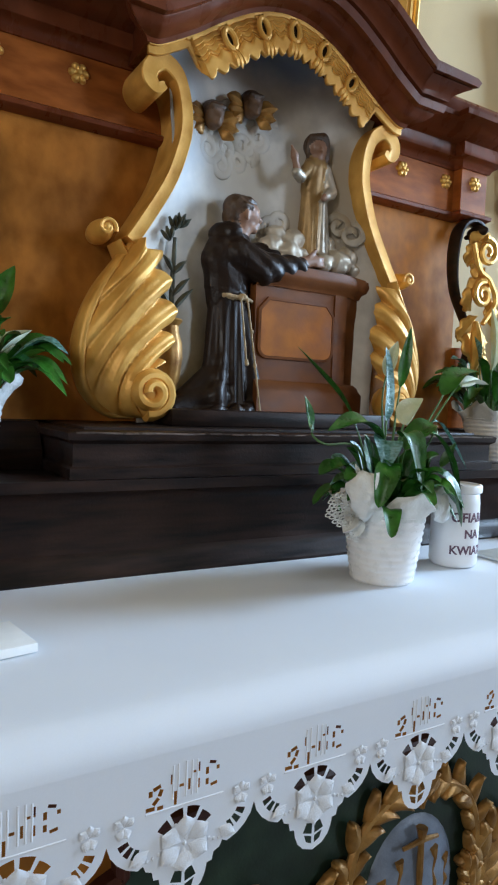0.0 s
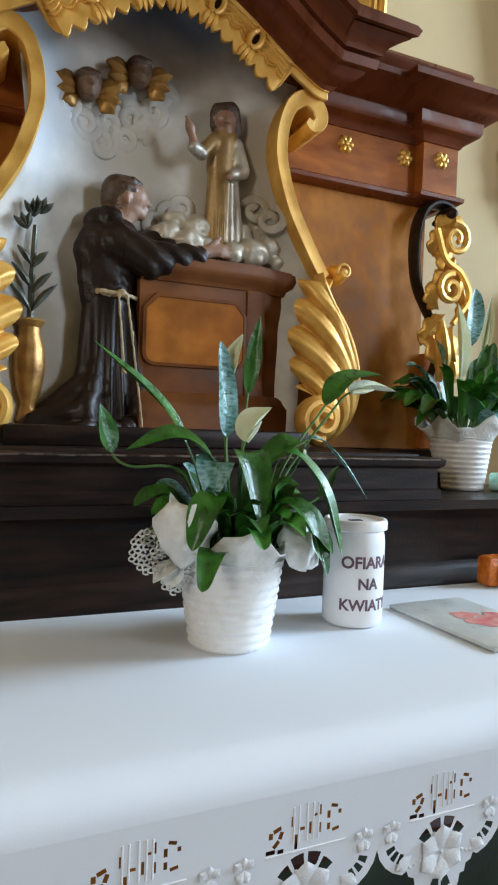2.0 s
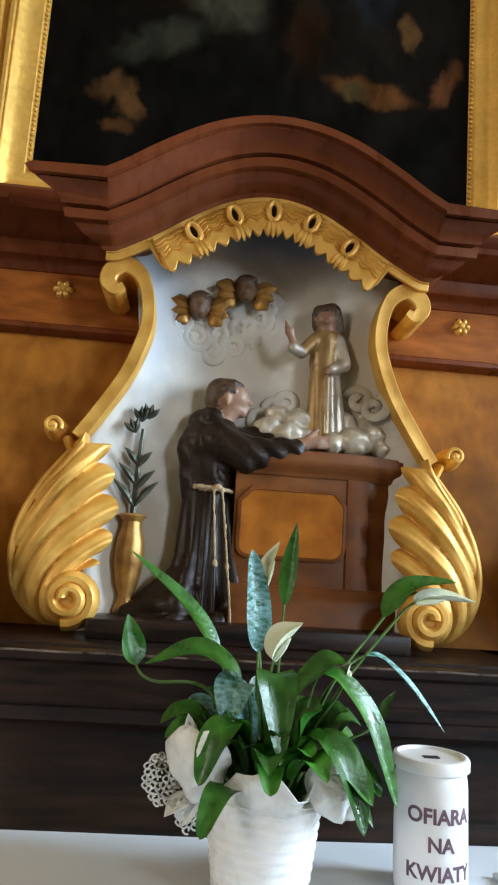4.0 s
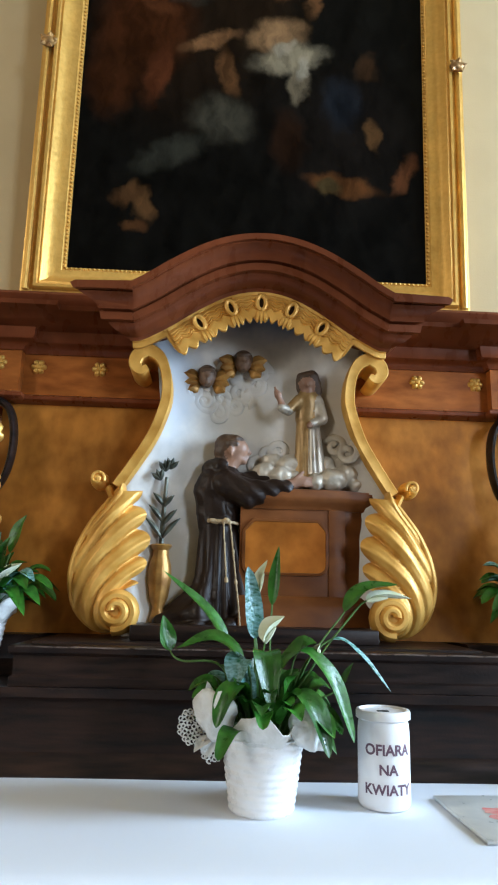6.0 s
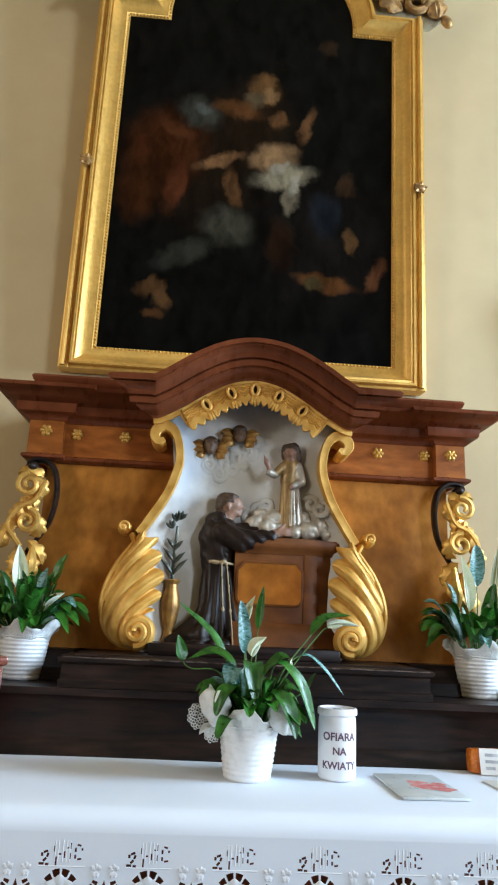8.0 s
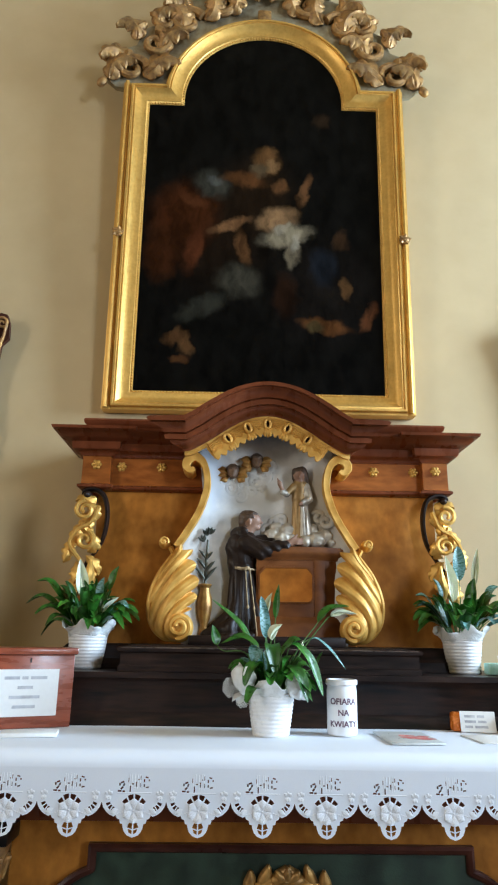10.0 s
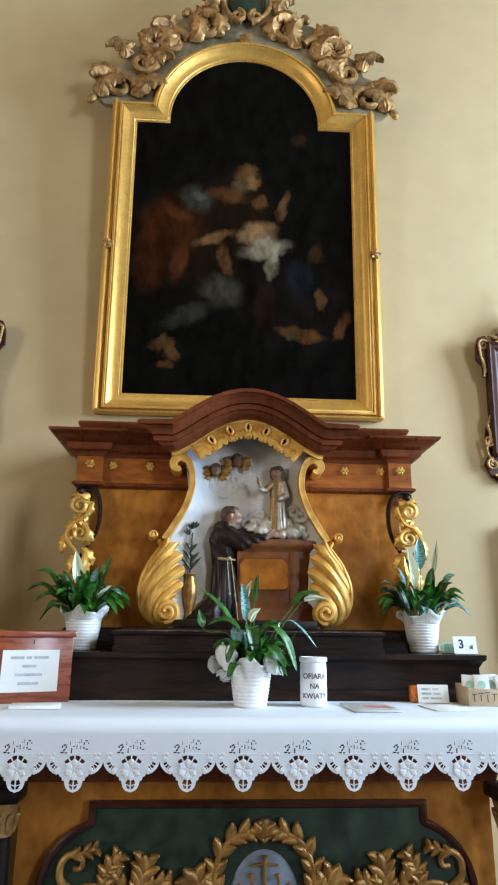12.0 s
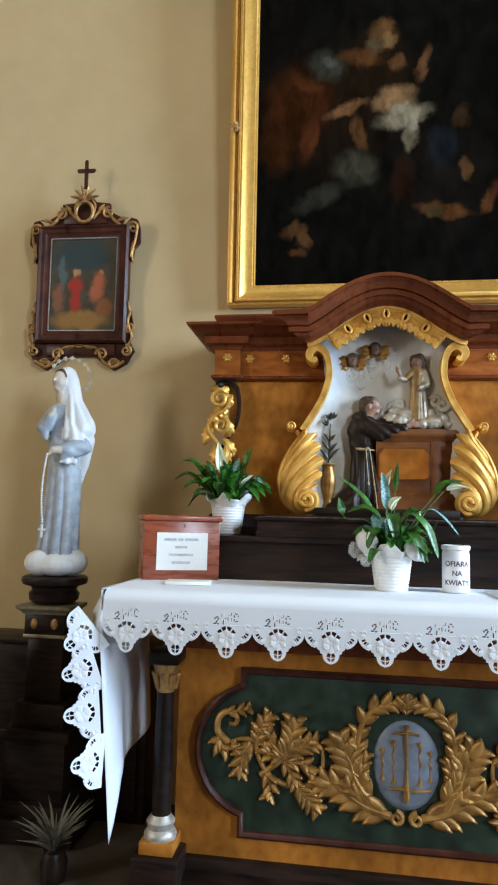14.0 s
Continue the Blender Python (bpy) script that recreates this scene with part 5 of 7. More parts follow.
plan_prism(bm, [(-0.05, 0.118), (-0.05, 0.034), (0.212, 0.034), (0.330, 0.075), (0.330, 0.118)], 1.57, 1.83)
part("core", bm, BLOCKWOOD, block)
run = [(-0.05, 0.034, 0), (0.212, 0.034, 0), (0.330, 0.075, 0)]
part("top_moulding", sweep(bmesh.new(), run, [(-0.02, 1.816), (0.004, 1.818), (0.008, 1.830), (0.018, 1.838), (0.022, 1.852), (0.020, 1.868), (-0.02, 1.872)], (0, 0, 1)), BLOCKWOOD, block)
part("top_board", plan_prism(bmesh.new(), [(-0.05, 0.118), (-0.05, 0.020), (0.215, 0.020), (0.336, 0.062), (0.336, 0.118)], 1.866, 1.873), BLOCKWOOD, block)
part("foot_moulding", sweep(bmesh.new(), run, [(-0.02, 1.485), (0.022, 1.485), (0.022, 1.560), (0.016, 1.570), (0.012, 1.580), (0.004, 1.588), (-0.02, 1.59)], (0, 0, 1)), BLOCKWOOD, block)
part("corner_strip", plan_prism(bmesh.new(), [(0.190, 0.030), (0.213, 0.030), (0.236, 0.038), (0.236, 0.06), (0.190, 0.06)], 1.585, 1.82), BLOCKWOOD, block)
rr = [(0.178, 1.764), (0.160, 1.784), (-0.012, 1.784), (-0.030, 1.764), (-0.036, 1.758)] + arc(-0.016, 1.668, 0.020, 180, 270, 4) + arc(0.158, 1.672, 0.024, 270, 360, 5) + [(0.182, 1.758)]
part("inlay", prism(bmesh.new(), rr, 0.029, 0.036), INLAY, block, "honey brown inlaid panel")
part("inlay_frame", sweep(bmesh.new(), [(x, 0.034, z) for x, z in rr], [(0.008, -0.002), (0.007, 0.006), (0.0, 0.007), (-0.003, -0.002)], (0, -1, 0), closed=True), BLOCKWOOD, block)

# gilded vase with a carved lily stalk
vase = thing("carved_vase", "gilded carved vase holding a dull silvered lily stalk", "vase", (-0.262, 0.062, 1.511))
part("vase_body", lathe(bmesh.new(), [(0.021, 1.511), (0.023, 1.517), (0.017, 1.535), (0.014, 1.55), (0.024, 1.575), (0.031, 1.625), (0.029, 1.66), (0.021, 1.685), (0.020, 1.70), (0.029, 1.712), (0.026, 1.716), (0.0, 1.708)], 40, (-0.262, 0.062, 0), lambda a, z: 1 + 0.045 * abs(math.cos(5 * a))), BRONZE, vase)
bm = bmesh.new()
tube(bm, [(-0.262, 0.062, 1.70), (-0.260, 0.060, 1.80), (-0.256, 0.062, 1.90)], [0.006, 0.0055, 0.004], 7)
for z, s, ln in ((1.73, 1, 0.075), (1.73, -1, 0.075), (1.765, 1, 0.06), (1.775, -1, 0.06), (1.815, 1, 0.045), (1.82, -1, 0.045)):
    acanthus(bm, -0.261, z, 0.056, 90 - s * 30, ln, 0.013, -s * 25, 1, 0.010)
for dx, dz in ((-0.028, 0.03), (0.018, 0.062), (-0.006, 0.055)):
    for a in (60, 90, 120):
        acanthus(bm, -0.257 + dx * 0.5, 1.86 + dz, 0.056, a - dx * 900, 0.032, 0.012, 0, 1, 0.012)
solid(part("lily_stalk", bm, LEADEN, vase), 0.002)

# ---- large painting over the retable ----
PC, PY = -0.032, 0.425
painting = thing("painting", "dark oil painting of draped shapes in an arched gilded frame", "painting", (PC, PY, 2.6))
inner = [(-0.652, 2.70), (-0.652, 4.485), (-0.455, 4.485)] + arc(0, 4.515, 0.455, 176, 4, 28) + [(0.455, 4.485), (0.652, 4.485), (0.652, 2.70)]
inner = [(PC + x, z) for x, z in inner]
can = Canvas("painted canvas", (0.0046, 0.0041, 0.0032))
p = can.patch
p(-0.28, PY, 3.62, 0.42, 0.45, 20, (0.0115, 0.0065, 0.0036), 1.0); p(0.30, PY, 3.30, 0.35, 0.40, -10, (0.0086, 0.0065, 0.0050), 1.0); p(-0.05, PY, 3.85, 0.25, 0.30, 0, (0.0158, 0.0086, 0.0043), 1.0)
p(-0.46, PY, 3.70, 0.22, 0.26, 20, (0.0468, 0.0137, 0.0043), 0.72); p(-0.56, PY, 3.48, 0.12, 0.19, 10, (0.0346, 0.0108, 0.0036), 0.72); p(-0.31, PY, 3.91, 0.13, 0.10, 30, (0.0403, 0.0374, 0.0266), 0.72); p(-0.12, PY, 3.94, 0.14, 0.06, 15, (0.0893, 0.0353, 0.0115), 0.72)
p(-0.01, PY, 4.06, 0.085, 0.10, 0, (0.1217, 0.0576, 0.0194), 0.72); p(0.02, PY, 4.03, 0.04, 0.05, 20, (0.1966, 0.1066, 0.0425), 0.72); p(-0.05, PY, 4.0, 0.06, 0.05, 0, (0.0936, 0.0619, 0.0302), 0.72); p(0.07, PY, 3.90, 0.05, 0.06, 0, (0.1030, 0.0454, 0.0166), 0.72)
p(0.20, PY, 3.88, 0.035, 0.12, 20, (0.1030, 0.0468, 0.0180), 0.72); p(0.05, PY, 3.70, 0.13, 0.085, -20, (0.2347, 0.1310, 0.0576), 0.72); p(0.10, PY, 3.60, 0.16, 0.075, -15, (0.2434, 0.1973, 0.1217), 0.72); p(0.14, PY, 3.50, 0.05, 0.10, 15, (0.1685, 0.1310, 0.0785), 0.72)
p(-0.20, PY, 3.66, 0.13, 0.04, -22, (0.1872, 0.0900, 0.0360), 0.72); p(-0.13, PY, 3.53, 0.045, 0.12, -15, (0.1030, 0.0454, 0.0166), 0.72); p(-0.15, PY, 3.33, 0.14, 0.11, 20, (0.0468, 0.0410, 0.0274), 0.72); p(-0.34, PY, 3.17, 0.17, 0.07, -30, (0.0281, 0.0266, 0.0187), 0.72)
p(-0.43, PY, 2.97, 0.05, 0.09, -25, (0.1030, 0.0490, 0.0180), 0.72); p(0.30, PY, 3.42, 0.09, 0.13, 0, (0.0115, 0.0130, 0.0158), 0.72); p(0.40, PY, 3.58, 0.05, 0.08, 0, (0.0425, 0.0209, 0.0094), 0.72); p(0.42, PY, 3.29, 0.035, 0.075, -15, (0.1123, 0.0540, 0.0194), 0.72)
p(0.31, PY, 3.08, 0.16, 0.05, 8, (0.0936, 0.0353, 0.0108), 0.72); p(0.54, PY, 3.13, 0.04, 0.10, 25, (0.1260, 0.0468, 0.0180), 0.72); p(0.30, PY, 4.33, 0.06, 0.06, 0, (0.0259, 0.0144, 0.0072), 0.72); p(0.10, PY, 3.25, 0.08, 0.15, 0, (0.0166, 0.0072, 0.0036), 0.72)
p(0.08, PY, 3.64, 0.05, 0.03, -25, (0.3024, 0.2520, 0.1728), 0.75); p(-0.29, PY, 3.93, 0.06, 0.04, 25, (0.0648, 0.0648, 0.0540), 0.75); p(-0.40, PY, 3.80, 0.10, 0.05, 30, (0.0792, 0.0252, 0.0086), 0.75); p(0.16, PY, 3.56, 0.03, 0.06, 10, (0.2592, 0.2232, 0.1584), 0.75)
p(-0.487, PY, 2.99, 0.07, 0.04, -20, (0.07, 0.032, 0.012), 0.8); p(-0.457, PY, 2.88, 0.06, 0.026, 10, (0.06, 0.025, 0.009), 0.8); p(0.255, PY, 3.07, 0.05, 0.04, 0, (0.06, 0.04, 0.015), 0.8); p(-0.40, PY, 3.50, 0.06, 0.16, 12, (0.075, 0.022, 0.008), 0.8)
can.brushwork(15, 0.45, 1.1)
part("canvas", prism(bmesh.new(), inner, PY, PY + 0.03), can.m, painting)
bm = bmesh.new()
sweep(bm, [(x, PY, z) for x, z in inner[::-1]], [(-0.006, -0.03), (-0.006, 0.004), (0.006, 0.010), (0.010, 0.016), (0.03, 0.02), (0.055, 0.034), (0.070, 0.05), (0.078, 0.046), (0.082, 0.055), (0.092, 0.055), (0.096, 0.03), (0.108, 0.03), (0.112, -0.03)][::-1], (0, -1, 0), closed=True)
frame_part = part("frame_moulding", bm, GILT, painting, "broad gilded frame moulding")
bm = bmesh.new()
path = [(x, PY - 0.008, z) for x, z in inner]
path.append(path[0])
for a, b in zip(path, path[1:]):
    a, b = Vector(a), Vector(b)
    n = max(1, int((b - a).length / 0.016))
    for i in range(n):
        c = a.lerp(b, (i + 0.5) / n)
        bmesh.ops.create_icosphere(bm, subdivisions=1, radius=0.0062, matrix=Matrix.Translation(c))
tagged(part("bead_edge", bm, GILT, painting), kind="stuff")
bm = bmesh.new()
for s in (-1, 1):
    x0 = PC + s * 0.772
    bm = bmesh.new()
    box(bm, (x0 - 0.022, x0 + 0.022), (PY - 0.035, PY + 0.04), (2.59, 4.60), 0.006)
    tube(bm, [(x0, PY - 0.04, 2.6), (x0, PY - 0.04, 4.6)], 0.012, 8)
    part("outer_slip", bm, GILT, painting)
for s in (-1, 1):
    bm = bmesh.new()
    ball(bm, (PC + s * 0.765, PY - 0.055, 3.60), (0.03, 0.018, 0.02))
    for k in range(5):
        acanthus(bm, PC + s * 0.765, 3.60, PY - 0.06, k * 72, 0.035, 0.025, 20, 1, 0.01)
    part("clasp", bm, OLD_GILT, painting)

# carved crest of scrolls and leaves around the arch
bm = bmesh.new()
ground = [(-0.80, 4.60), (-0.86, 4.66), (-0.80, 4.74), (-0.83, 4.84), (-0.70, 4.90), (-0.66, 5.02), (-0.52, 5.10), (-0.46, 5.24), (-0.32, 5.30), (-0.22, 5.40), (-0.15, 5.52), (0, 5.60)]
ground = [(x * 1.06, z) for x, z in ground]
ground = ground + [(-x, z) for x, z in ground[-2::-1]]
below = [(x, z) for x, z in arc(0, 4.515, 0.57, 4, 176, 24)]
prism(bm, [(PC + x, z) for x, z in ground + below], PY + 0.0, PY + 0.035)
crest = part("crest_ground", bm, GREY_GILT, painting, "carved grey and gold crest")
bm = bmesh.new()
Y = PY - 0.012
rng = random.Random(11)
for cx, cz, r, a0, tn in ((-0.72, 4.71, 0.085, 0, 1.2), (-0.60, 4.90, 0.095, 90, -1.2), (-0.43, 5.06, 0.095, 30, 1.2), (-0.25, 5.20, 0.085, 60, -1.2), (-0.80, 4.80, 0.060, 20, -1.1), (-0.55, 5.06, 0.060, 90, 1.1)):
    tube(bm, spiral((PC + cx, cz), r, 0.020, a0, tn, Y - 0.008, 26), [0.024 - 0.012 * i / 26 for i in range(27)], 8)
for x, z, a, ln, w, b in ((-0.84, 4.63, 95, 0.20, 0.10, -60), (-0.74, 4.78, 130, 0.17, 0.10, 60), (-0.66, 4.66, 60, 0.22, 0.11, -40), (-0.70, 4.92, 70, 0.18, 0.09, 80), (-0.56, 4.84, 100, 0.20, 0.11, -70), (-0.58, 5.02, 120, 0.16, 0.09, -80),
                          (-0.46, 4.98, 60, 0.20, 0.11, 60), (-0.42, 5.14, 100, 0.18, 0.09, 80), (-0.33, 5.08, 30, 0.20, 0.10, 60), (-0.30, 5.24, 80, 0.16, 0.09, -80), (-0.20, 5.14, 20, 0.16, 0.09, 70), (-0.20, 5.30, 60, 0.16, 0.09, 70)):
    acanthus(bm, PC + x, z, Y - 0.004, a, ln * 1.1, w * 1.15, b * 2.2, 4, 0.05)
    acanthus(bm, PC + x, z, Y, a + (50 if b > 0 else -50), ln * 0.7, w * 0.8, -b * 1.6, 3, 0.035)
for cx, cz in ((-0.86, 4.80), (-0.68, 5.03), (-0.36, 5.31), (-0.88, 4.62), (-0.50, 5.20)):
    ball(bm, (PC + cx, Y, cz), (0.022, 0.018, 0.034), (0, 30, 0), 10)
for v in bm.verts:
    v.co.x = PC + (v.co.x - PC) * 1.05
mirror(bm, PC)
pieces("crest_leaf", bm, OLD_GILT, painting, "worn gilded carved leaf", 0.008)
bm = bmesh.new()
ball(bm, (PC, Y + 0.01, 5.42), (0.12, 0.045, 0.15), seg=20)
part("crest_shield", bm, GREEN, painting, "dark oval shield")
bm = bmesh.new()
for s in (-1, 1):
    tube(bm, spiral((PC + s * 0.055, 5.27), 0.045, 0.012, 90, s * 1.4, Y - 0.04, 22), [0.016 - 0.006 * i / 22 for i in range(23)], 8)
    tube(bm, smooth_line([(PC + s * 0.03, Y - 0.03, 5.23), (PC + s * 0.11, Y - 0.035, 5.28), (PC + s * 0.15, Y - 0.03, 5.40), (PC + s * 0.12, Y - 0.03, 5.55)], 6), [0.02 - 0.0005 * i for i in range(19)], 8)
box(bm, (PC - 0.04, PC + 0.04), (PY - 0.06, PY), (5.06, 5.13), 0.01)
pieces("shield_scroll", bm, OLD_GILT, painting)

# hung leaning a little forward from the wall
painting.rotation_euler.x = radians(2.8)
painting.scale.z = 0.963

# ---- stations of the cross ----
SY = WALL_Y


def station(cx, label, art):
    st = thing("station_picture", label, "picture", (cx, SY, 2.26), "station pictures on the wall")
    fr = [(cx - 0.25, 2.425), (cx - 0.25, 3.05), (cx + 0.25, 3.05), (cx + 0.25, 2.425)]
    pic = [(cx - 0.195, 2.475), (cx - 0.195, 3.0), (cx + 0.195, 3.0), (cx + 0.195, 2.475)]
    part("print", prism(bmesh.new(), pic, SY - 0.02, SY - 0.01), art, st)
    bm = bmesh.new()
    sweep(bm, [(x, SY, z) for x, z in pic[::-1]], [(0.0, 0.0), (0.0, 0.024), (0.012, 0.03), (0.03, 0.045), (0.048, 0.045), (0.060, 0.055), (0.072, 0.04), (0.072, 0.0)][::-1], (0, -1, 0), closed=True)
    box(bm, (cx - 0.20, cx + 0.20), (SY - 0.035, SY - 0.002), (2.33, 2.40), 0.01)
    box(bm, (cx - 0.13, cx + 0.13), (SY - 0.03, SY - 0.002), (3.08, 3.16), 0.01)
    part("picture_frame", bm, DARKFRAME, st, "dark red-brown moulded frame")
    for shape in ([(-0.20, 3.06), (-0.225, 3.11), (-0.15, 3.15), (-0.14, 3.20), (-0.06, 3.21), (-0.03, 3.25)], [(-0.25, 2.56), (-0.285, 2.58), (-0.30, 2.50), (-0.28, 2.42), (-0.31, 2.36), (-0.27, 2.29), (-0.20, 2.25), (-0.13, 2.29), (-0.09, 2.33)]):
        half_shape = [(cx + x, z) for x, z in shape]
        part("backboard", prism(bmesh.new(), half_shape + [(2 * cx - x, z) for x, z in half_shape[::-1]], SY - 0.017, SY - 0.001), DARKFRAME, st)
    for k in (-1, 1):
        ear = [(-0.24, 2.88), (-0.285, 2.86), (-0.290, 2.93), (-0.325, 2.97), (-0.322, 3.05), (-0.305, 3.10), (-0.27, 3.11), (-0.22, 3.05)]
        part("ear", prism(bmesh.new(), [(cx + k * x, z) for x, z in ear], SY - 0.028, SY - 0.004), DARKFRAME, st)
    bm = bmesh.new()
    edge = [Vector((x, SY - 0.027, z)) for x, z in pic]
    for a, b in zip(edge, edge[1:] + edge[:1]):
        n = int((b - a).length / 0.012)
        for i in range(n):
            bmesh.ops.create_icosphere(bm, subdivisions=1, radius=0.0048, matrix=Matrix.Translation(a.lerp(b, (i + 0.5) / n)))
    tagged(part("bead_edge", bm, SILVER_LEAF, st), kind="stuff")
    bm = bmesh.new()
    y = SY - 0.035
    T = lambda r0, n: [0.62 * r0 * (1 - 0.55 * i / (n - 1)) for i in range(n)]
    for c, r, a0, tn in (((-0.285, 3.05), 0.035, 0, 1.5), ((-0.14, 3.14), 0.033, 90, -1.4), ((-0.285, 2.49), 0.03, 0, -1.5), ((-0.27, 2.36), 0.033, 90, 1.5), ((-0.20, 2.285), 0.03, 180, -1.5), ((-0.13, 2.34), 0.035, 0, 1.4)):
        tube(bm, spiral((cx + c[0], c[1]), r, 0.007, a0, tn, y, 20), T(0.011, 21), 7)
    for pts in ([(-0.31, 3.06), (-0.30, 2.98), (-0.285, 2.92), (-0.29, 2.86)], [(-0.29, 2.58), (-0.275, 2.52), (-0.30, 2.44), (-0.27, 2.37)], [(-0.26, 2.30), (-0.20, 2.27), (-0.14, 2.30), (-0.10, 2.37), (-0.04, 2.385), (0, 2.38)],
                [(-0.22, 3.06), (-0.17, 3.10), (-0.11, 3.17), (-0.05, 3.11), (-0.06, 3.18), (-0.04, 3.22)]):
        ln = smooth_line([(cx + x, y, z) for x, z in pts], 6)
        tube(bm, ln, [0.0068 - 0.003 * i / len(ln) for i in range(len(ln))], 7)
    for x, z, a, l2, w, b in ((-0.29, 2.98, -90, 0.10, 0.04, 20), (-0.285, 2.55, 90, 0.09, 0.035, -20), (-0.19, 3.09, 150, 0.07, 0.035, 40), (-0.08, 3.13, 100, 0.07, 0.04, 50), (-0.16, 2.30, 200, 0.08, 0.04, -50), (-0.09, 2.37, 10, 0.09, 0.03, 10)):
        acanthus(bm, cx + x, z, y + 0.004, a, l2, w * 0.55, b, 3, 0.010)
    for a in (100, 130, 160):
        acanthus(bm, cx, 3.215, y, a, 0.085, 0.018, 15, 2, 0.012)
    mirror(bm, cx)
    tube(bm, [(cx + 0.05 * math.cos(i * math.pi / 12), y - 0.01, 3.145 + 0.058 * math.sin(i * math.pi / 12)) for i in range(25)], 0.008, 6)
    pieces("gilded_scroll", bm, OLD_GILT, st, "carved gilded rocaille scroll", 0.004)
    bm = bmesh.new()
    for x0, x1, z0, z1 in ((-0.010, 0.010, 3.28, 3.435), (-0.046, 0.046, 3.372, 3.394)):
        box(bm, (cx + x0, cx + x1), (y - 0.006, y + 0.006), (z0, z1), 0.002)
    for dx, dz in ((0.045, 0), (-0.045, 0), (0, 0.052)):
        ball(bm, (cx + dx, y, 3.385 + dz), (0.011, 0.006, 0.011), seg=8)
    part("cross_finial", bm, DARKFRAME, st)
    return st


a1 = Canvas("small print one", (0.075, 0.062, 0.042), 0.3)
q = a1.patch
q(-1.67, SY, 2.53, 0.2, 0.07, 0, (0.28, 0.15, 0.05)); q(-1.67, SY, 2.90, 0.2, 0.10, 0, (0.045, 0.06, 0.06)); q(-1.78, SY, 2.80, 0.03, 0.12, 0, (0.10, 0.12, 0.12)); q(-1.70, SY, 2.68, 0.045, 0.12, 0, (0.34, 0.045, 0.03))
q(-1.69, SY, 2.80, 0.03, 0.03, 0, (0.42, 0.22, 0.10)); q(-1.57, SY, 2.72, 0.05, 0.10, 15, (0.38, 0.12, 0.06)); q(-1.80, SY, 2.66, 0.04, 0.09, 0, (0.22, 0.10, 0.06)); q(-1.53, SY, 2.60, 0.06, 0.06, 0, (0.24, 0.10, 0.045)); q(-1.55, SY, 2.80, 0.02, 0.025, 0, (0.36, 0.19, 0.1))
s1 = station(-1.672, "small religious print with warm figures-like patches in a carved frame", a1.m)
s1["label"] = "small warm-toned print in a dark carved and gilded frame"
s1.location.x += 0.012
s1.rotation_euler = (radians(3.5), radians(0.6), 0)
lettering("numeral", "1", 0.075, OLD_GILT, pose(-1.695, SY - 0.05, 3.145), s1, 0.002)
a2 = Canvas("small print two", (0.19, 0.085, 0.032), 0.4)
q = a2.patch
q(1.635, SY, 2.54, 0.2, 0.08, 0, (0.34, 0.19, 0.07)); q(1.575, SY, 2.72, 0.06, 0.12, 0, (0.40, 0.09, 0.05)); q(1.715, SY, 2.70, 0.06, 0.12, 10, (0.30, 0.12, 0.06)); q(1.595, SY, 2.90, 0.12, 0.08, 0, (0.15, 0.17, 0.14)); q(1.515, SY, 2.62, 0.05, 0.06, 0, (0.44, 0.26, 0.12))
s2 = station(1.70, "small orange-toned print in a dark carved and gilded frame", a2.m)
s2.location.x -= 0.065
s2.rotation_euler.x = radians(3.5)


# ---- flower pots with peace lilies ----
def blade(bm, pts, width, fold=0.25, nseg=4):
    """A leaf blade along points, pointed at its end, with a folded midrib."""
    line = smooth_line(pts, nseg)
    n = len(line)
    rows = []
    for i, p in enumerate(line):
        t = i / (n - 1)
        d = (line[min(i + 1, n - 1)] - line[max(i - 1, 0)]).normalized()
        side = d.cross(Vector((0, -0.35, 1)))
        side = side.normalized() if side.length > 0.1 else Vector((1, 0, 0))
        up = side.cross(d)
        w = width * 0.5 * (math.sin(math.pi * min(1, t ** 0.75 * 0.97 + 0.03)) ** 0.85)
        rows.append([bm.verts.new(p + side * w * k + up * (abs(k) * fold * w + 0.06 * w * math.sin(7 * t + 3 * k))) for k in (-1, -0.5, 0, 0.5, 1)])
    for a, b in zip(rows, rows[1:]):
        for k in range(4):
            bm.faces.new((a[k], a[k + 1], b[k + 1], b[k]))
    return bm


def pot_mesh(h=0.130, r0=0.060, r1=0.078):
    prof = [(0.0, 0.0), (r0 * 0.92, 0.0), (r0, 0.004)]
    for i in range(1, 41):
        t = i / 41
        prof.append((r0 + (r1 - r0) * t ** 0.9 + 0.0011 * math.sin(t * 2 * math.pi * 10), 0.004 + (h - 0.004) * t))
    prof += [(r1 + 0.002, h), (r1 - 0.002, h + 0.002), (r1 - 0.006, h - 0.002), (r1 - 0.010, h - 0.02), (0.0, h - 0.022)]
    return lathe(bmesh.new(), prof, 36)


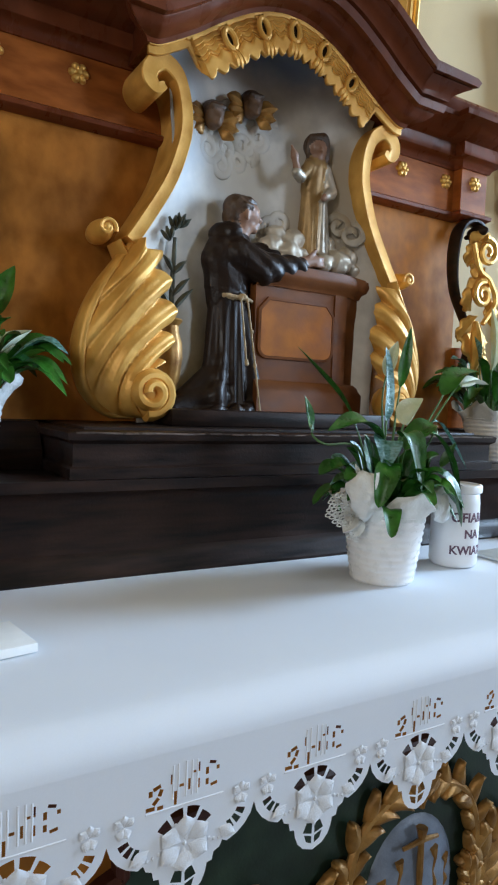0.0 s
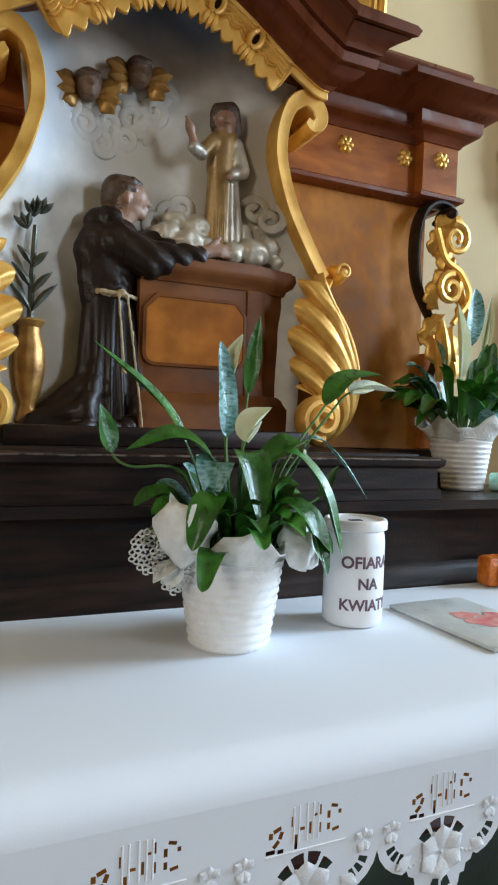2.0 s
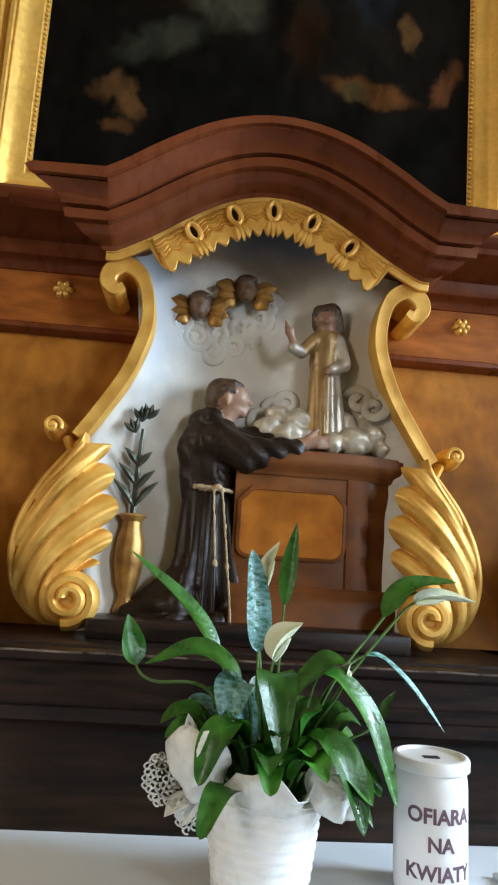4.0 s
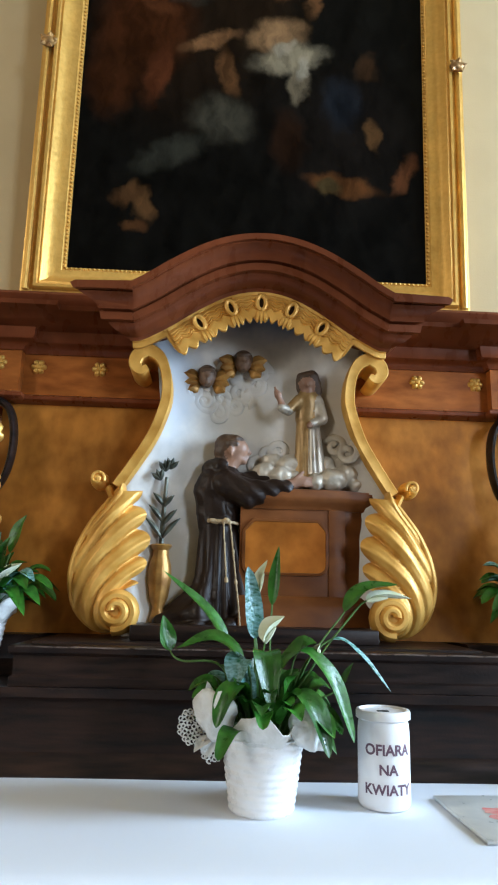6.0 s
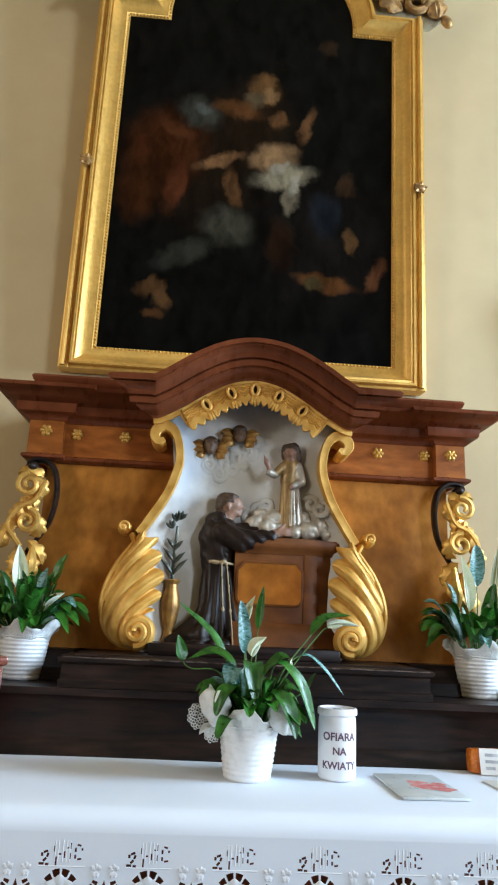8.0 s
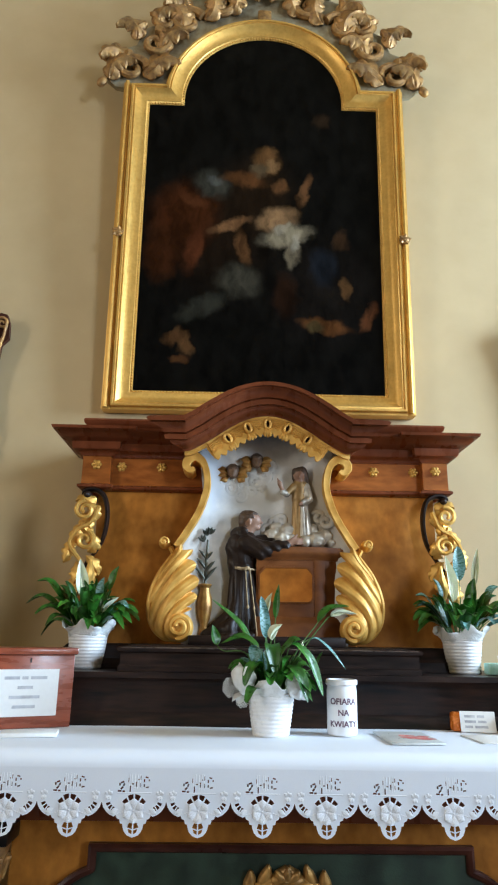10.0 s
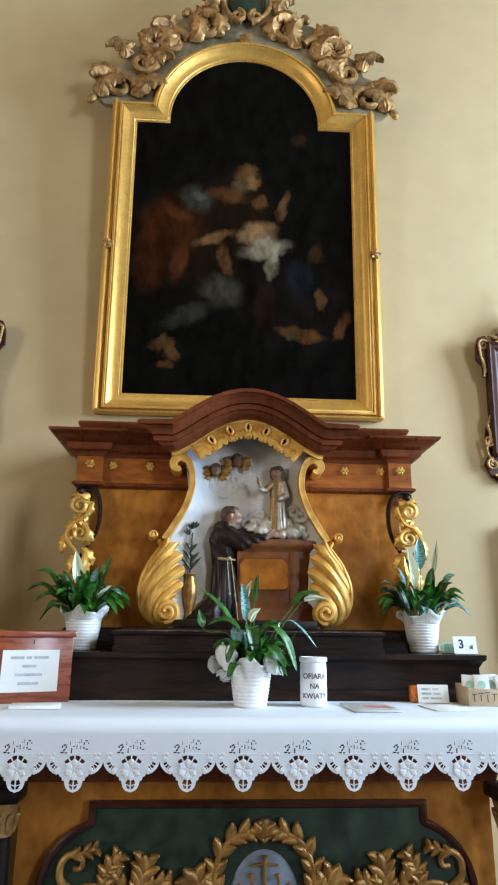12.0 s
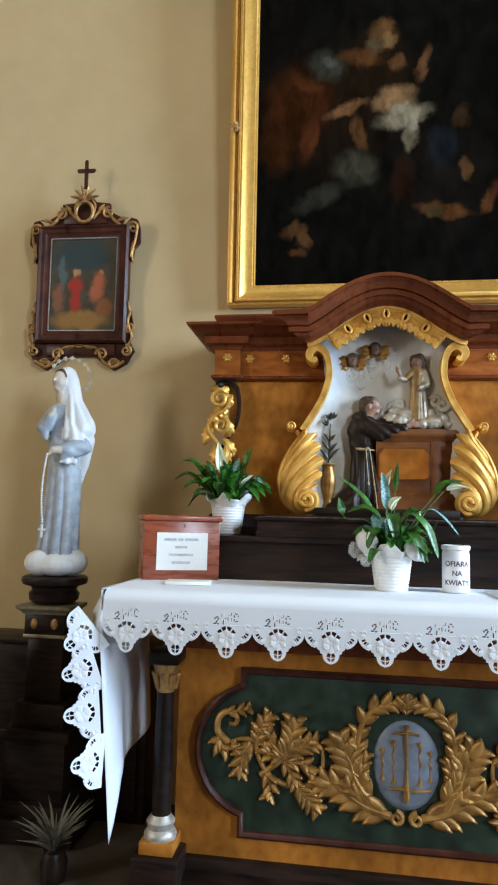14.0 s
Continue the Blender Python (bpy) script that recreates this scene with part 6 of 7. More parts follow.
def peace_lily(at, label, seed, leaves, fill, reach, tall):
    """leaves: tip from the pot's foot, width, kind, share of blade, points on the way; a bush of small ones fills the middle."""
    rg = random.Random(seed)
    pl = thing("potted_peace_lily", label, "potted plant", at, "peace lilies on the altar")
    part("pot", pot_mesh(), CERAMIC, pl, "white ribbed pot", local=True)
    bm = bmesh.new()
    lathe(bm, [(0.0, 0.113), (0.062, 0.115)], 20)
    part("soil", bm, HABIT, pl, local=True)
    bm = bmesh.new()
    seg, rings = 48, []
    for k, (r, z) in enumerate(((0.074, 0.115), (0.080, 0.136), (0.090, 0.154), (0.101, 0.166))):
        ring = []
        for i in range(seg):
            a = 2 * math.pi * i / seg
            w = math.sin(5 * a + seed) + 0.6 * math.sin(9 * a + 2 * seed)
            ring.append(bm.verts.new(((r + 0.010 * k / 3 * w) * math.cos(a), (r + 0.010 * k / 3 * w) * math.sin(a), z + 0.016 * k / 3 * math.sin(5 * a + seed + 1.2) + 0.006 * k / 3 * math.sin(11 * a))))
        rings.append(ring)
    for a, b in zip(rings, rings[1:]):
        for i in range(seg):
            bm.faces.new((a[i], a[(i + 1) % seg], b[(i + 1) % seg], b[i]))
    solid(part("wrap", bm, WRAP, pl, "ruffled white paper wrap", local=True, angle=180), 0.0012)

    def one(tip, width, kind, blade_len, via=None):
        tip = Vector(tip)
        rad = Vector((tip.x, tip.y, 0))
        root = Vector((0, 0, 0.12)) + (rad.normalized() * min(0.035, rad.length * 0.3) if rad.length > 1e-3 else Vector())
        if via:
            pts = [root] + [Vector(v) for v in via] + [tip]
        else:
            d = tip - root
            sag = Vector((0, 0, max(0.012, 0.25 * rad.length)))
            pts = [root, root + d * 0.33 + sag * 0.8, root + d * 0.7 + sag, tip]
        line = smooth_line(pts, 7)
        k = max(2, int(len(line) * (1 - blade_len)))
        bm = bmesh.new()
        tube(bm, line[:k + 1], [0.0028 - 0.001 * i / (k + 1) for i in range(k + 1)], 5)
        part("stalk", bm, STEM, pl, local=True)
        bm = bmesh.new()
        rest = line[k:]
        step = max(1, len(rest) // 5)
        blade(bm, rest[:-1:step] + [rest[-1]], width * (1.0 if kind == "flower" else 0.86), 0.9 if kind == "flower" else 0.4)
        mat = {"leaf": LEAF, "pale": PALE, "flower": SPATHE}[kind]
        ob = part("spathe" if kind == "flower" else "leaf", bm, mat, pl, {"leaf": "", "pale": "pale silvery blue leaf", "flower": "white flower spathe"}[kind], local=True, angle=180)
        if kind == "flower":
            bm = bmesh.new()
            a, b = rest[0], rest[len(rest) // 2]
            tube(bm, [a.lerp(b, t) + Vector((0, -0.006, 0)) for t in (0, 0.3, 0.6, 1.0)], [0.003, 0.0045, 0.0045, 0.002], 6)
            part("spadix", bm, SPATHE, ob, local=True)

    for tip, w, kind, bl, *via in leaves:
        one(tip, w, kind, bl, via)
    for i in range(fill):
        a, r = i * 2.4 + rg.uniform(-0.4, 0.4), 0.04 + reach * math.sqrt(rg.random())
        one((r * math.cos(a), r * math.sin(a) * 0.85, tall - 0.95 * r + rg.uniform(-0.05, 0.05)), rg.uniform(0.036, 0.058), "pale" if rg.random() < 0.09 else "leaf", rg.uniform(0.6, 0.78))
    return pl


PX, PYY = -0.012, -0.412
lily = peace_lily((PX, PYY, TOP + 0.001), "peace lily in a white ribbed pot on the altar cloth", 3, [
    ((-0.207, 0.02, 0.432), 0.045, "leaf", 0.5, (-0.05, 0.01, 0.24), (-0.10, 0.015, 0.335)),
    ((-0.200, 0.0, 0.345), 0.043, "leaf", 0.30, (-0.08, -0.01, 0.25), (-0.16, -0.01, 0.262), (-0.185, 0.0, 0.285)),
    ((-0.170, -0.03, 0.285), 0.065, "leaf", 0.55, (-0.03, -0.02, 0.24), (-0.09, -0.03, 0.30)),
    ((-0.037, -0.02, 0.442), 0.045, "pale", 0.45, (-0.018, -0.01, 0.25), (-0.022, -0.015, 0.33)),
    ((0.002, -0.01, 0.456), 0.026, "flower", 0.25, (-0.01, 0.0, 0.25), (-0.02, 0.0, 0.36)),
    ((0.024, -0.02, 0.484), 0.028, "leaf", 0.33, (0.01, 0.0, 0.25), (0.013, -0.01, 0.37)),
    ((0.034, -0.05, 0.350), 0.042, "flower", 0.32, (0.0, -0.02, 0.22), (-0.002, -0.04, 0.30)),
    ((0.275, 0.03, 0.415), 0.053, "leaf", 0.45, (0.08, 0.01, 0.25), (0.155, 0.02, 0.35), (0.20, 0.025, 0.40)),
    ((0.300, 0.02, 0.388), 0.028, "flower", 0.30, (0.09, 0.02, 0.24), (0.17, 0.02, 0.345), (0.215, 0.02, 0.385)),
    ((0.257, 0.03, 0.205), 0.026, "pale", 0.5, (0.07, 0.01, 0.24), (0.135, 0.02, 0.305), (0.19, 0.03, 0.28)),
    ((0.107, -0.02, 0.300), 0.018, "flower", 0.22, (0.06, 0.0, 0.2), (0.095, -0.01, 0.26)),
    ((0.173, -0.01, 0.265), 0.026, "leaf", 0.33, (0.08, 0.0, 0.18), (0.145, 0.0, 0.215)),
    ((0.008, -0.085, 0.180), 0.060, "leaf", 0.55, (0.0, -0.03, 0.26), (0.0, -0.06, 0.275)),
    ((0.167, -0.04, 0.126), 0.055, "leaf", 0.62, (0.06, -0.03, 0.28), (0.12, -0.04, 0.24)),
    ((0.112, -0.09, 0.110), 0.056, "leaf", 0.6, (0.05, -0.05, 0.21), (0.085, -0.08, 0.19)),
    ((-0.090, -0.08, 0.155), 0.052, "leaf", 0.6, (-0.04, -0.05, 0.22), (-0.07, -0.075, 0.21)),
    ((-0.060, -0.06, 0.215), 0.062, "pale", 0.55, (-0.03, -0.03, 0.25), (-0.05, -0.05, 0.265)),
    ((0.100, -0.02, 0.300), 0.062, "leaf", 0.6, (0.03, -0.01, 0.24), (0.07, -0.02, 0.29))], 58, 0.12, 0.30)
right_lily = peace_lily((0.777, 0.0, 1.381), "peace lily in a white pot on the black predella step", 8, [
    ((-0.11, -0.02, 0.37), 0.055, "pale", 0.5), ((-0.18, 0, 0.30), 0.045, "pale", 0.5), ((0.17, 0.0, 0.34), 0.055, "pale", 0.45), ((0.0, -0.03, 0.50), 0.062, "pale", 0.42), ((0.20, 0.0, 0.19), 0.045, "pale", 0.5), ((-0.20, -0.03, 0.20), 0.055, "leaf", 0.6),
    ((-0.055, -0.03, 0.46), 0.05, "flower", 0.45, (-0.03, -0.02, 0.25)), ((0.10, 0.02, 0.50), 0.03, "flower", 0.4, (0.06, 0.01, 0.28))], 66, 0.185, 0.40)
left_lily = peace_lily((-0.715, 0.0, 1.381), "peace lily in a white pot beside the red wooden box", 21, [
    ((-0.26, 0.0, 0.24), 0.055, "leaf", 0.6), ((-0.22, -0.02, 0.33), 0.055, "leaf", 0.6), ((0.20, 0.0, 0.18), 0.055, "leaf", 0.6), ((0.05, -0.02, 0.35), 0.05, "pale", 0.5), ((0.10, 0.02, 0.40), 0.05, "leaf", 0.5), ((0.02, -0.05, 0.32), 0.04, "pale", 0.5),
    ((-0.05, -0.03, 0.42), 0.05, "flower", 0.42, (-0.03, -0.02, 0.25)), ((0.12, -0.05, 0.27), 0.045, "flower", 0.45, (0.05, -0.04, 0.2))], 66, 0.20, 0.39)
# torn-up flaps of the front pot's wrap
def wrap_flap(c, across, up, bulge, seed):
    """A cupped, crumpled rounded flap of crepe: c its middle, across and up its half axes."""
    c, across, up = Vector(c), Vector(across), Vector(up)
    out = across.cross(up).normalized()
    bm = bmesh.new()
    rings = [[bm.verts.new(c + out * bulge)]]
    for k in range(1, 7):
        r, ring = k / 6, []
        for i in range(28):
            a = 2 * math.pi * i / 28
            rr = r * (1 + 0.10 * r * math.sin(3 * a + seed) + 0.05 * r * math.sin(7 * a + 2 * seed))
            lift = bulge * (1 - 1.6 * r * r) + 0.006 * r * r * math.sin(6 * a + seed)
            ring.append(bm.verts.new(c + across * rr * math.cos(a) + up * rr * math.sin(a) + out * lift))
        rings.append(ring)
    for i in range(28):
        bm.faces.new((rings[0][0], rings[1][i], rings[1][(i + 1) % 28]))
    for p, q in zip(rings[1:], rings[2:]):
        for i in range(28):
            bm.faces.new((p[i], q[i], q[(i + 1) % 28], p[(i + 1) % 28]))
    solid(part("wrap_flap", bm, WRAP, lily, "crumpled white crepe flap", angle=180), 0.001)


wrap_flap((PX - 0.094, PYY - 0.062, TOP + 0.176), (0.039, -0.012, 0.004), (-0.008, -0.006, 0.044), 0.012, 0.4)
wrap_flap((PX + 0.080, PYY - 0.066, TOP + 0.158), (0.036, 0.010, -0.024), (0.006, 0.008, 0.038), 0.012, 2.0)

# lace bow on the front pot
bow = thing("lace_bow", "white and silver lace bow tucked beside the flower pot", "bow", (PX - 0.105, PYY - 0.03, TOP + 0.115))
bm = bmesh.new()
for a, reach in ((98, 0.10), (215, 0.042), (250, 0.036)):
    c = Vector((PX - 0.094, PYY - 0.026, TOP + 0.130))
    ln = [c + Vector((math.cos(radians(a)) * r * reach, -0.010 * math.sin(r * 2), math.sin(radians(a)) * r * reach)) for r in (0.0, 0.4, 0.75, 1.0)]
    blade(bm, ln, 0.030, 0.6)
pieces("loop", bm, WRAP, bow, "", 0.001, 180)
for cx, cz, size, n in ((-0.134, 0.150, 0.021, 50), (-0.094, 0.112, 0.016, 34)):
    bm = bmesh.new()
    for k in range(n):
        a, r = k * 2.4, 0.004 + size * (k / n) ** 0.5
        c = Vector((PX + cx + r * math.cos(a), PYY - 0.036 + 0.004 * (k % 4) - 0.2 * r * math.sin(3 * a), TOP + cz + 1.15 * r * math.sin(a)))
        tube(bm, [c + Vector((0.0040 * math.cos(u), 0.003 * math.sin(2 * u), 0.0040 * math.sin(u))) for u in [q * math.pi / 4 for q in range(8)]], 0.0013, 5)
    part("lace_tail", bm, WRAP, bow)

# ---- offering jar ----
JX, JY = 0.229, -0.372
JH, JR = 0.91, 0.94
jar = thing("offering_jar", "white plastic jar with a slotted lid on the altar cloth", "jar", (JX, JY, TOP))
part("jar_body", lathe(bmesh.new(), [(0.0, 0.001), (0.048, 0.001), (0.052, 0.005), (0.0535, 0.012), (0.0535, 0.15), (0.052, 0.165), (0.050, 0.172), (0.0, 0.172)], 40), PLASTIC, jar, local=True).scale = (JR, JR, JH)
bm = lathe(bmesh.new(), [(0.0, 0.172), (0.0525, 0.172), (0.0565, 0.175), (0.0568, 0.188), (0.055, 0.192), (0.050, 0.193), (0.048, 0.188), (0.0, 0.187)], 40)
lid = part("lid", bm, PLASTIC, jar, "white rimmed lid", local=True)
lid.scale = (JR, JR, JH)
part("slot", box(bmesh.new(), (-0.012, 0.012), (-0.006, 0.006), (0.187, 0.1885), 0.0), BLACK, lid, "dark coin slot", local=True)
for text, z, sz in (("OFIARA", 0.118, 0.0285), ("NA", 0.080, 0.027), ("KWIATY", 0.042, 0.027)):
    lettering("letters", text, sz * 0.93, INK, Matrix.Translation((JX, JY, TOP + z * JH)) @ pose(0, 0, 0, 0, 0, -4), jar, 0.0005, bend=0.0536 * JR)

# ---- papers and boxes on the table ----


def sheet(name, cx, cy, w, d, turn, label, category, mat, z=TOP + 0.0015, t=0.006, art=None):
    o = thing(name, label, category, (cx, cy, z))
    m = pose(cx, cy, z, 0, 0, turn)
    part("cover", box(bmesh.new(), (-w / 2, w / 2), (-d / 2, d / 2), (0, t), 0.0008, m), mat, o)
    if art:
        bm = bmesh.new()
        for k, (x, y, r) in enumerate(art):
            pts = [(x + r * (1 + 0.25 * math.sin(3 * a + k)) * math.cos(a), y + r * 0.75 * (1 + 0.2 * math.cos(5 * a + k)) * math.sin(a)) for a in [i * math.pi / 9 for i in range(18)]]
            bm.faces.new([bm.verts.new(m @ Vector((px, py, t + 0.0006 + 0.0001 * k))) for px, py in pts])
        part("flower_print", bm, PINK, o, "faded red flower print")
    return o


sheet("booklet", 0.425, -0.45, 0.165, 0.25, 2, "grey booklet with a faded red flower on its cover", "booklet", COVER, art=[(0.02, -0.02, 0.042), (0.05, -0.045, 0.028), (0.0, 0.025, 0.026), (0.052, 0.01, 0.02)])
sheet("leaflet", 0.705, -0.44, 0.14, 0.18, 5, "thin white printed leaflet lying on the cloth", "leaflet", PAPER, t=0.003)
sheet("leaflet", -0.775, -0.475, 0.17, 0.10, 9, "folded white paper slips before the wooden box", "paper", PAPER, t=0.012)
note = thing("orange_packet", "orange wrapped packet with a white printed card leaning on it", "packet", (0.72, -0.24, TOP))
bm = box(bmesh.new(), (0.635, 0.78), (-0.265, -0.225), (TOP + 0.002, TOP + 0.065), 0.008)
part("packet", bm, ORANGE, note, "glossy orange wrapping")
m = pose(0.718, -0.285, TOP + 0.003, -12, 0, -6)
c = part("printed_card", box(bmesh.new(), (-0.06, 0.06), (-0.001, 0.001), (0, 0.068), 0, m), PAPER, note, "white card with three lines of print")
bm = bmesh.new()
for z, ws in ((0.051, (0.036, 0.024)), (0.034, (0.038, 0.028)), (0.017, (0.026, 0.044))):
    x = -0.045
    for w in ws:
        box(bm, (x, x + w), (-0.0022, -0.0011), (z - 0.004, z + 0.004), 0, m)
        x += w + 0.008
part("print_line", bm, GREY_INK, c)
tray = thing("card_tray", "kraft card tray holding white folded envelopes", "tray", (0.93, -0.30, TOP))
bm = bmesh.new()
for x, y, z in (((0.825, 1.03), (-0.375, -0.371), (0.002, 0.062)), ((0.825, 1.03), (-0.24, -0.236), (0.002, 0.075)), ((0.825, 0.829), (-0.371, -0.24), (0.002, 0.07)), ((1.026, 1.03), (-0.371, -0.24), (0.002, 0.07)), ((0.829, 1.026), (-0.371, -0.24), (0.002, 0.005))):
    box(bm, x, y, (TOP + z[0], TOP + z[1]), 0.001)
tb = part("tray_body", bm, CARD, tray)
bm = bmesh.new()
for k in range(7):
    x = 0.845 + 0.026 * k
    box(bm, (x, x + 0.003), (-0.3765, -0.375), (TOP + 0.015 + 0.004 * (k % 2), TOP + 0.043), 0, None)
    box(bm, (x - 0.008, x + 0.012), (-0.3765, -0.375), (TOP + 0.043 + 0.003 * (k % 3), TOP + 0.046 + 0.003 * (k % 3)), 0, None)
part("drawn_pattern", bm, HAIR, tb)
for k in range(4):
    e = thing("envelope", "white paper packet with a mint green print", "envelope", (0.86 + 0.05 * k, -0.31, TOP + 0.006), "packets in the tray")
    m = pose(0.862 + 0.048 * k, -0.29 - 0.015 * (k % 2), TOP + 0.008, -22 + 3 * k, 4 - 3 * k, -14 + 6 * k)
    part("sleeve", box(bmesh.new(), (-0.03, 0.03), (-0.004, 0.004), (0, 0.105), 0.002, m), PAPER, e)
    bm = bmesh.new()
    bm.faces.new([bm.verts.new(m @ Vector((0.016 * math.cos(a), -0.0046, 0.066 + 0.016 * math.sin(a)))) for a in [i * math.pi / 8 for i in range(16)]])
    part("round_print", bm, MINT, e)
sign = thing("price_card", "small white price card standing on the predella step", "sign", (0.925, -0.12, 1.381))
m = pose(0.925, -0.12, 1.382, -10, 0, 4)
sc = part("card", box(bmesh.new(), (-0.052, 0.052), (-0.001, 0.001), (0, 0.072), 0, m), PAPER, sign)
lettering("numeral", "3", 0.05, BLACK, m @ pose(-0.018, -0.0016, 0.038), sc, 0.0003)
lettering("letters", "zł", 0.024, BLACK, m @ pose(0.025, -0.0016, 0.027), sc, 0.0003)
tin = thing("sweet_tin", "small clear box with green contents behind the price card", "box", (0.87, -0.06, 1.381))
part("tin_body", box(bmesh.new(), (0.845, 0.91), (-0.085, -0.03), (1.3815, 1.425), 0.006), MINT, tin)

# ---- red wooden offertory box ----
BXM = pose(-0.885, -0.235, TOP + 0.001, 0, 0, 25) @ Matrix.Diagonal((1, 1, 1.1, 1))
wb = thing("wooden_box", "red-brown polished wooden box with a white notice and keyhole", "box", (-0.885, -0.235, TOP))
bd = part("box_body", box(bmesh.new(), (-0.157, 0.157), (-0.10, 0.04), (0, 0.215), 0.004, BXM), REDWOOD, wb)
bm = bmesh.new()
box(bm, (-0.167, 0.167), (-0.112, 0.05), (0.215, 0.237), 0.008, BXM)
part("lid", bm, REDWOOD, wb)
nt = part("notice", box(bmesh.new(), (-0.105, 0.105), (-0.104, -0.1006), (0.035, 0.172), 0, BXM), PAPER, wb, "white paper notice with grey print")
bm = bmesh.new()
for z, ws in ((0.147, (0.05, 0.02, 0.055)), (0.119, (0.05,)), (0.091, (0.10,)), (0.063, (0.075,))):
    x = -sum(ws) / 2 - 0.008 * (len(ws) - 1) / 2 - 0.005
    for w in ws:
        box(bm, (x, x + w), (-0.1052, -0.1041), (z - 0.0045, z + 0.0045), 0, BXM)
        x += w + 0.008
part("print_line", bm, GREY_INK, nt)
part("keyhole", box(bmesh.new(), (0.004, 0.009), (-0.1022, -0.1002), (0.192, 0.205), 0, BXM), BLACK, bd)

# ---- white statue on a black pedestal ----
VX, VY = -1.574, 0.10
ped = thing("pedestal", "black carved pedestal with worn gilded mouldings", "pedestal", (VX, VY, 0))
bm = bmesh.new()
lathe(bm, [(0.09, 1.025), (0.115, 1.045), (0.120, 1.075), (0.105, 1.09), (0.110, 1.105), (0.150, 1.120), (0.156, 1.132), (0.154, 1.150), (0.145, 1.156), (0.0, 1.157)], 30, (VX, VY, 0))
part("turned_top", bm, EBONY, ped)
for z0, z1, w in ((0.0, 0.10, 0.22), (0.10, 0.16, 0.19), (0.16, 0.42, 0.145), (0.42, 0.47, 0.165), (0.47, 0.58, 0.125), (0.58, 0.875, 0.088)):
    part("shaft_block", box(bmesh.new(), (VX - w, VX + w), (VY - w * 0.8, VY + w * 0.8), (z0, z1), 0.006), EBONY, ped)
part("neck", box(bmesh.new(), (VX - 0.098, VX + 0.098), (VY - 0.09, VY + 0.09), (0.89, 0.985), 0.002), EBONY, ped)
part("collar", box(bmesh.new(), (VX - 0.104, VX + 0.104), (VY - 0.094, VY + 0.094), (0.874, 0.891), 0.005), GREY_GILT, ped)
bm = bmesh.new()
sweep(bm, [(VX - 0.10, VY + 0.09, 0), (VX - 0.10, VY - 0.09, 0), (VX + 0.10, VY - 0.09, 0), (VX + 0.10, VY + 0.09, 0)], [(-0.09, 0.984), (0.006, 0.984), (0.012, 0.996), (0.030, 1.008), (0.034, 1.024), (-0.09, 1.026)], (0, 0, 1))
part("neck_moulding", bm, GREY_GILT, ped, "worn gilded neck moulding")
for dx in (-0.05, 0.05):
    part("boss", ball(bmesh.new(), (VX + dx, VY - 0.09, 0.94), (0.018, 0.010, 0.026)), OLD_GILT, ped, "small gilded oval boss")
low = thing("low_cabinet", "low black wooden cabinet standing against the wall", "cabinet", (-1.9, 0.33, 0))
part("carcass", box(bmesh.new(), (-2.75, -1.12), (0.22, WALL_Y - 0.002), (0, 0.80), 0.006), EBONY, low)
part("top_board", box(bmesh.new(), (-2.77, -1.10), (0.20, WALL_Y - 0.003), (0.801, 0.83), 0.006), EBONY, low)
for k in range(3):
    part("cabinet_door", box(bmesh.new(), (-2.70 + 0.53 * k, -2.22 + 0.53 * k), (0.205, 0.219), (0.06, 0.76), 0.006), EBONY, low)
fern = thing("dried_fern", "bunch of pale dried fern blades on the floor", "dried plant", (-1.33, -0.30, 0))
rg = random.Random(4)
DRY = material("dried grey green blade", (0.16, 0.15, 0.11), 0.7, vary=0.2, grain=60, second=(0.09, 0.085, 0.06), bump=0.2)
part("vase", lathe(bmesh.new(), [(0.0, 0.0), (0.05, 0.0), (0.055, 0.07), (0.04, 0.11), (0.045, 0.12), (0.0, 0.11)], 20, (-1.33, -0.30, 0)), EBONY, fern)
for k in range(60):
    a, r, h = k * 2.4, rg.uniform(0.05, 0.17), rg.uniform(0.06, 0.20)
    bm = bmesh.new()
    root = Vector((-1.33, -0.30, 0.10))
    blade(bm, [root, root + Vector((r * 0.4 * math.cos(a), r * 0.4 * math.sin(a), h * 0.6)), root + Vector((r * math.cos(a), r * math.sin(a), h))], 0.012, 0.2)
    part("blade", bm, DRY, fern, angle=180)

def V(x, y, z):
    return (VX + 0.91 * x - 0.41 * y, VY + 0.41 * x + 0.91 * y, 1.157 + z)


def robe(co, which):
    a = np.arctan2(co[:, 0] - VX, -(co[:, 1] - VY))
    t = np.clip((1.74 - co[:, 2]) / 0.45, 0, 1)
    fold = np.abs(np.sin(5.0 * a + 1.6 * (co[:, 2] - 1.2) + 0.5 * np.sin(7 * co[:, 2]))) ** 0.8
    sleeve = np.sin(95 * co[:, 2] + 55 * co[:, 0]) * (co[:, 2] > 1.70) * (co[:, 2] < 1.83) * (co[:, 0] > VX - 0.02)
    veil = np.sin(16 * a + 10 * co[:, 2]) * np.clip((2.08 - co[:, 2]) / 0.1, 0, 1)
    return (which == 0) * (0.022 * t * (fold - 0.62) + 0.003 * sleeve) + (which == 1) * 0.0035 * veil


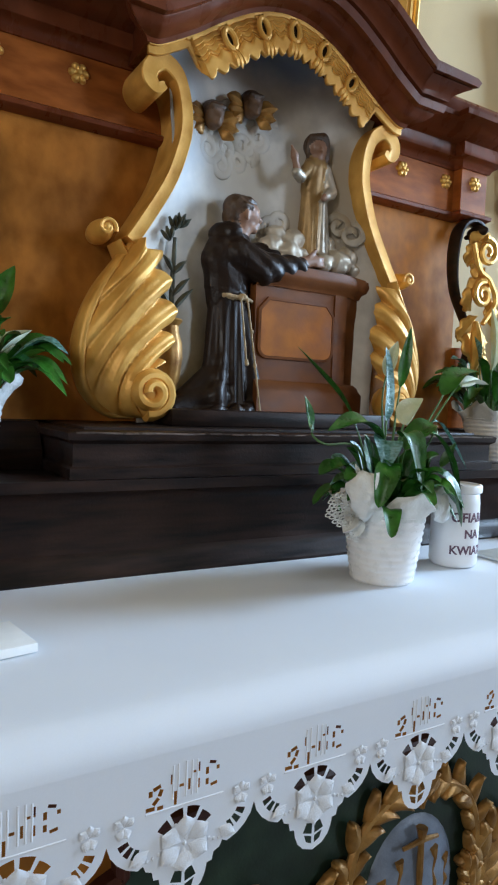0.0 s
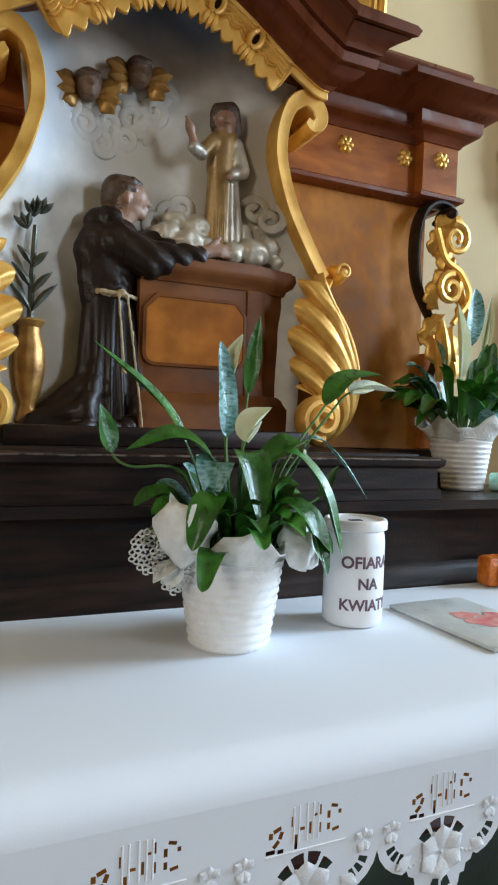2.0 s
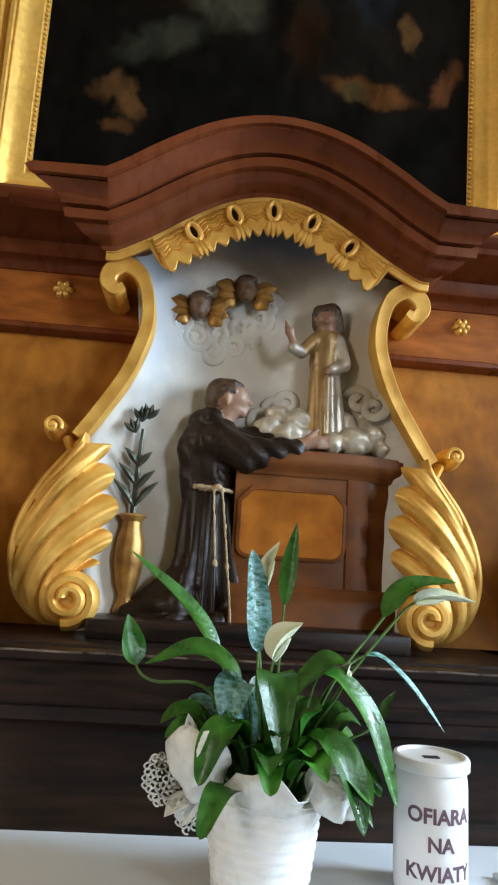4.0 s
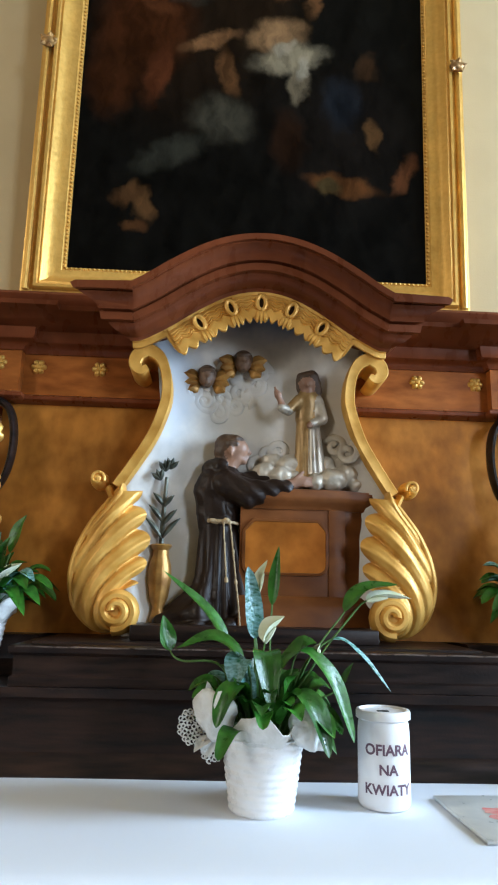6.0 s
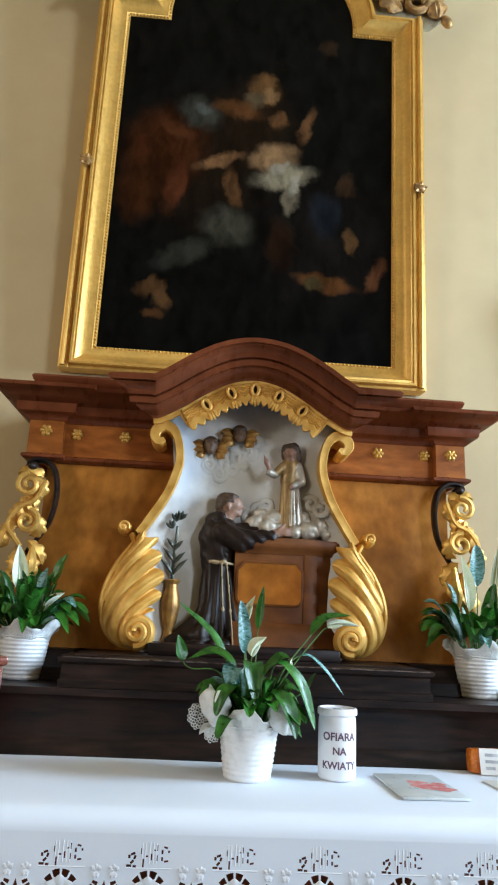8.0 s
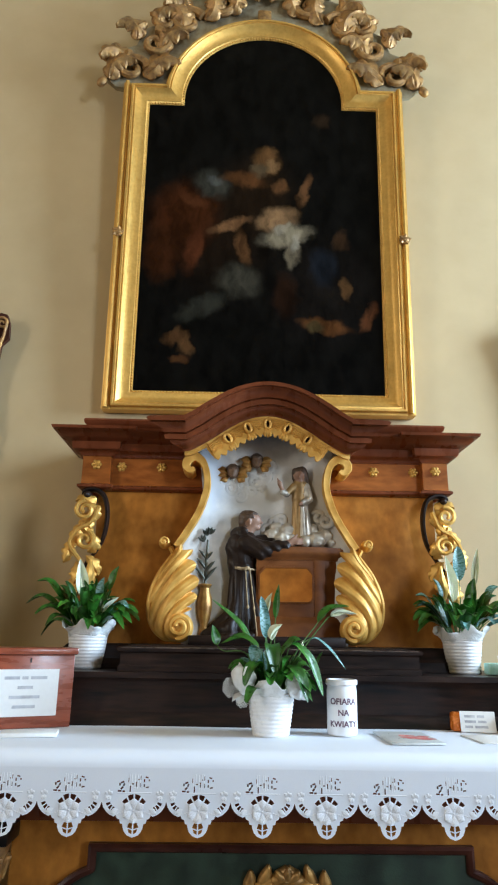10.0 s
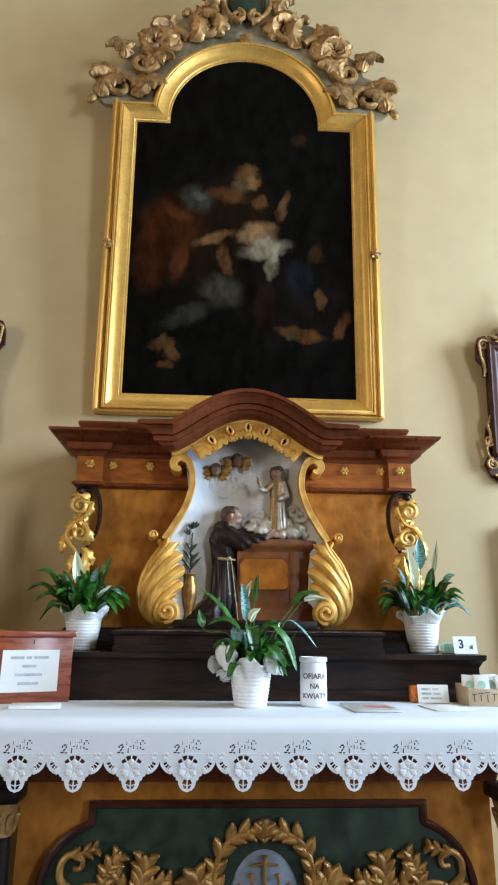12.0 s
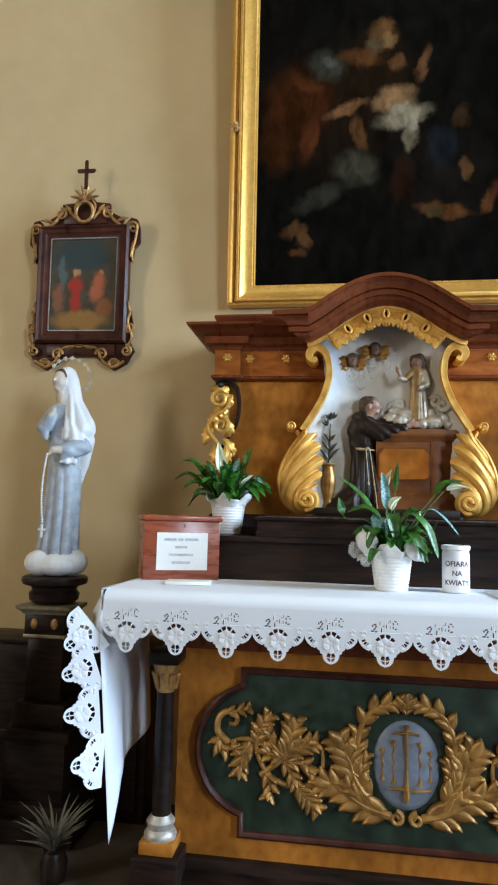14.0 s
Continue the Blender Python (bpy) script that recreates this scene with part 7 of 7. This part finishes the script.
PALE_FLESH = material("pale painted flesh", (0.56, 0.47, 0.38), 0.5, vary=0.06, grain=30, second=(0.50, 0.40, 0.31), bump=0.05)
figure = sculpture("draped_statue", [
    (V(-0.075, -0.03, 0.062), V(-0.075, -0.03, 0.062), 0.075, 0.062, 3, 0.9), (V(0.070, -0.02, 0.066), V(0.070, -0.02, 0.066), 0.082, 0.066, 3, 0.9), (V(0.0, -0.06, 0.055), V(0.0, -0.06, 0.055), 0.095, 0.055, 3, 0.8), (V(0.01, 0.04, 0.066), V(0.01, 0.04, 0.066), 0.12, 0.066, 3, 0.7),
    (V(0.004, 0.0, 0.10), V(0.016, 0.0, 0.48), 0.102, 0.086, 0, 0.85), (V(0.016, 0.0, 0.48), V(-0.004, 0.0, 0.66), 0.082, 0.070, 0, 0.8), (V(-0.004, 0.0, 0.66), V(0.004, 0.0, 0.80), 0.070, 0.060, 0, 0.8), (V(-0.030, -0.005, 0.80), V(0.050, 0.0, 0.80), 0.042, 0.046, 0, 0.9),
    (V(-0.012, -0.012, 0.84), V(-0.026, -0.020, 0.90), 0.026, 0.025, 2, 1), (V(-0.036, -0.040, 0.950), V(-0.036, -0.040, 0.950), 0.035, 0.048, 2, 1.0), (V(-0.044, -0.048, 0.912), V(-0.044, -0.048, 0.912), 0.018, 0.018, 2, 1.0), (V(-0.056, -0.074, 0.955), V(-0.060, -0.079, 0.942), 0.005, 0.006, 2, 1),
    (V(-0.024, -0.012, 0.962), V(-0.024, -0.012, 0.962), 0.043, 0.056, 4, 1.0), (V(-0.030, 0.012, 0.90), V(-0.026, 0.0, 0.84), 0.020, 0.016, 4, 1),
    (V(0.002, 0.010, 0.972), V(0.002, 0.010, 0.972), 0.054, 0.062, 1, 1.0), (V(0.012, 0.000, 0.955), V(0.034, 0.0, 0.84), 0.052, 0.054, 1, 0.95), (V(0.034, -0.005, 0.84), V(0.082, -0.01, 0.72), 0.056, 0.078, 1, 0.85), (V(0.030, -0.035, 0.87), V(0.022, -0.055, 0.68), 0.026, 0.030, 1, 0.8),
    (V(0.075, -0.01, 0.72), V(0.108, -0.01, 0.66), 0.066, 0.050, 1, 0.85), (V(0.110, -0.005, 0.66), V(0.106, 0.0, 0.54), 0.048, 0.030, 1, 0.85), (V(0.106, 0.0, 0.54), V(0.098, 0.005, 0.45), 0.028, 0.010, 1, 0.85), (V(0.030, -0.062, 0.70), V(0.080, -0.062, 0.635), 0.034, 0.040, 1, 0.7),
    (V(0.095, -0.060, 0.625), V(0.020, -0.100, 0.605), 0.044, 0.038, 0, 0.9), (V(0.020, -0.100, 0.600), V(0.006, -0.105, 0.575), 0.034, 0.026, 0, 0.9), (V(-0.005, -0.108, 0.545), V(0.055, -0.098, 0.548), 0.010, 0.016, 1, 0.9), (V(-0.010, -0.112, 0.602), V(-0.045, -0.124, 0.598), 0.022, 0.018, 2, 0.9), (V(-0.045, -0.124, 0.600), V(-0.066, -0.126, 0.575), 0.013, 0.008, 2, 0.9),
    (V(-0.048, -0.01, 0.80), V(-0.098, -0.03, 0.715), 0.034, 0.034, 0, 0.9), (V(-0.098, -0.03, 0.712), V(-0.068, -0.072, 0.765), 0.028, 0.020, 0, 0.9), (V(-0.092, -0.03, 0.70), V(-0.085, -0.03, 0.665), 0.026, 0.016, 0, 0.9), (V(-0.066, -0.074, 0.768), V(-0.050, -0.078, 0.800), 0.017, 0.011, 2, 0.9),
], [ROBE, MARBLE, PALE_FLESH, MARBLE, HAIR], 0.0055, robe, 3)
tagged(figure, "white and pale blue draped plaster statue on the black pedestal", "statue")
beads = thing("rosary", "string of white beads hanging from the statue's hand", "beads", V(-0.075, -0.13, 0.5))
bm = bmesh.new()
for i in range(30):
    z = 0.52 - 0.011 * i
    bmesh.ops.create_icosphere(bm, subdivisions=1, radius=0.006, matrix=Matrix.Translation(V(-0.070 - 0.014 * math.sin(i * 0.1), -0.142, z + 0.055)))
part("bead_string", bm, MARBLE, beads)
bm = bmesh.new()
foot = V(-0.074, -0.142, 0.235)
box(bm, (foot[0] - 0.005, foot[0] + 0.005), (foot[1] - 0.004, foot[1] + 0.004), (foot[2] - 0.05, foot[2] + 0.012), 0.001)
box(bm, (foot[0] - 0.018, foot[0] + 0.018), (foot[1] - 0.0035, foot[1] + 0.0035), (foot[2] - 0.018, foot[2] - 0.008), 0.001)
part("small_cross", bm, MARBLE, beads)
halo = thing("crown_of_stars", "thin silvered ring of small stars over the statue's head", "crown", V(0, 0, 1.02))
bm = bmesh.new()
ring = [V(0.020 + 0.100 * math.cos(a), 0.03 + 0.03 * math.sin(a), 0.985 + 0.105 * math.sin(a)) for a in [radians(-32 + i * 10) for i in range(19)]]
tube(bm, ring, 0.0025, 6)
tube(bm, [V(0.04, 0.03, 0.94), ring[0]], 0.003, 6)
for c in ring[::2]:
    for k in range(5):
        a = k * 72
        acanthus(bm, c[0], c[2], c[1] - 0.004, a, 0.014, 0.008, 0, 1, 0.001)
part("star_ring", bm, SILVER_LEAF, halo)
# dark leaves of a tall plant near the pedestal
plant = thing("tall_plant", "dark broad-leaved plant standing beside the pedestal", "plant", (-1.84, -0.1, 0))
part("planter", lathe(bmesh.new(), [(0.0, 0.0), (0.10, 0.0), (0.13, 0.22), (0.135, 0.24), (0.12, 0.24), (0.11, 0.2), (0.0, 0.2)], 24, (-1.84, -0.1, 0)), EBONY, plant)
for k, (dx, dy, h, w) in enumerate(((0.10, -0.05, 0.98, 0.11), (-0.12, 0.02, 0.95, 0.12), (0.02, -0.14, 0.72, 0.12), (-0.2, -0.1, 0.7, 0.12), (0.16, -0.1, 0.55, 0.1), (-0.05, 0.1, 1.02, 0.11))):
    r = Vector((-1.84, -0.1, 0.2))
    bm = bmesh.new()
    tube(bm, [r, r + Vector((dx * 0.4, dy * 0.4, h * 0.35))], 0.007, 6)
    part("stalk", bm, STEM, plant)
    bm = bmesh.new()
    blade(bm, [r + Vector((dx * 0.4, dy * 0.4, h * 0.35)), r + Vector((dx * 0.7, dy * 0.7, h * 0.62)), r + Vector((dx, dy, h - 0.2))], w, 0.35, 6)
    part("leaf", bm, LEAF, plant, angle=180)
